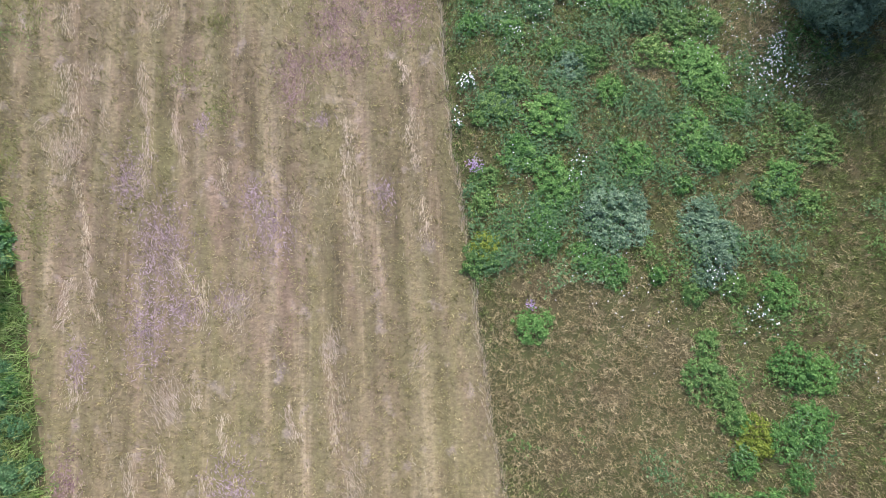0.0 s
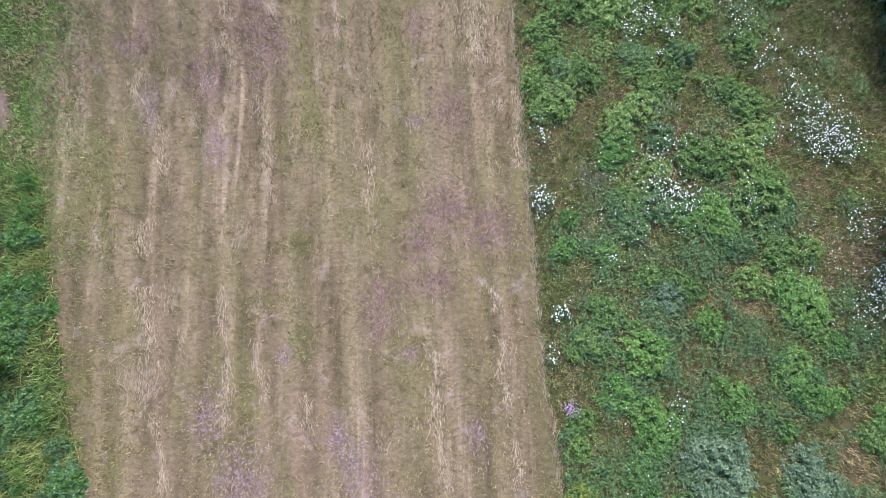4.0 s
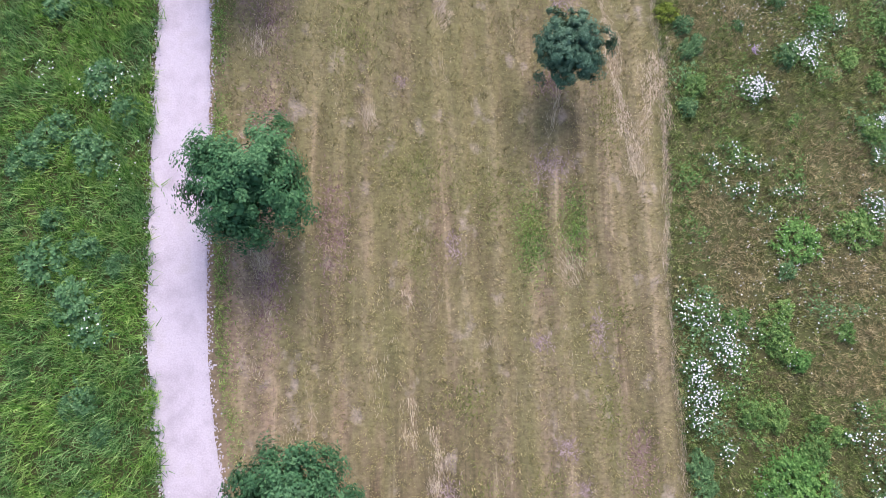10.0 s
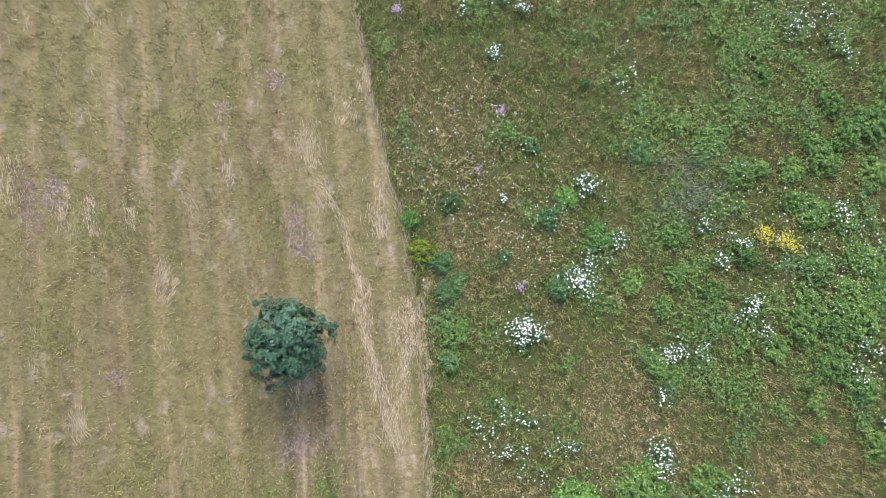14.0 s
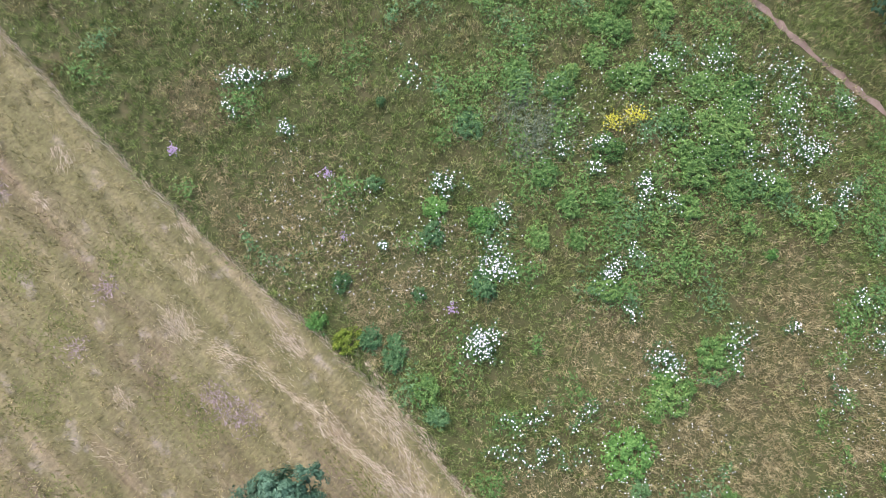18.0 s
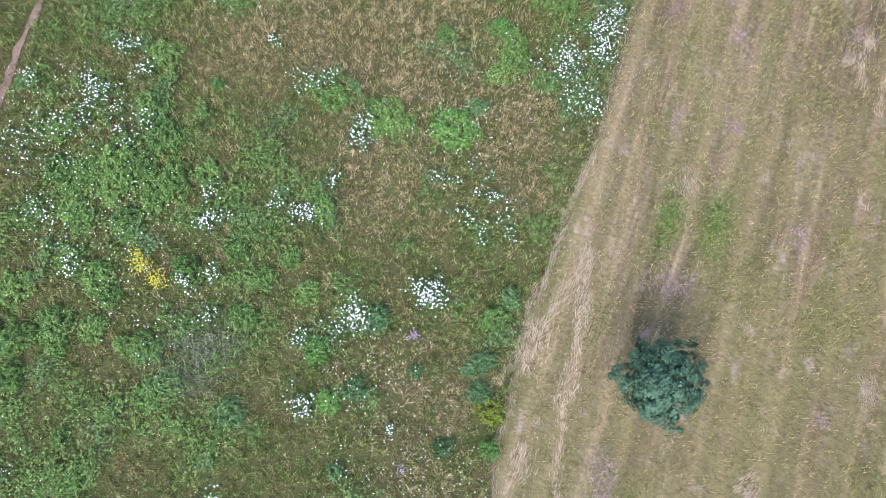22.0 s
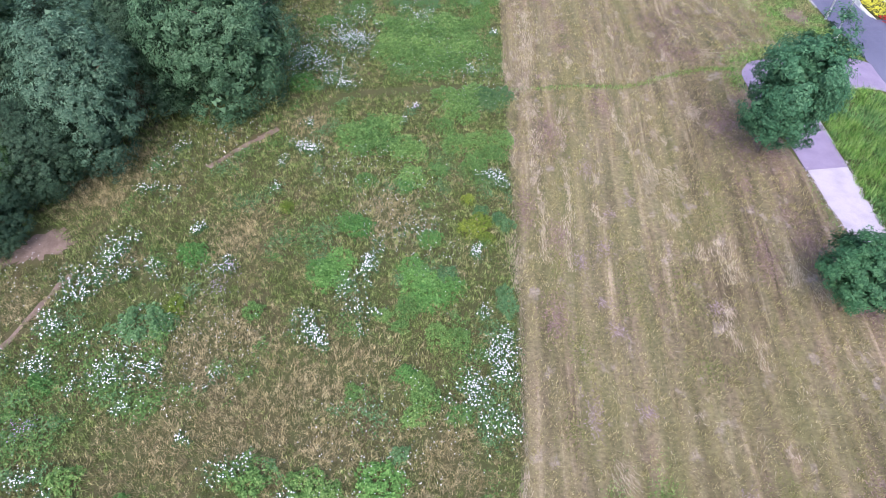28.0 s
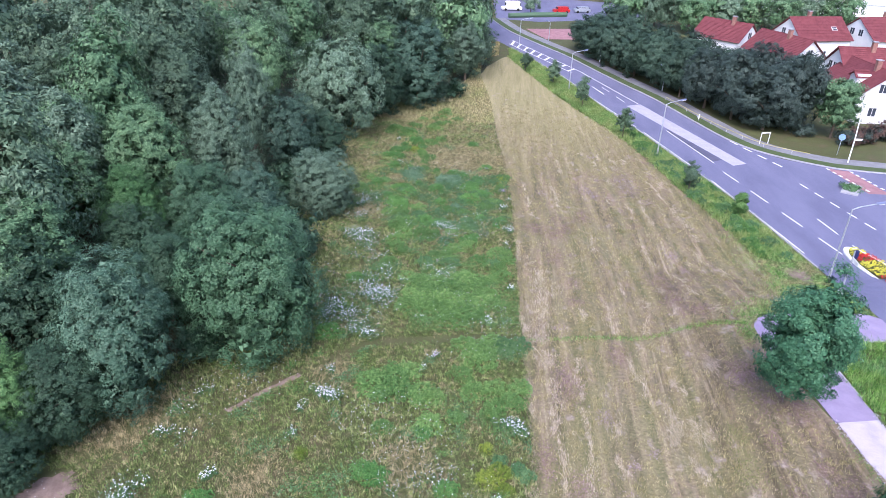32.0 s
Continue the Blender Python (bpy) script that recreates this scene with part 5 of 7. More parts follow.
# ---------------------------------------------------------------- trees and shrubs
def leaf_faces(rng, centres, outward, size, slim=0.5, corners=3):
    """Leaves: slim three- or four-cornered faces, turned mostly outwards and upwards."""
    n = len(centres)
    nor = outward + rng.normal(0, 0.28, (n, 3)) + np.array([0, 0, 0.25])
    nor /= np.linalg.norm(nor, axis=1, keepdims=True) + 1e-9
    u = np.cross(nor, rng.normal(0, 1, (n, 3)))
    u /= np.linalg.norm(u, axis=1, keepdims=True) + 1e-9
    w = np.cross(nor, u)
    s = (size * rng.uniform(0.6, 1.35, n))[:, None] / 2
    if corners == 3:
        return np.stack([centres - u * s * 0.8 - w * s * slim, centres - u * s * 0.6 + w * s * slim, centres + u * s], 1)
    return np.stack([centres - u * s, centres - w * s * slim + u * s * 0.1, centres + u * s, centres + w * s * slim + u * s * 0.1], 1)


def crown_mesh(name, seed, rx, rz, cz, clumps, leaves, size, clump_r, squeeze=0.0, slim=0.5, lobes=16, corners=3, shift=(0, 0), ragged=0.16):
    """A crown of billowing boughs: lobes round an egg-shaped body, leafy clumps over each lobe, a few broad leaves inside."""
    rng = np.random.default_rng(seed)
    axis = np.array([rx, rx, rz])
    i = np.arange(lobes) + 0.5
    h = np.clip(1 - 2 * i / lobes + rng.normal(0, 0.06, lobes), -0.95, 0.97)
    a = 2.39996 * i + rng.normal(0, 0.25, lobes)
    r = np.sqrt(1 - h * h) * (1 - squeeze * np.maximum(h, 0))
    reach = rng.uniform(0.64 - ragged, 0.64 + ragged * 0.7, lobes)[:, None]
    way = np.stack([np.cos(a) * r, np.sin(a) * r, h], 1)
    mid = way * reach
    fat = rng.uniform(0.3, 0.5, lobes) * (14 / lobes) ** 0.25
    j = rng.integers(0, lobes, clumps)
    d = rng.normal(0, 1, (clumps, 3)) + 0.9 * way[j]
    d /= np.linalg.norm(d, axis=1, keepdims=True)
    c = mid[j] + d * (fat[j] * rng.uniform(0.72, 1.08, clumps))[:, None]
    c = np.repeat(c * axis, leaves, 0)
    d = np.repeat(d, leaves, 0)
    n = len(c)
    o = rng.normal(0, 1, (n, 3))
    o /= np.linalg.norm(o, axis=1, keepdims=True)
    rad = np.repeat(clump_r * rng.uniform(0.6, 1.35, clumps), leaves) * rng.uniform(0.1, 1, n) ** 0.5
    q = c + o * rad[:, None] * np.array([1, 1, 0.7])
    g = q / axis
    g /= np.linalg.norm(g, axis=1, keepdims=True) + 1e-9
    faces = leaf_faces(rng, q, 0.35 * d + 0.3 * o + 0.65 * g, size, slim, corners)
    k = rng.integers(0, lobes, max(60, n // 5))
    o = rng.normal(0, 1, (len(k), 3))
    o /= np.linalg.norm(o, axis=1, keepdims=True)
    inner = (mid[k] * rng.uniform(0.35, 1.0, (len(k), 1)) + o * (fat[k] * rng.uniform(0.2, 0.5, len(k)))[:, None]) * axis
    faces = np.concatenate([faces, leaf_faces(rng, inner, o, min(size * 2.2, 0.55), 0.7, corners)])
    faces = faces + np.array([shift[0], shift[1], cz])
    return np_mesh(name, faces[faces[..., 2].min(1) > 0.03], corners)


def wood(seed, height, r, limbs, rx, cz, rz, shift=(0, 0)):
    rnd = random.Random(seed)
    trunk, boughs = bmesh.new(), []
    top = Vector((shift[0] + rnd.uniform(-0.15, 0.15), shift[1] + rnd.uniform(-0.15, 0.15), height))
    tube(trunk, [(0, 0, -0.05), (0.02, 0, 0.25), top * 0.35, top * 0.7, top], [r * 1.5, r * 1.1, r, r * 0.6, r * 0.15], 10)
    for i in range(limbs):
        a = 6.283 * i / limbs + rnd.uniform(-0.4, 0.4)
        z0 = rnd.uniform(0.3, 0.75) * height
        e = Vector((shift[0] + math.cos(a) * rx * 0.65, shift[1] + math.sin(a) * rx * 0.65, min(cz + rz * 0.6, z0 + rnd.uniform(0.2, 0.5) * rz)))
        b = bmesh.new()
        s = top * (z0 / height)
        tube(b, [s, s.lerp(e, 0.5) + Vector((0, 0, 0.15)), e], [r * 0.45, r * 0.3, r * 0.08], 6)
        boughs.append(b)
    return trunk, boughs


def tree(seed, x, y, rx, rz, cz, mat, label, clumps=70, leaves=130, size=0.17, clump_r=0.6, r=0.11, limbs=6, squeeze=0.25, slim=0.5, group="", name="tree", lobes=16, corners=3, shift=(0, 0), ragged=0.16):
    t = thing(name, x, y, 0, 0, label, "tree" if name == "tree" else name, group)
    trunk, boughs = wood(seed, cz + rz * 0.45, r, limbs, rx, cz, rz, shift)
    part("trunk", trunk, M["bark"], t)
    for b in boughs:
        part("limb", b, M["bark"], t)
    link_mesh("crown", crown_mesh("crown", seed, rx, rz, cz, clumps, leaves, size, clump_r, squeeze, slim, lobes, corners, shift, ragged), mat, t)
    return t


M["leaf_lime"] = leaf_mat("path_tree_leaves", (0.026, 0.085, 0.035), (0.062, 0.178, 0.074), (0.145, 0.30, 0.13))
M["leaf_willow"] = leaf_mat("willow_leaves", (0.028, 0.068, 0.034), (0.062, 0.132, 0.068), (0.145, 0.25, 0.14))
M["leaf_teal"] = leaf_mat("teal_leaves", (0.02, 0.065, 0.034), (0.05, 0.14, 0.075), (0.12, 0.25, 0.135))
M["leaf_silver"] = leaf_mat("silver_leaves", (0.06, 0.10, 0.066), (0.125, 0.20, 0.126), (0.255, 0.355, 0.245))
M["leaf_alder"] = leaf_mat("alder_leaves", (0.016, 0.042, 0.024), (0.04, 0.085, 0.048), (0.10, 0.16, 0.095))
M["leaf_fresh"] = leaf_mat("fresh_leaves", (0.04, 0.10, 0.035), (0.095, 0.21, 0.07), (0.19, 0.33, 0.13))
M["leaf_blue"] = leaf_mat("blue_grey_leaves", (0.026, 0.06, 0.039), (0.062, 0.122, 0.08), (0.155, 0.24, 0.168))
M["leaf_nettle"] = leaf_mat("nettle_leaves", (0.032, 0.092, 0.036), (0.09, 0.21, 0.085), (0.21, 0.36, 0.18))
M["leaf_dark"] = leaf_mat("dark_leaves", (0.042, 0.078, 0.046), (0.092, 0.155, 0.092), (0.2, 0.285, 0.178))
M["leaf_green"] = leaf_mat("forest_leaves", (0.046, 0.10, 0.048), (0.104, 0.2, 0.096), (0.22, 0.345, 0.18))
M["leaf_bright"] = leaf_mat("bright_leaves", (0.04, 0.1, 0.026), (0.118, 0.23, 0.06), (0.255, 0.385, 0.13))
M["leaf_pine"] = leaf_mat("blue_green_leaves", (0.035, 0.08, 0.05), (0.075, 0.16, 0.105), (0.15, 0.26, 0.18))
M["leaf_maple"] = leaf_mat("dark_maple_leaves", (0.02, 0.036, 0.03), (0.045, 0.07, 0.058), (0.095, 0.13, 0.11))
M["leaf_row"] = leaf_mat("dark_row_leaves", (0.024, 0.05, 0.033), (0.052, 0.095, 0.062), (0.115, 0.175, 0.118))
M["leaf_herb"] = leaf_mat("herb_leaves", (0.036, 0.1, 0.022), (0.1, 0.235, 0.056), (0.215, 0.38, 0.115))
M["leaf_dull"] = leaf_mat("dull_herb_leaves", (0.04, 0.095, 0.038), (0.092, 0.195, 0.076), (0.2, 0.32, 0.145))
M["leaf_shrub"] = leaf_mat("shrub_leaves", (0.035, 0.08, 0.03), (0.075, 0.16, 0.058), (0.15, 0.25, 0.11))
M["leaf_spurge"] = leaf_mat("grey_green_leaves", (0.055, 0.112, 0.062), (0.13, 0.222, 0.13), (0.26, 0.37, 0.235))
M["leaf_grey"] = leaf_mat("grey_herb_leaves", (0.09, 0.125, 0.075), (0.19, 0.235, 0.155), (0.36, 0.41, 0.3))

STEMS = np.concatenate(STEMS)
STEMS = np.column_stack([STEMS + rng.normal(0, 0.07, STEMS.shape), rng.uniform(0.12, 0.36, len(STEMS))])
WEEDS.append(("daisy_foliage", STEMS, "leaf_shrub", "dark green foliage under the daisies"))
for x, y, r in GREY_HERBS:
    n = int(420 * r)
    me = blade_mesh("grey_grass", np.column_stack([rng.normal(x, r * 0.7, n), rng.normal(y, r * 0.7, n)]), 0.36, 0.026, 0.3, 1.3, rng, lift=0.1)
    tagged(link_mesh("grey_grass", me, M["leaf_grey"]), "tuft of silvery grey grass in the meadow", "grass", kind="stuff")
for name, p, mat, label in WEEDS:
    tagged(link_mesh(name, np_mesh(name, leaf_faces(rng, p, np.zeros_like(p) + np.array([0, 0, 0.6]), 0.13, 0.5), 3), M[mat]), label, "weeds", kind="stuff")
PATH_TREE = "young broad-leaved tree with a full green crown beside the gravel path"
tree(11, -5.2, -7.6, 2.6, 4.05, 5.0, M["leaf_teal"], "tall broad-leaved tree with a dense green crown at the path bend", 420, 90, 0.145, 0.4, 0.15, squeeze=0.1, lobes=34, corners=4, shift=(0.33, 0.86), ragged=0.25)
tree(12, -6.2, 2.75, 2.2, 1.95, 3.0, M["leaf_lime"], PATH_TREE, 250, 105, 0.13, 0.38, 0.09, group="trees along the path", lobes=24, corners=4, shift=(0.05, 0.1), ragged=0.27)
tree(13, -7.75, 13.2, 2.25, 1.9, 3.1, M["leaf_lime"], PATH_TREE, 230, 105, 0.13, 0.38, 0.09, group="trees along the path", lobes=20, corners=4, shift=(-0.05, 0.2), ragged=0.24)
tree(14, -8.1, 23.9, 1.85, 1.6, 3.3, M["leaf_lime"], PATH_TREE, 180, 110, 0.13, 0.36, 0.09, group="trees along the path", lobes=18, corners=4, shift=(-0.2, 0.1), ragged=0.22)
tree(15, 4.55, 19.25, 1.55, 1.35, 2.7, M["leaf_pine"], "small dark green tree standing alone in the mown strip", 260, 70, 0.11, 0.2, 0.06, lobes=34, corners=4, shift=(0, 0.15), ragged=0.3)

# verge saplings along the road
for i, (x, y, h) in enumerate([(8.2, -92.8, 3.0), (4.0, -84.3, 3.6), (0.6, -71.6, 3.9), (-3.3, -59.0, 3.5), (-7.6, -42.5, 2.8), (-10.8, -36.8, 2.2)]):
    h *= 1.2
    tree(30 + i, x, y, h * 0.27, h * 0.42, h * 0.58, M["leaf_dark"] if i < 5 else M["leaf_bright"], "young roadside tree with a slim green crown on the verge", 40, 60, 0.2, 0.32, 0.05, 3, 0.6, group="saplings along the road")

# the wood east of the meadow
protos = []
for i, (mat, rx, rz, cz, sq) in enumerate([("leaf_willow", 4.2, 5.6, 4.5, 0.3), ("leaf_silver", 3.8, 5.4, 6.0, 0.5), ("leaf_green", 4.0, 5.6, 6.6, 0.3), ("leaf_dark", 4.2, 6.4, 8.0, 0.35), ("leaf_fresh", 3.6, 5.4, 5.0, 0.35), ("leaf_alder", 4.3, 5.3, 4.4, 0.3), ("leaf_silver", 4.2, 5.1, 4.2, 0.15), ("leaf_blue", 4.0, 5.6, 4.5, 0.25)]):
    protos.append((mat, rx, rz, cz, sq))
WOOD = {"leaf_silver": "tall willow with a silvery grey-green crown in the wood", "leaf_alder": "dense dark blue-green bush-like tree at the wood's edge", "leaf_willow": "willow with a dense silvery grey-green crown at the wood's edge", "leaf_green": "tall green broad-leaved tree in the wood",
        "leaf_dark": "tall dark green tree deep in the wood", "leaf_blue": "dense willow with a blue grey-green crown in the wood", "leaf_fresh": "broad-leaved tree with a fresh green crown in the wood"}
made = {}


def wood_tree(kind, x, y, s, turn, tall=1.0, front=False):
    key = (kind, front)
    if key not in made:
        mat, rx, rz, cz, sq = protos[kind]
        if front == "near":
            made[key] = tree(60 + kind, x, y, rx, rz, cz, M[mat], WOOD[mat], 1250, 38, 0.165, 0.34, 0.2, 4, sq, 0.42, "trees of the wood", lobes=40, ragged=0.12)
        elif front:
            made[key] = tree(60 + kind, x, y, rx, rz, cz, M[mat], WOOD[mat], 640, 40, 0.22, 0.44, 0.2, 4, sq, 0.44, "trees of the wood", lobes=28, ragged=0.14)
        elif front is None:
            made[key] = tree(80 + kind, x, y, rx, rz, cz, M[mat], WOOD[mat], 380, 25, 0.3, 0.58, 0.2, 2, sq, 0.5, "trees of the wood", lobes=15, ragged=0.2)
        else:
            made[key] = tree(70 + kind, x, y, rx, rz, cz, M[mat], WOOD[mat], 150, 18, 0.7, 0.9, 0.2, 2, sq, 0.55, "trees of the wood", lobes=16)
        made[key].matrix_basis = pose(x, y, 0, 0, 0, turn) @ Matrix.Diagonal((s, s, s * tall, 1))
        return
    m = made[key]
    keep = m.matrix_basis.copy()
    m.matrix_basis = Matrix.Identity(4)
    copy_thing(m, pose(x, y, 0, 0, 0, turn) @ Matrix.Diagonal((s, s, s * tall, 1)))
    m.matrix_basis = keep


for kind, x, y, s, turn, tall in [(0, 26.3, -10.9, 1.15, 10, 0.95), (0, 26.6, -15.6, 0.72, 60, 1.12), (7, 32.1, -5.5, 0.92, 80, 1.07), (5, 33.5, -2.6, 0.62, 20, 1.0), (4, 36.0, -1.2, 0.62, 0, 1.05), (5, 34.6, 1.2, 0.5, 70, 0.8), (5, 36.5, 2.4, 0.6, 10, 0.9), (6, 27.3, -31.9, 0.84, 130, 0.83),
                                  (6, 31.0, -54.0, 1.34, 200, 1.04), (7, 23.6, -69.5, 1.4, 20, 0.86), (2, 41.0, -27.9, 0.95, 40, 1.0), (1, 36.0, -30.8, 0.88, 300, 1.2), (1, 37.0, -41.2, 0.68, 90, 1.7), (7, 33.1, -41.7, 0.8, 70, 1.1),
                                  (4, 38.7, -20.3, 0.75, 0, 1.09), (5, 37.3, -17.4, 0.7, 40, 1.03), (2, 45.9, -22.6, 0.95, 150, 0.78), (3, 51.3, -36.2, 1.25, 30, 0.78), (3, 44.6, -41.0, 1.05, 120, 0.93), (2, 41.5, -57.4, 1.05, 0, 1.09),
                                  (5, 33.0, -13.2, 0.8, 120, 0.9), (0, 31.0, -18.0, 0.85, 60, 0.95), (7, 31.6, -25.5, 0.75, 20, 0.95), (0, 34.9, -23.4, 0.85, 40, 0.95), (2, 41.0, -11, 1.0, 150, 0.85), (5, 39.5, -9, 0.95, 200, 0.9), (2, 43.5, -4, 1.0, 10, 1.0),
                                  (1, 15.8, -95, 0.75, 100, 0.9), (5, 28.0, -63, 1.0, 30, 1.0), (1, 18.0, -84, 0.9, 160, 0.95), (5, 30.8, -44.5, 0.7, 260, 0.9), (0, 46.0, -14, 1.0, 70, 0.9), (2, 29.5, -72.5, 1.05, 50, 0.9), (2, 49.0, -30, 1.05, 110, 0.85), (2, 51.5, -19, 0.95, 30, 0.85), (3, 54.0, -27, 1.0, 80, 0.8), (2, 50.5, -46, 1.0, 140, 0.95), (3, 48.0, -8, 0.95, 20, 0.8)]:
    wood_tree(kind, x, y, s, turn, tall, "near" if y > -36 and x < 39.5 or y > -55 and x < 31 else True)
# floor of the wood: one flat sheet, coloured darker than the meadow ground
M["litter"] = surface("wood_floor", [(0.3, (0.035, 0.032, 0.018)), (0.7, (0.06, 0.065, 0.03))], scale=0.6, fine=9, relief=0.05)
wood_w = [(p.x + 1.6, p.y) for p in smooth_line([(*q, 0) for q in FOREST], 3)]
tagged(part("wood_floor", polygon(wood_w + [(130, -140), (130, 40)], 0.02), M["litter"]), "flat dark ground sheet under the wood", "ground", kind="structure")
rnd = random.Random(15)
under = [crown_mesh("undergrowth_shrub", 400 + i, 1.5, 1.1, 0.95, 60, 24, 0.24, 0.4, 0.1, 0.5, 9) for i in range(3)]
for i in range(46):
    y = 16 - i * 2.0
    ob = new("undergrowth_shrub", under[i % 3])
    if not under[i % 3].materials:
        under[i % 3].materials.append(M["leaf_alder"])
    s = rnd.uniform(0.8, 1.5)
    ob.matrix_basis = pose(float(forest_x(y)) + rnd.uniform(2.0, 5.5), y, 0, 0, 0, rnd.uniform(0, 360)) @ Matrix.Diagonal((s, s, s * rnd.uniform(0.7, 1.2), 1))
    tagged(ob, "dark green undergrowth shrub at the edge of the wood", "shrub", "undergrowth of the wood")
rnd = random.Random(5)
for i in range(21):
    for k in range(5):
        y = 24 - i * 8.0 + rnd.uniform(-2.5, 2.5)
        x = float(forest_x(y)) + 6 + k * 7.0 + rnd.uniform(-2, 2)
        if k == 0 and -82 < y < 8 or k == 1 and -52 < y < 4 or k == 4 and y > -18 or k > 0 and y > 5:
            continue
        wood_tree(rnd.choice([3, 2, 3, 1, 3]), x, y, rnd.uniform(0.95, 1.25), rnd.uniform(0, 360), rnd.uniform(0.9, 1.2) * (1.0 + 0.05 * k), None if k < 4 and y > -75 else False)


# ---------------------------------------------------------------- herbs in the meadow
M["leaf_yellow"] = leaf_mat("yellowish_herb_leaves", (0.07, 0.11, 0.015), (0.15, 0.215, 0.028), (0.28, 0.34, 0.07))
herb = {}
rnd = random.Random(21)


def herb_faces(seed, shoots, leaf):
    """A mound of leafy shoots, about one metre in radius: a whorl of leaves at the top of each, looser ones below."""
    rng = np.random.default_rng(seed)
    a = rng.uniform(0, 6.283, shoots)
    d = np.sqrt(rng.uniform(0, 1, shoots)) * (0.96 + 0.16 * np.sin(3 * a + seed) + 0.1 * np.sin(5 * a + 2 * seed)) * rng.uniform(0.8, 1.22, shoots)
    top = 0.66 - 0.38 * np.minimum(d, 1.2) ** 2 + rng.normal(0, 0.12, shoots)
    root = np.column_stack([d * np.cos(a), d * np.sin(a), np.maximum(top, 0.12)])
    per = 15
    k = np.repeat(np.arange(shoots), per)
    n = len(k)
    az, ring = rng.uniform(0, 6.283, n), np.tile(np.arange(per) / per, shoots)
    out = np.column_stack([np.cos(az), np.sin(az), np.zeros(n)])
    reach = leaf * (0.35 + 1.1 * ring) * rng.uniform(0.7, 1.2, n)
    centre = root[k] + out * reach[:, None]
    centre[:, 2] -= 0.16 * ring ** 1.5 + rng.uniform(0, 0.03, n)
    side = np.column_stack([-np.sin(az), np.cos(az), np.zeros(n)])
    side[:, 2] = rng.normal(0, 0.5, n)
    tip = out + np.array([0, 0, 1]) * (0.45 - 1.1 * ring + rng.normal(0, 0.4, n))[:, None]
    size = (leaf * rng.uniform(0.7, 1.3, n))[:, None]
    faces = np.stack([centre - tip * size * 0.5, centre + side * size * 0.34 + tip * size * 0.05, centre + tip * size * 0.62, centre - side * size * 0.34 + tip * size * 0.05], 1)
    k = rng.uniform(0, 1, (shoots * 3, 3))
    low = np.column_stack([1.05 * np.sqrt(k[:, 0]) * np.cos(6.283 * k[:, 1]), 1.05 * np.sqrt(k[:, 0]) * np.sin(6.283 * k[:, 1]), 0.06 + 0.16 * k[:, 2]])
    faces = np.concatenate([faces, leaf_faces(rng, low, np.zeros_like(low) + np.array([0, 0, 0.5]), leaf * 1.6, 0.5, 4)])
    faces[..., 2] = np.maximum(faces[..., 2], 0.03)
    return faces


def herb_clump(key, mat, x, y, r, label):
    wide = r > 0.62
    v = (key, wide, rnd.randrange(3))
    if v not in herb:
        herb[v] = np_mesh("herb_clump", herb_faces(200 + len(herb), 80 if wide else 40, 0.105 if wide else 0.16), 4)
        herb[v].materials.append(M[mat])
    ob = new("herb_clump", herb[v])
    ob.matrix_basis = pose(x, y, 0, 0, 0, rnd.uniform(0, 360)) @ Matrix.Diagonal((r * rnd.uniform(0.8, 1.1), r * rnd.uniform(0.8, 1.05), (0.34 + 0.38 * r) * rnd.uniform(0.85, 1.15), 1))
    tagged(ob, label, "plant", "herb clumps in the meadow")


for key, mat, spots, label in [("b", "leaf_herb", BRIGHT_HERBS_A + BRIGHT_HERBS_B + BRIGHT_HERBS_C, "bright green leafy herb clump in the meadow"),
                               ("h", "leaf_bright", GREEN_HERBS_A + GREEN_HERBS_B + GREEN_HERBS_C + GREEN_HERBS_D + GREEN_HERBS_E, "broad green nettle-like clump in the meadow"),
                               ("d", "leaf_dull", DULL_HERBS, "dull grey-green herb clump in the meadow"),
                               ("s", "leaf_spurge", SPURGE_HERBS, "grey blue-green leafy herb clump in the meadow"),
                               ("y", "leaf_yellow", YELLOWISH_HERBS, "yellowish green herb clump in the meadow"),
                               ("k", "leaf_shrub", DARK_HERBS, "dark green low shrub in the meadow")]:
    for x, y, r in spots:
        herb_clump(key, mat, x, y, r, label)
for x, y, rx, ry, n in ((18.0, -62, 4.5, 6, 12), (22.0, -56, 4, 5, 8)):
    for _ in range(n):
        a, d = rnd.uniform(0, 6.283), math.sqrt(rnd.uniform(0, 1))
        herb_clump("h", "leaf_bright", x + rx * d * math.cos(a), y + ry * d * math.sin(a), rnd.uniform(0.45, 0.95), "broad green nettle-like clump in the meadow")


def weed_bed(name, mat, spots, label):
    """Many weed clumps that run into each other: one bed of leaves."""
    shapes = [herb_faces(300 + k, 44, 0.15) for k in range(3)]
    beds = []
    for x, y, r in spots:
        a = rnd.uniform(0, 6.283)
        f = rnd.choice(shapes)
        u = np.stack([f[..., 0] * math.cos(a) - f[..., 1] * math.sin(a), f[..., 0] * math.sin(a) + f[..., 1] * math.cos(a), f[..., 2]], -1)
        beds.append(u * np.array([r, r, 0.4 + 0.4 * r]) + np.array([x, y, 0.0]))
    tagged(link_mesh(name, np_mesh(name, np.concatenate(beds), 4), M[mat]), label, "weeds", kind="stuff")


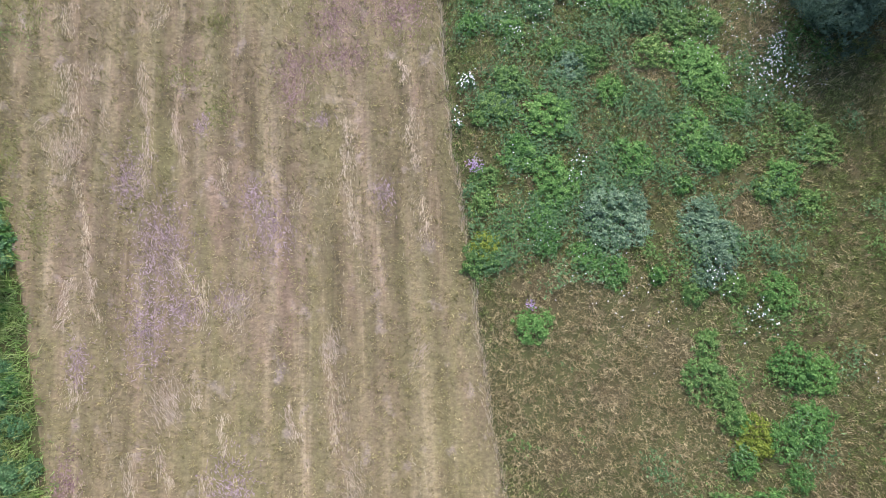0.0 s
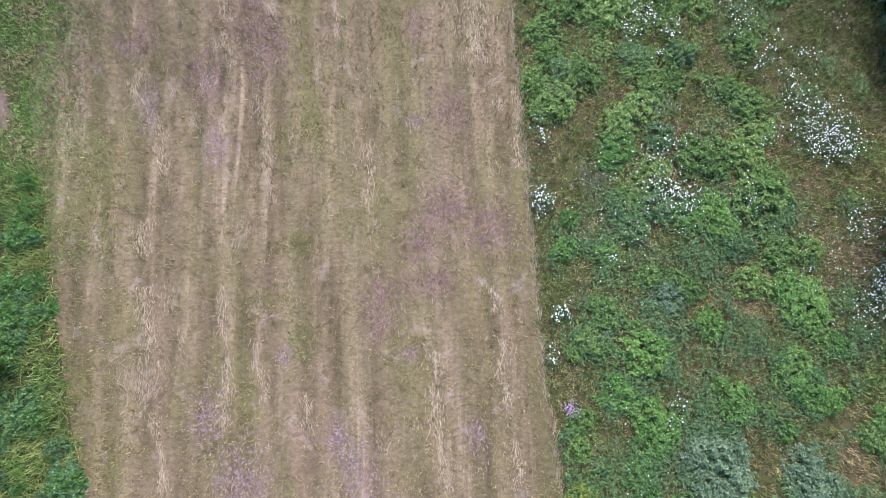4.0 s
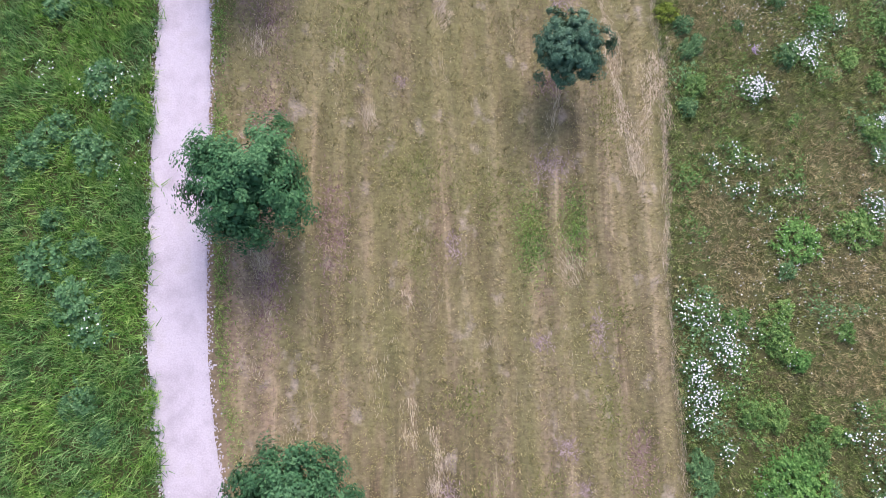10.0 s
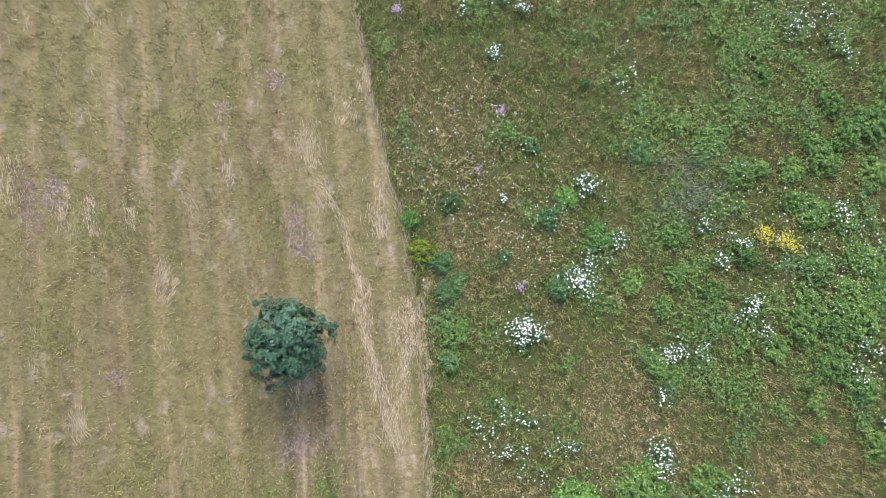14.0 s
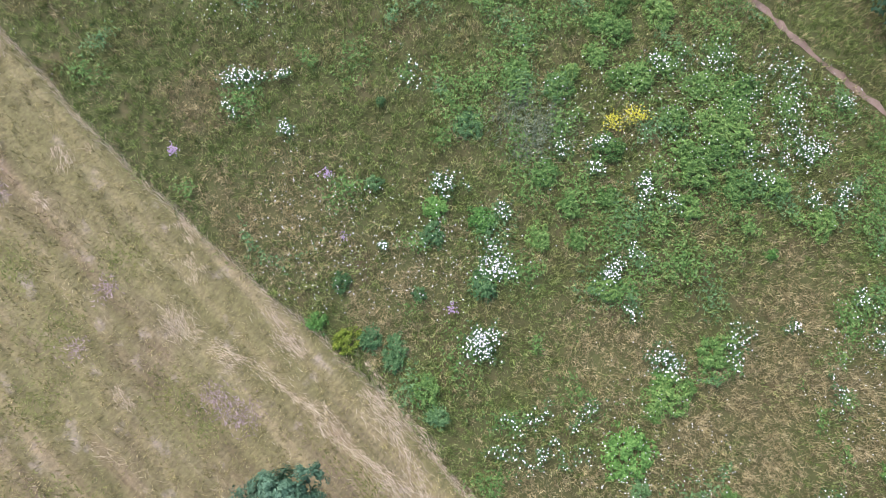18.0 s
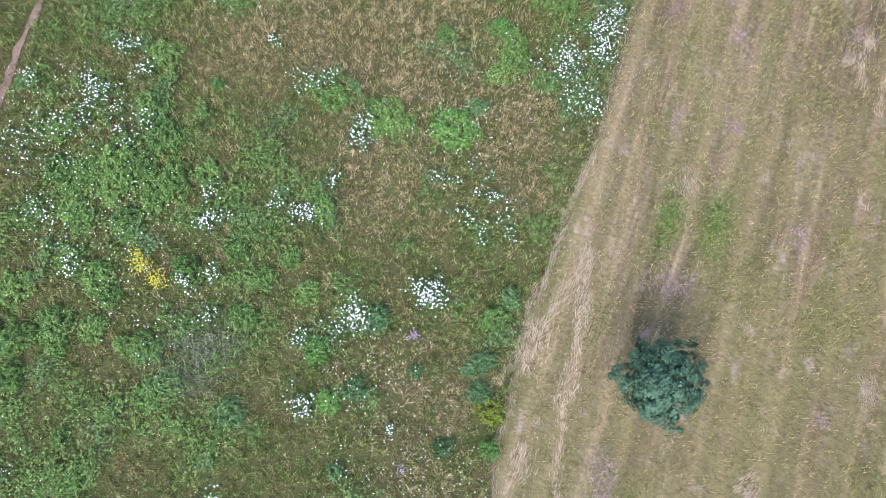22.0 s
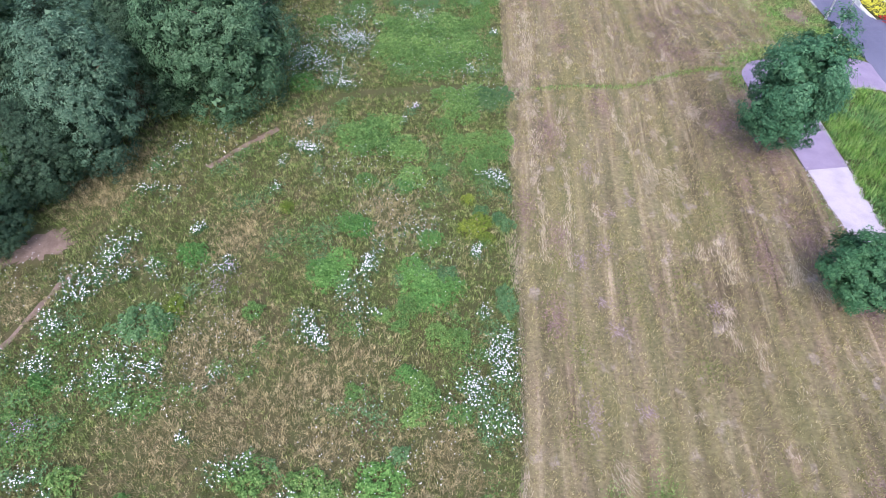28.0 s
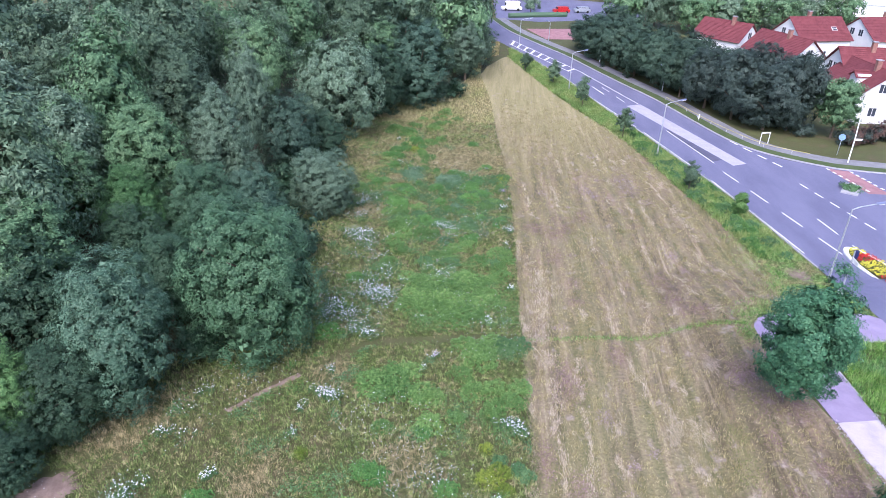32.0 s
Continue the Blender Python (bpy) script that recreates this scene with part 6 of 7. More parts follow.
spots = []
for _ in range(46):
    y = rnd.uniform(-6, 40)
    spots.append((float(at_y(PATH_W, y)) - rnd.choice([1.0, 1.6, 2.6, 3.6]) - rnd.uniform(0, 1.2), y, rnd.uniform(0.4, 0.95)))
weed_bed("nettle_bed", "leaf_nettle", spots, "blue-green nettles in the verge beside the path")
for name, mat, count, label in (("leafy_verge_weeds", "leaf_herb", 45, "bright green leafy weeds on the roadside verge"), ("verge_nettles", "leaf_nettle", 26, "blue-green nettles on the roadside verge"), ("dull_verge_weeds", "leaf_dull", 22, "dull grey-green weeds on the roadside verge")):
    spots = []
    for _ in range(count):
        y = rnd.uniform(-62, -29)
        spots.append((rnd.uniform(float(at_y(ROAD_E, y)) + 0.9, float(west_x(y)) - 0.4), y, rnd.uniform(0.3, 0.75)))
    weed_bed(name, mat, spots, label)
herb_clump("k", "leaf_shrub", -10.9, -18.3, 0.95, "dark green low shrub beside the path bend")
herb_clump("h", "leaf_bright", -13.5, -18.6, 0.6, "leafy weeds round the sign post")
herb_clump("p", "leaf_fresh", -9.9, -38.4, 1.0, "leafy pale bush on the roadside verge")

# ---------------------------------------------------------------- bare ground
for y0, y1, w in ((-9.2, -4.9, 0.17), (2.6, 40, 0.14)):
    piece = [(q.x, q.y) for q in trail_s if y0 <= q.y <= y1]
    tagged(part("trail", ribbon(offset(piece, -w), offset(piece, w), 0.012, 0, 0.1, 9), M["dirt"]), "narrow trodden dirt trail through the meadow", "trail", kind="structure")


def blot(name, x, y, rx, ry, z, mat, label, seed, turn=0.0):
    rr = random.Random(seed)
    pts = []
    for k in range(70):
        a = 6.283 * k / 70
        f = 1 + 0.2 * math.sin(3 * a + seed) + rr.uniform(-0.28, 0.22)
        u, v = math.cos(a) * rx * f, math.sin(a) * ry * f
        pts.append((x + u * math.cos(turn) - v * math.sin(turn), y + u * math.sin(turn) + v * math.cos(turn)))
    tagged(part(name, polygon(pts, z), mat), label, "ground", kind="structure")


blot("bare_earth", 32.7, 1.5, 1.9, 0.8, 0.018, M["dirt"], "bare reddish earth at the edge of the wood", 1, 0.6)
blot("bare_corner", -8.3, -19.9, 1.2, 0.5, 0.018, M["dirt"], "bare trampled patch beside the path bend", 7, 0.1)
blot("trampled_verge", -12.5, -25.6, 0.8, 1.7, 0.018, M["dirt"], "trampled bare ground at the road's edge", 3, 0.1)

# ---------------------------------------------------------------- kerbs, footway and markings
kerb_w = smooth_line([(16, -148, 0), (11.4, -132, 0), (5.5, -118.1, 0), (0.5, -107.6, 0), (-3.6, -96.7, 0), (-7.3, -87, 0), (-10.6, -79, 0), (-14.0, -68, 0), (-16.2, -61.3, 0), (-18.9, -56.7, 0), (-24.4, -52.8, 0), (-30.7, -51.3, 0), (-60, -48, 0)], 1.5)
kl, kr = [(q.x, q.y) for q in kerb_w], offset([(q.x, q.y) for q in kerb_w], -0.18)
tagged(part("kerb", ribbon(kl, kr, 0.13, 0.13), M["kerb"]), "pale concrete kerb along the road", "kerb", kind="structure")
M["asphalt_dark"] = surface("fresh_asphalt", [(0.35, (0.085, 0.085, 0.13)), (0.65, (0.11, 0.11, 0.16))], scale=0.8, fine=40, rough=0.85, relief=0.005)
M["verge_lawn"] = surface("short_lawn", [(0.3, (0.055, 0.085, 0.03)), (0.7, (0.09, 0.12, 0.045))], scale=0.5, fine=12, relief=0.04)
f1, f2, f3 = offset(kl, -0.18), offset(kl, -1.7), offset(kl, -3.7)
tagged(part("grass_strip", ribbon(f1, f2, 0.11, 0.11), M["verge_lawn"]), "short green grass strip beside the kerb", "lawn", kind="structure")
tagged(part("footway", ribbon(f2, f3, 0.12, 0.12), M["footway"]), "grey footway behind the grass strip", "footway", kind="structure")
ke = [(q.x, q.y) for q in smooth_line([(-14.6, -27.5, 0), (-12.3, -39.3, 0), (-9.8, -48.8, 0), (-5.9, -62.6, 0), (-2.6, -73, 0), (1.4, -88.5, 0), (4.9, -98.3, 0), (10.7, -112.8, 0)], 1.5)]
tagged(part("kerb_east", ribbon(offset(ke, -0.16), ke, 0.09, 0.09), M["kerb"]), "low concrete kerb between road and verge", "kerb", kind="structure")


def mark(x, y, x2, y2, w=0.14, z=0.033):
    a, b = Vector((x, y)), Vector((x2, y2))
    s = (b - a).normalized().orthogonal() * (w / 2)
    bm = polygon([tuple(a - s), tuple(b - s), tuple(b + s), tuple(a + s)], z)
    tagged(part("road_marking", bm, M["white"]), "white painted line on the asphalt", "road marking", "road markings")


def along(line, y):
    return (float(at_y(line, y)), y)




def lane(f, y):
    """A point of the road, f of its width from the field's side."""
    return (float(at_y(ROAD_E, y)) * (1 - f) + float(at_y(ROAD_W, y)) * f, y)


def dash(x, y, x2, y2, n, gap_x, gap_y, w=0.14):
    """A row of n dashes from one given dash onwards."""
    for k in range(n):
        mark(x + gap_x * k, y + gap_y * k, x2 + gap_x * k, y2 + gap_y * k, w)


dash(-12.8, -48.9, -13.6, -45.9, 4, -1.35, 5.2)
dash(-18.4, -37.5, -18.95, -34.3, 2, -0.9, 5.3)
dash(-20.1, -46.6, -20.45, -45.3, 5, -0.62, 2.35, 0.18)
dash(-16.6, -60.2, -17.2, -58.8, 4, -0.95, 2.4, 0.22)
mark(-9.5, -63.1, -12.5, -51.7, 0.13)
mark(-1.1, -94.9, -7.9, -75.4, 0.15)
mark(*lane(0.03, -30), *lane(0.03, -46), 0.12)
mark(*lane(0.03, -50), *lane(0.03, -62), 0.12)
mark(*lane(0.03, -64), *lane(0.03, -108), 0.12)
dash(-5.2, -78.9, -6.0, -76.1, 2, 1.5, -5.5)
mark(-3.5, -80, -2.2, -84.5, 0.2)
# hatched median: two lines and the bars between them
top_a, top_b, low_a, low_b = Vector((10.7, -121.1)), Vector((-1.1, -94.9)), Vector((11.2, -116.8)), Vector((0.3, -93.3))
mark(*top_a, *top_b, 0.16)
mark(*low_a, *low_b, 0.16)
for k in range(9):
    u, v = low_a.lerp(low_b, k / 9 + 0.05), top_a.lerp(top_b, k / 9 + 0.05)
    mark(*u, *v, 0.5)
# the pale and dark strips where the asphalt was patched
tagged(part("road_patch", polygon([(-6.0, -74.1), (-8.2, -75.3), (-16.2, -52.0), (-14.5, -51.1)], 0.0285), M["patch"]), "pale grey repaired strip in the asphalt", "road patch", kind="structure")
tagged(part("dark_road_patch", polygon([(-9.5, -63.3), (-11.2, -64.0), (-14.1, -53.0), (-12.5, -52.2)], 0.0245), M["asphalt_dark"]), "darker repaired patch in the asphalt", "road patch", kind="structure")


# ---------------------------------------------------------------- traffic island with a flower bed
def island(x, y, turn, length, width, flowers):
    t = thing("traffic_island", x, y, 0, turn, "oval island with white kerb, yellow and red flower rows", "traffic island")
    pts = [(math.cos(a) * width / 2 * (1 if abs(math.sin(a)) < 0.99 else 1), math.copysign(abs(math.sin(a)) ** 0.8, math.sin(a)) * length / 2) for a in (6.283 * k / 36 for k in range(36))]
    bm = polygon(pts, 0.16)
    out = bmesh.ops.extrude_face_region(bm, geom=bm.faces[:])
    bmesh.ops.translate(bm, vec=(0, 0, -0.15), verts=[v for v in out["geom"] if isinstance(v, bmesh.types.BMVert)])
    bmesh.ops.recalc_face_normals(bm, faces=bm.faces)
    part("kerb_ring", bm, M["sign_white"], t, "white kerb ring")
    part("bed_soil", polygon([(a * 0.8, b * 0.88) for a, b in pts], 0.175), M["soil"], t, "planted soil")
    r = np.random.default_rng(4)
    for k in range(flowers):
        y0, y1 = -length * 0.44 + length * 0.88 * k / flowers, -length * 0.44 + length * 0.88 * (k + 1) / flowers
        n = 240
        q = np.column_stack([r.uniform(-width * 0.42, width * 0.42, n), r.uniform(y0, y1, n)])
        q = q[(q[:, 0] / (width * 0.42)) ** 2 + (q[:, 1] / (length * 0.46)) ** 2 < 1]
        ob = heads("flower_band", q, 0.06, 0.4, M["red_petal"] if k % 3 == 1 else M["yellow_petal"], r, "red bedding flowers" if k % 3 == 1 else "yellow bedding flowers")
        ob.parent = t
        for key in ("kind", "group", "category"):
            del ob[key]
    return t


island(-19.5, -27.0, 12, 9.4, 2.7, 7)
t = thing("refuge_island", -25.0, -45.8, 0, 60, "small kerbed refuge with low shrubs in the side road", "traffic island")
part("kerb_ring", ribbon([(-1.6, -0.8), (1.6, -0.8)], [(-1.6, 0.8), (1.6, 0.8)], 0.15, 0.14), M["kerb"], t)
link_mesh("low_shrubs", crown_mesh("low_shrubs", 91, 1.2, 0.3, 0.3, 40, 30, 0.14, 0.35), M["leaf_dull"], t)["kind"] = "stuff"
tagged(part("red_cycle_crossing", polygon([(-25.0, -52.0), (-27.2, -51.5), (-28.6, -45.0), (-26.4, -44.9)], 0.0205), M["red_paving"]), "red paved cycle crossing over the side road", "paving", kind="structure")
for k in range(7):
    mark(-25.0 - 0.26 * k, -52.0 + 1.0 * k, -25.15 - 0.26 * k, -51.5 + 1.0 * k, 0.25, 0.033)
    mark(-27.3 - 0.22 * k, -51.4 + 0.92 * k, -27.45 - 0.22 * k, -50.9 + 0.92 * k, 0.25, 0.033)


# ---------------------------------------------------------------- lamps, signs, small furniture
def street_lamp(x, y, h, arm, turn):
    t = thing("street_lamp", x, y, 0, turn, "tall grey steel street lamp with an arm over the road", "street lamp", "street lamps")
    bm = bmesh.new()
    tube(bm, [(0, 0, 0), (0, 0, 0.9), (0, 0, 0.95), (0, 0, h)], [0.09, 0.09, 0.065, 0.05], 10)
    part("pole", bm, M["steel"], t)
    bm = bmesh.new()
    tube(bm, [(0, 0, h - 0.05), (arm * 0.3, 0, h + 0.18), (arm, 0, h + 0.42)], [0.045, 0.04, 0.035], 8)
    part("arm", bm, M["steel"], t)
    bm = bmesh.new()
    box(bm, 0, 0, 0, 0.75, 0.26, 0.13, pose(arm + 0.25, 0, h + 0.47, 0, -8, 0), 0.04)
    head = part("lamp_head", bm, M["lamp_glass"], t)
    bm = bmesh.new()
    box(bm, 0, 0, -0.075, 0.5, 0.2, 0.03, pose(arm + 0.25, 0, h + 0.47, 0, -8, 0))
    part("diffuser", bm, M["sign_white"], head)


street_lamp(-6.4, -53.0, 6.1, 1.7, 195)
street_lamp(1.7, -81.6, 5.6, 1.7, 192)
street_lamp(-14.7, -25.6, 6.0, 1.9, 190)
street_lamp(9.2, -112, 5.4, 1.7, 190)
for x, y in ((-12.9, -83.9), (-5.4, -103.0), (3.0, -121.8)):
    street_lamp(x, y, 3.6, 0.4, 20)


def path_lamp(x, y):
    t = thing("path_lamp", x, y, 0, 0, "slim dark path lamp with a round pale blue top", "street lamp", "path lamps")
    bm = bmesh.new()
    tube(bm, [(0, 0, 0), (0, 0, 0.8), (0, 0, 0.85), (0, 0, 4.4)], [0.07, 0.07, 0.05, 0.04], 10)
    part("pole", bm, M["dark_blue"], t)
    bm = bmesh.new()
    tube(bm, [(0, 0, 4.36), (0, 0, 4.42), (0, 0, 4.66), (0, 0, 4.72)], [0.12, 0.2, 0.26, 0.3], 18)
    part("lamp_body", bm, M["steel"], t)
    bm = bmesh.new()
    tube(bm, [(0, 0, 4.72), (0, 0, 4.78), (0, 0, 4.86), (0, 0, 4.9)], [0.4, 0.4, 0.3, 0.08], 20)
    part("lid", bm, M["lamp_glass"], t, "round pale blue-grey lid")


path_lamp(-11.6, 1.7)
path_lamp(-13.0, 27.0)


def post_sign(x, y, h, shape, mat, label, w=0.6, tall=0.6, turn=0.0, post="steel"):
    t = thing("road_sign", x, y, 0, turn, label, "sign")
    bm = bmesh.new()
    tube(bm, [(0, 0, 0), (0, 0, h * 0.5), (0, 0, h)], [0.04, 0.038, 0.036], 8)
    part("post", bm, M[post], t)
    bm = bmesh.new()
    if shape == "round":
        bmesh.ops.create_cone(bm, cap_ends=True, segments=24, radius1=w / 2, radius2=w / 2, depth=0.02, matrix=pose(0, 0.06, h - w / 2, 90, 0, 0))
    else:
        box(bm, 0, 0.06, h - tall / 2, w, 0.03, tall, None, 0.012)
    part("plate", bm, M[mat], t)
    return t


post_sign(-28.2, -57.1, 2.6, "round", "sign_blue", "round blue traffic sign on a steel post", 0.75, 0.75, -25)
post_sign(-14.7, -68.3, 1.0, "box", "sign_white", "low white marker post beside the road", 0.16, 0.7)
t = thing("pole", -28.2, -54.2, 0, 0, "tall slanting white pole with a small street name plate", "pole")
bm = bmesh.new()
tube(bm, [(0, 0, 0), (0.05, 0, 3), (0.25, 0, 6.2)], [0.08, 0.07, 0.05], 10)
part("shaft", bm, M["sign_white"], t)
bm = bmesh.new()
box(bm, -0.3, 0.05, 2.9, 0.9, 0.03, 0.22, None, 0.008)
part("name_plate", bm, M["sign_white"], t)
t = thing("rail_frame", -20.5, -59.6, 0, 20, "white metal goal-like rail frame on the grass strip", "railing")
for x0 in (-0.6, 0.6):
    bm = bmesh.new()
    tube(bm, [(x0, 0, 0), (x0, 0, 0.7), (x0, 0, 1.5)], [0.05, 0.05, 0.05], 8)
    part("post", bm, M["sign_white"], t)
bm = bmesh.new()
box(bm, 0, 0, 1.5, 1.3, 0.08, 0.16, None, 0.02)
part("top_rail", bm, M["sign_white"], t)

# low yellow guard rail in the grass strip
M["yellow_paint"] = plain("yellow_paint", (0.45, 0.42, 0.12), 0.5)
t = thing("guard_rail", 0, 0, 0, 0, "low thin yellow guard rail in the grass strip", "railing")
line = [q for q in smooth_line([(-12.4, -78.5, 0), (-15.4, -68.4, 0), (-18.9, -60.1, 0), (-21.2, -57.4, 0), (-24.4, -55.6, 0)], 1.5)]
bm = bmesh.new()
tube(bm, [(q.x, q.y, 0.5) for q in line], [0.03] * len(line), 6)
part("rail", bm, M["yellow_paint"], t)
for q in line[::2]:
    bm = bmesh.new()
    tube(bm, [(q.x, q.y, 0), (q.x, q.y, 0.3), (q.x, q.y, 0.5)], [0.03, 0.03, 0.03], 6)
    part("post", bm, M["steel"], t)

# sign post and litter bin at the path bend
t = thing("signal_post", -12.9, -19.0, 0, 87, "tall grey steel post with white plates and a dark signal head", "sign")
bm = bmesh.new()
tube(bm, [(0, 0, 0), (0, 0, 1.5), (0, 0, 4.4)], [0.06, 0.055, 0.05], 10)
part("post", bm, M["steel"], t)
for s in (-1, 1):
    bm = bmesh.new()
    box(bm, 0.25 * s, 0, 1.15, 0.36, 0.03, 0.8, None, 0.01)
    part("plate", bm, M["sign_white"], t)
bm = bmesh.new()
box(bm, 0.5, 0, 3.85, 0.95, 0.04, 0.26, None, 0.012)
part("arrow_plate", bm, M["sign_white"], t, "long white plate near the top")
bm = bmesh.new()
box(bm, -0.05, 0.16, 4.15, 0.26, 0.24, 0.6, None, 0.04)
part("signal_head", bm, M["dark_blue"], t, "dark signal head")
t = thing("litter_bin", -12.0, -18.3, 0, 5, "dark blue litter bin on a post beside the path", "bin")
bm = bmesh.new()
tube(bm, [(0, 0, 0), (0, 0, 0.5), (0, 0, 1.1)], [0.035, 0.035, 0.035], 8)
part("post", bm, M["steel"], t)
bm = bmesh.new()
box(bm, -0.3, 0, 0.72, 0.62, 0.3, 0.62, None, 0.05)
part("bucket", bm, M["dark_blue"], t)
bm = bmesh.new()
box(bm, -0.3, 0, 1.06, 0.74, 0.36, 0.05, pose(0, 0, 0, 0, 4, 0), 0.02)
part("lid", bm, M["dark_blue"], t)
bm = bmesh.new()
box(bm, -0.3, 0, 1.095, 0.22, 0.12, 0.015)
part("sticker", bm, M["sign_white"], t, "small white sticker on the lid")


# ---------------------------------------------------------------- houses
def house(x, y, turn, length, width, eave, ridge, label, windows=2, dormer=False, chimney=0.3):
    """A gabled house: ridge along its own y, gables at both ends."""
    t = thing("house", x, y, 0, turn, label, "house", "houses beyond the road")
    hw, hl = width / 2, length / 2
    bm = bmesh.new()
    prof = [(-hw, 0), (hw, 0), (hw, eave), (0, ridge - 0.15), (-hw, eave)]
    a = [bm.verts.new((u, -hl, v)) for u, v in prof]
    b = [bm.verts.new((u, hl, v)) for u, v in prof]
    bm.faces.new(a)
    bm.faces.new(b[::-1])
    for k in range(5):
        bm.faces.new((a[k], b[k], b[(k + 1) % 5], a[(k + 1) % 5]))
    bmesh.ops.recalc_face_normals(bm, faces=bm.faces)
    part("wall", bm, M["plaster"], t)
    slope = math.atan2(ridge - eave, hw)
    run = math.hypot(ridge - eave, hw) + 0.5
    courses = 16
    for s in (-1, 1):
        prof = [(0, 0)]
        for k in range(courses):
            prof += [(k * run / courses, 0.05), ((k + 1) * run / courses, 0.09)]
        prof.append((run, 0))
        bm = bmesh.new()
        ends = [[bm.verts.new((s * (d * math.cos(slope) + v * math.sin(slope)), e * (hl + 0.35), ridge - d * math.sin(slope) + v * math.cos(slope))) for d, v in prof] for e in (-1, 1)]
        bm.faces.new(ends[0])
        bm.faces.new(ends[1][::-1])
        for k in range(len(prof)):
            k2 = (k + 1) % len(prof)
            bm.faces.new((ends[0][k], ends[1][k], ends[1][k2], ends[0][k2]))
        bmesh.ops.recalc_face_normals(bm, faces=bm.faces)
        part("roof", bm, M["tile_red"], t)
    bm = bmesh.new()
    tube(bm, [(0, -hl - 0.36, ridge + 0.02), (0, 0, ridge + 0.02), (0, hl + 0.36, ridge + 0.02)], [0.12, 0.12, 0.12], 8)
    part("ridge_tiles", bm, M["tile_red"], t)
    bm = bmesh.new()
    cy = chimney * length
    box(bm, 0.5, cy, ridge + 0.1, 0.6, 0.6, 1.7)
    ch = part("chimney", bm, M["brick"], t)
    bm = bmesh.new()
    box(bm, 0.5, cy, ridge + 1.0, 0.75, 0.75, 0.12, None, 0.02)
    part("chimney_cap", bm, M["kerb"], ch)

    def window(m, w, h):
        bm = bmesh.new()
        for cx, cz, sx, sz in ((0, h / 2, w + 0.14, 0.07), (0, -h / 2, w + 0.14, 0.07), (w / 2, 0, 0.07, h), (-w / 2, 0, 0.07, h), (0, 0, 0.05, h)):
            box(bm, cx, 0, cz, sx, 0.08, sz, m)
        f = part("window_frame", bm, M["wood_frame"], t)
        bm = bmesh.new()
        box(bm, 0, 0, 0, w, 0.03, h, m)
        part("pane", bm, M["glass"], f)

    for k in range(windows):
        u = (k - (windows - 1) / 2) * width / (windows + 0.6)
        for z in (1.6, eave + 0.7):
            for e in (-1, 1):
                if z < ridge - 1.5:
                    window(pose(u * (1 if z < eave else 0.6), e * (hl + 0.03), z, 0, 0, 0), 1.1, 1.2)
    for k in range(3):
        for e in (-1, 1):
            window(pose(e * (hw + 0.03), (k - 1) * length / 3.4, 1.7, 0, 0, 90), 1.1, 1.2)
    for s, d0, v in (((-1, 0.5, -0.25), (1, 0.5, -0.25)) if windows == 2 and not dormer else ()):
        d = d0 * run
        m = pose(s * (d * math.cos(slope) + 0.06 * math.sin(slope)), v * length, ridge - d * math.sin(slope) + 0.1, 0, math.degrees(slope) * s, 0) @ pose(0, 0, 0, 90, 0, 0)
        window(m, 0.8, 1.0)
    if dormer:
        bm = bmesh.new()
        box(bm, hw * 0.62, 0.18 * length, (eave + ridge) / 2 - 0.1, 1.8, 1.9, 1.3)
        dm = part("dormer", bm, M["plaster"], t)
        bm = bmesh.new()
        for s in (-1, 1):
            box(bm, hw * 0.66, 0.18 * length + s * 0.62, (eave + ridge) / 2 + 0.85, 2.1, 1.5, 0.1, None)
            vs = bm.verts[-8:]
            bmesh.ops.rotate(bm, cent=(0, 0.18 * length, (eave + ridge) / 2 + 1.0), matrix=Matrix.Rotation(radians(-32 * s), 3, "X"), verts=vs)
        part("dormer_roof", bm, M["tile_red"], dm)


LAB = "white plastered house with a steep red tiled roof"
house(-45.0, -84.2, 92, 15, 9, 4.4, 7.9, "white house with a broad red tiled roof and a dormer", 3, False, -0.2)
house(-39.3, -77.2, 4, 11, 7.4, 4.1, 6.9, "white gabled house wing with a red tiled roof", 2, True, 0.2)
house(-35.3, -98.9, 25, 11, 7, 4.2, 7.0, LAB, 1, False, 0.1)
house(-29.2, -111.7, 42, 9.5, 6.5, 4.3, 7.0, LAB, 1, False, 0.15)
house(-46.4, -116.2, -74, 10.5, 9, 4.4, 7.7, "white house with a tall gable and red tiled roof", 2, False, 0.1)
house(-61.0, -119.6, -74, 11.5, 10, 4.4, 7.7, "pale grey gabled house with a red tiled roof", 2, False, 0.0)
t = thing("long_hall", -92, -188, 0, -14, "long low white hall far beyond the houses", "building")
bm = bmesh.new()
box(bm, 0, 0, 3, 60, 22, 6)
part("wall", bm, M["plaster"], t)
bm = bmesh.new()
box(bm, 0, 0, 6.15, 61, 23, 0.3, None, 0.05)
part("roof", bm, M["kerb"], t)
bm = bmesh.new()
box(bm, 0, 11.05, 3.2, 60, 0.1, 0.25)
part("cladding_rail", bm, M["steel"], t)

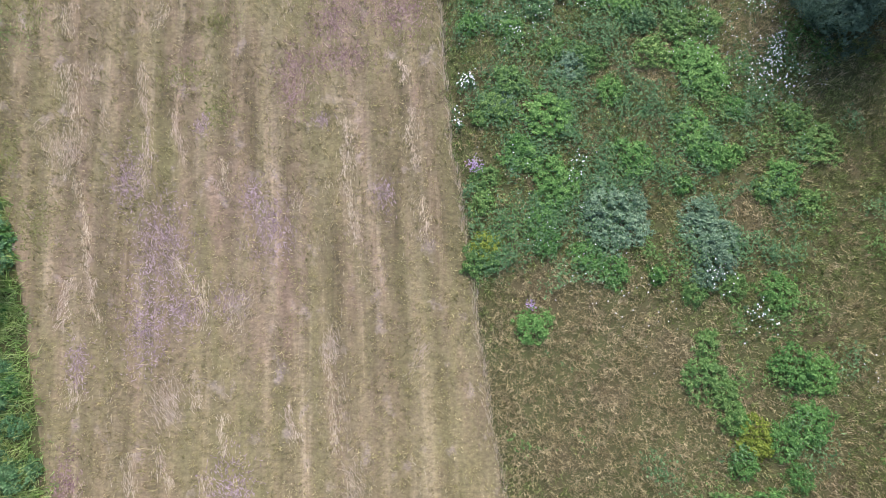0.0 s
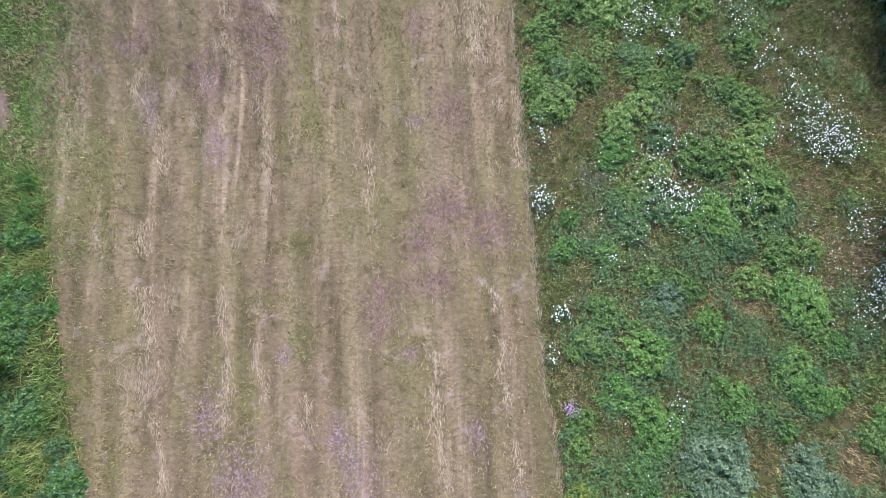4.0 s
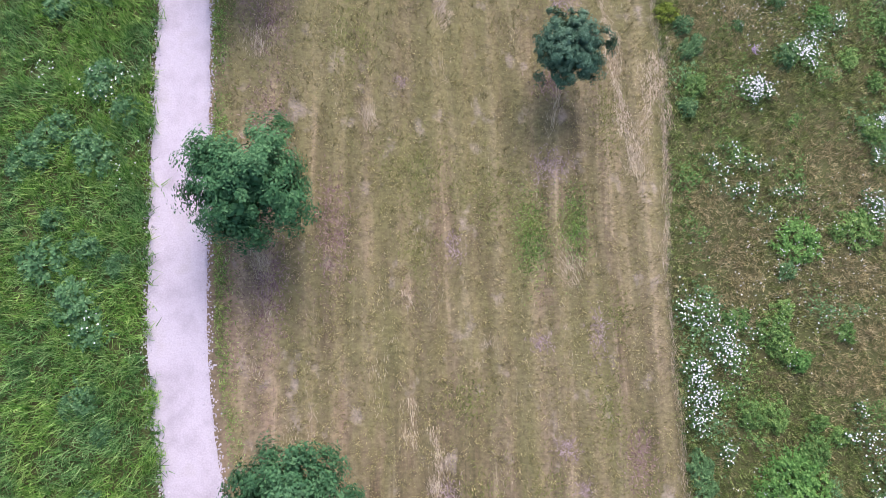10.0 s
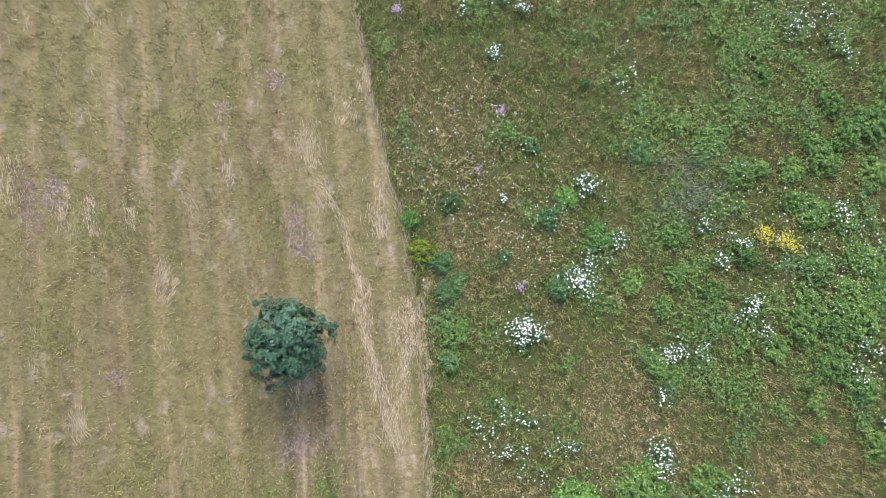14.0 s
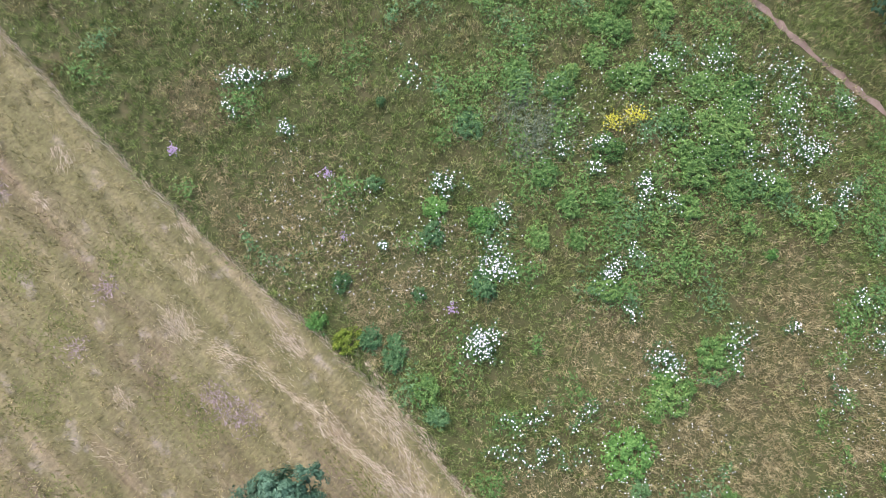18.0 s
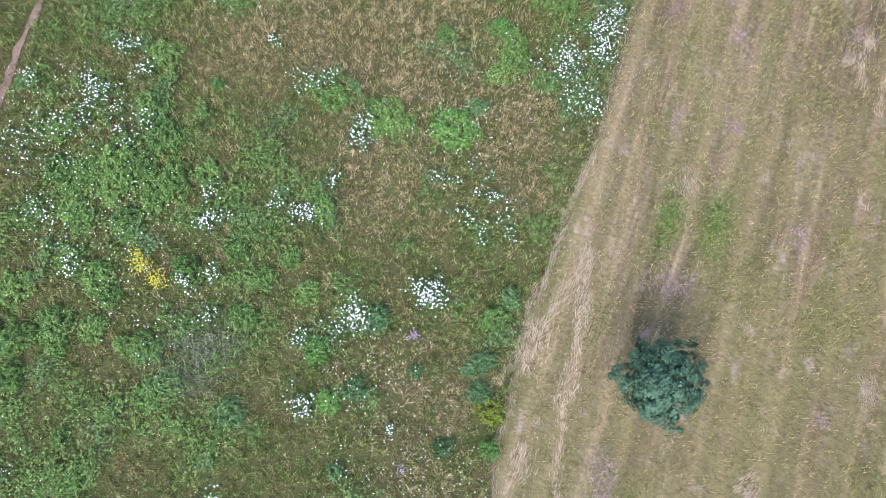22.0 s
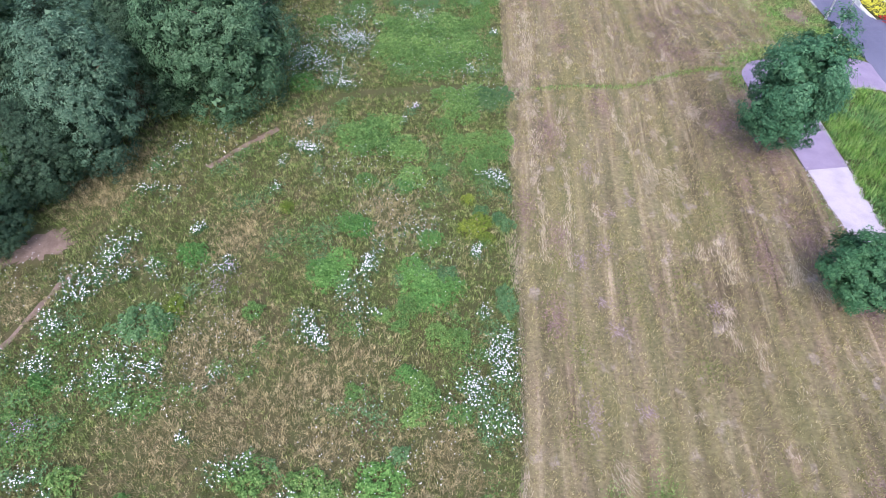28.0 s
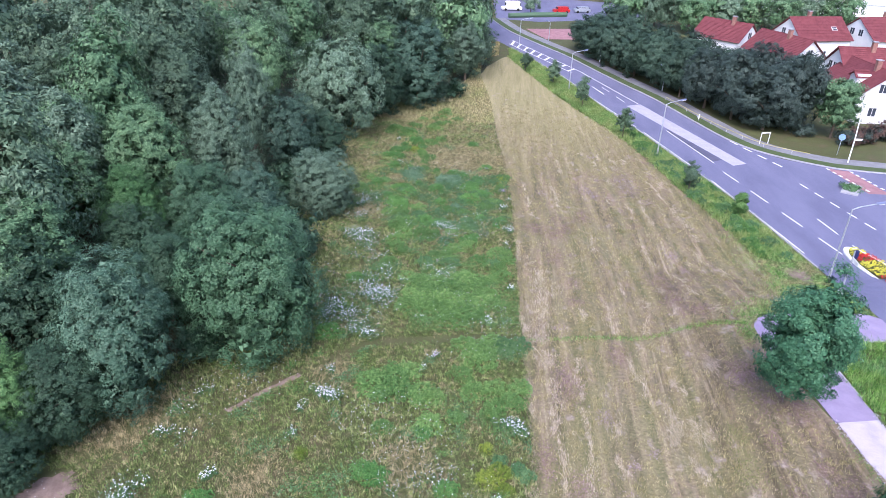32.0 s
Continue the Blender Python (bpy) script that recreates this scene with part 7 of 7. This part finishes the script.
# dark trees between the footway and the houses
protos_maple = {}
for i, (x, y) in enumerate([(-6.6, -105), (-9.0, -99.3), (-11.5, -93.2), (-14.0, -87), (-16.4, -81.2), (-18.7, -75.4), (-21.0, -70.2), (-23.9, -66.0), (-27.0, -66.3), (-12.5, -107), (-16.5, -97), (-19.5, -88.5), (-22.5, -80.5), (-25.0, -73), (-28.5, -70.5), (-6.0, -112), (-10.5, -116)]):
    x += 1.5
    mat = "leaf_maple" if y > -78 else "leaf_row"
    grow = 0.95 + 0.05 * (i % 4)
    m = pose(x, y, 0, 0, 0, 47 * i) @ Matrix.Diagonal((grow, grow, (1.1 if y > -78 else 0.95) + 0.05 * ((i * 3) % 5), 1))
    if mat not in protos_maple:
        words = "dark slate-green maple in the row beside the road" if mat == "leaf_maple" else "dark green maple in the row beside the road"
        protos_maple[mat] = (tree(150, 0, 0, 4.4, 3.9, 4.1, M[mat], words, 420, 40, 0.28, 0.48, 0.16, 4, 0.2, 0.5, "maples beside the road", lobes=30), m)
    else:
        copy_thing(protos_maple[mat][0], m)
for one, m in protos_maple.values():
    one.matrix_basis = m
tree(151, -30.2, -64.0, 2.8, 3.6, 4.6, M["leaf_green"], "green broad-leaved tree beside the dark maples", 260, 40, 0.3, 0.5, 0.14, 4, lobes=18)
# shrubs before the end house and under the maples
M["leaf_red"] = leaf_mat("red_brown_leaves", (0.06, 0.035, 0.03), (0.12, 0.07, 0.06), (0.22, 0.15, 0.12))
rnd = random.Random(31)
for i in range(9):
    ob = link_mesh("shrub", crown_mesh("shrub", 300 + i, 1.3, 1.1, 1.0, 60, 24, 0.2, 0.4, 0.1, 0.5, 8), M["leaf_red"] if i % 3 else M["leaf_maple"])
    ob.matrix_basis = pose(-30.6 - 0.85 * i + rnd.uniform(-0.3, 0.3), -61.0 - 0.5 * i + rnd.uniform(-0.6, 0.6), 0, 0, 0, 40 * i)
    tagged(ob, "reddish brown garden shrub before the white house" if i % 3 else "dark green garden shrub before the white house", "shrub", "garden shrubs")
# low dark shrubs added to darken the shaded ground under the maples
for i in range(14):
    ob = link_mesh("shrub", crown_mesh("shrub", 320 + i, 1.6, 0.9, 0.8, 60, 22, 0.24, 0.45, 0.1, 0.5, 8), M["leaf_maple"])
    ob.matrix_basis = pose(-9.0 - 1.35 * i + rnd.uniform(-0.4, 0.4), -100 + 2.75 * i, 0, 0, 0, 55 * i)
    tagged(ob, "low dark shrub added to stand in for shade under the maples", "shrub", "shrubs under the maples")
# far trees beyond the houses and round the car park
rnd = random.Random(8)
for i in range(18):
    wood_tree(rnd.choice([2, 2, 3, 1]), -14 - i * 3.0, -142 - 0.28 * i + rnd.uniform(-5, 5), rnd.uniform(0.8, 1.05), rnd.uniform(0, 360), rnd.uniform(0.8, 1.05))
for i in range(16):
    x = 24 - i * 3.6 + rnd.uniform(-1.5, 1.5)
    wood_tree(rnd.choice([2, 2, 3, 1]), x, -196 + 10 * math.sin(i * 0.6) + (36 if x < -28 else 0) + rnd.uniform(-6, 6) + (0 if x > -60 else -25), rnd.uniform(0.8, 1.15), rnd.uniform(0, 360), rnd.uniform(0.8, 1.1))
wood_tree(1, 6.0, -158, 0.6, 40, 1.0)
for i, (x, y) in enumerate([(17.5, -111), (22, -121), (26, -131), (25, -108), (30, -124)]):
    wood_tree([2, 1, 3, 2, 3][i], x + 2, y, 0.8, 60 * i, 1.0)

# car park and red court beyond
tagged(part("car_park", polygon([(14.5, -148), (17, -194), (-30, -184), (-22, -158), (4, -146)], 0.016), M["asphalt"]), "grey asphalt car park at the far end of the road", "car park", kind="structure")
tagged(part("red_court", polygon([(7.4, -135.5), (-6.0, -138.7), (-6.0, -125.4), (3.4, -123.6)], 0.016), M["red_paving"]), "red surfaced court beyond the road", "court", kind="structure")


def van(x, y, turn, mat, label, l=4.6, w=1.8, h=1.9, name="van"):
    t = thing(name, x, y, 0, turn, label, "vehicle")
    bm = bmesh.new()
    box(bm, 0, 0, 0.62, l, w, 0.75, None, 0.12)
    part("body", bm, M[mat], t)
    bm = bmesh.new()
    box(bm, -0.25, 0, (h + 0.95) / 2, l * 0.72, w * 0.9, h - 0.95, None, 0.14)
    part("cabin", bm, M[mat], t)
    bm = bmesh.new()
    box(bm, -0.25, 0, (h + 1.0) / 2, l * 0.74, w * 0.8, (h - 0.95) * 0.55)
    part("windows", bm, M["glass"], t)
    for sx in (-1, 1):
        for sy in (-1, 1):
            bm = bmesh.new()
            bmesh.ops.create_cone(bm, cap_ends=True, segments=16, radius1=0.32, radius2=0.32, depth=0.2, matrix=pose(sx * l * 0.31, sy * w * 0.47, 0.32, 90, 0, 0))
            part("wheel", bm, M["tyre"], t)


M["tyre"] = plain("tyre_rubber", (0.03, 0.03, 0.03), 0.9)
M["red_paint"] = plain("red_paint", (0.5, 0.03, 0.03), 0.3)
van(10.9, -163, 10, "sign_white", "white parked van in the car park", 5.4, 2.0, 2.3)
van(-2.0, -162, 15, "red_paint", "red parked car in the car park", 4.2, 1.8, 1.6, "car")
van(-7.5, -164, 12, "steel", "silver parked car in the car park", 4.3, 1.8, 1.5, "car")
bm = bmesh.new()
tube(bm, [(11.5, -150.5, 0.5), (5, -153, 0.55), (-3, -156, 0.5)], [0.6, 0.65, 0.6], 8)
tagged(part("low_hedge", bm, M["leaf_dark"]), "low dark clipped hedge before the car park", "hedge")

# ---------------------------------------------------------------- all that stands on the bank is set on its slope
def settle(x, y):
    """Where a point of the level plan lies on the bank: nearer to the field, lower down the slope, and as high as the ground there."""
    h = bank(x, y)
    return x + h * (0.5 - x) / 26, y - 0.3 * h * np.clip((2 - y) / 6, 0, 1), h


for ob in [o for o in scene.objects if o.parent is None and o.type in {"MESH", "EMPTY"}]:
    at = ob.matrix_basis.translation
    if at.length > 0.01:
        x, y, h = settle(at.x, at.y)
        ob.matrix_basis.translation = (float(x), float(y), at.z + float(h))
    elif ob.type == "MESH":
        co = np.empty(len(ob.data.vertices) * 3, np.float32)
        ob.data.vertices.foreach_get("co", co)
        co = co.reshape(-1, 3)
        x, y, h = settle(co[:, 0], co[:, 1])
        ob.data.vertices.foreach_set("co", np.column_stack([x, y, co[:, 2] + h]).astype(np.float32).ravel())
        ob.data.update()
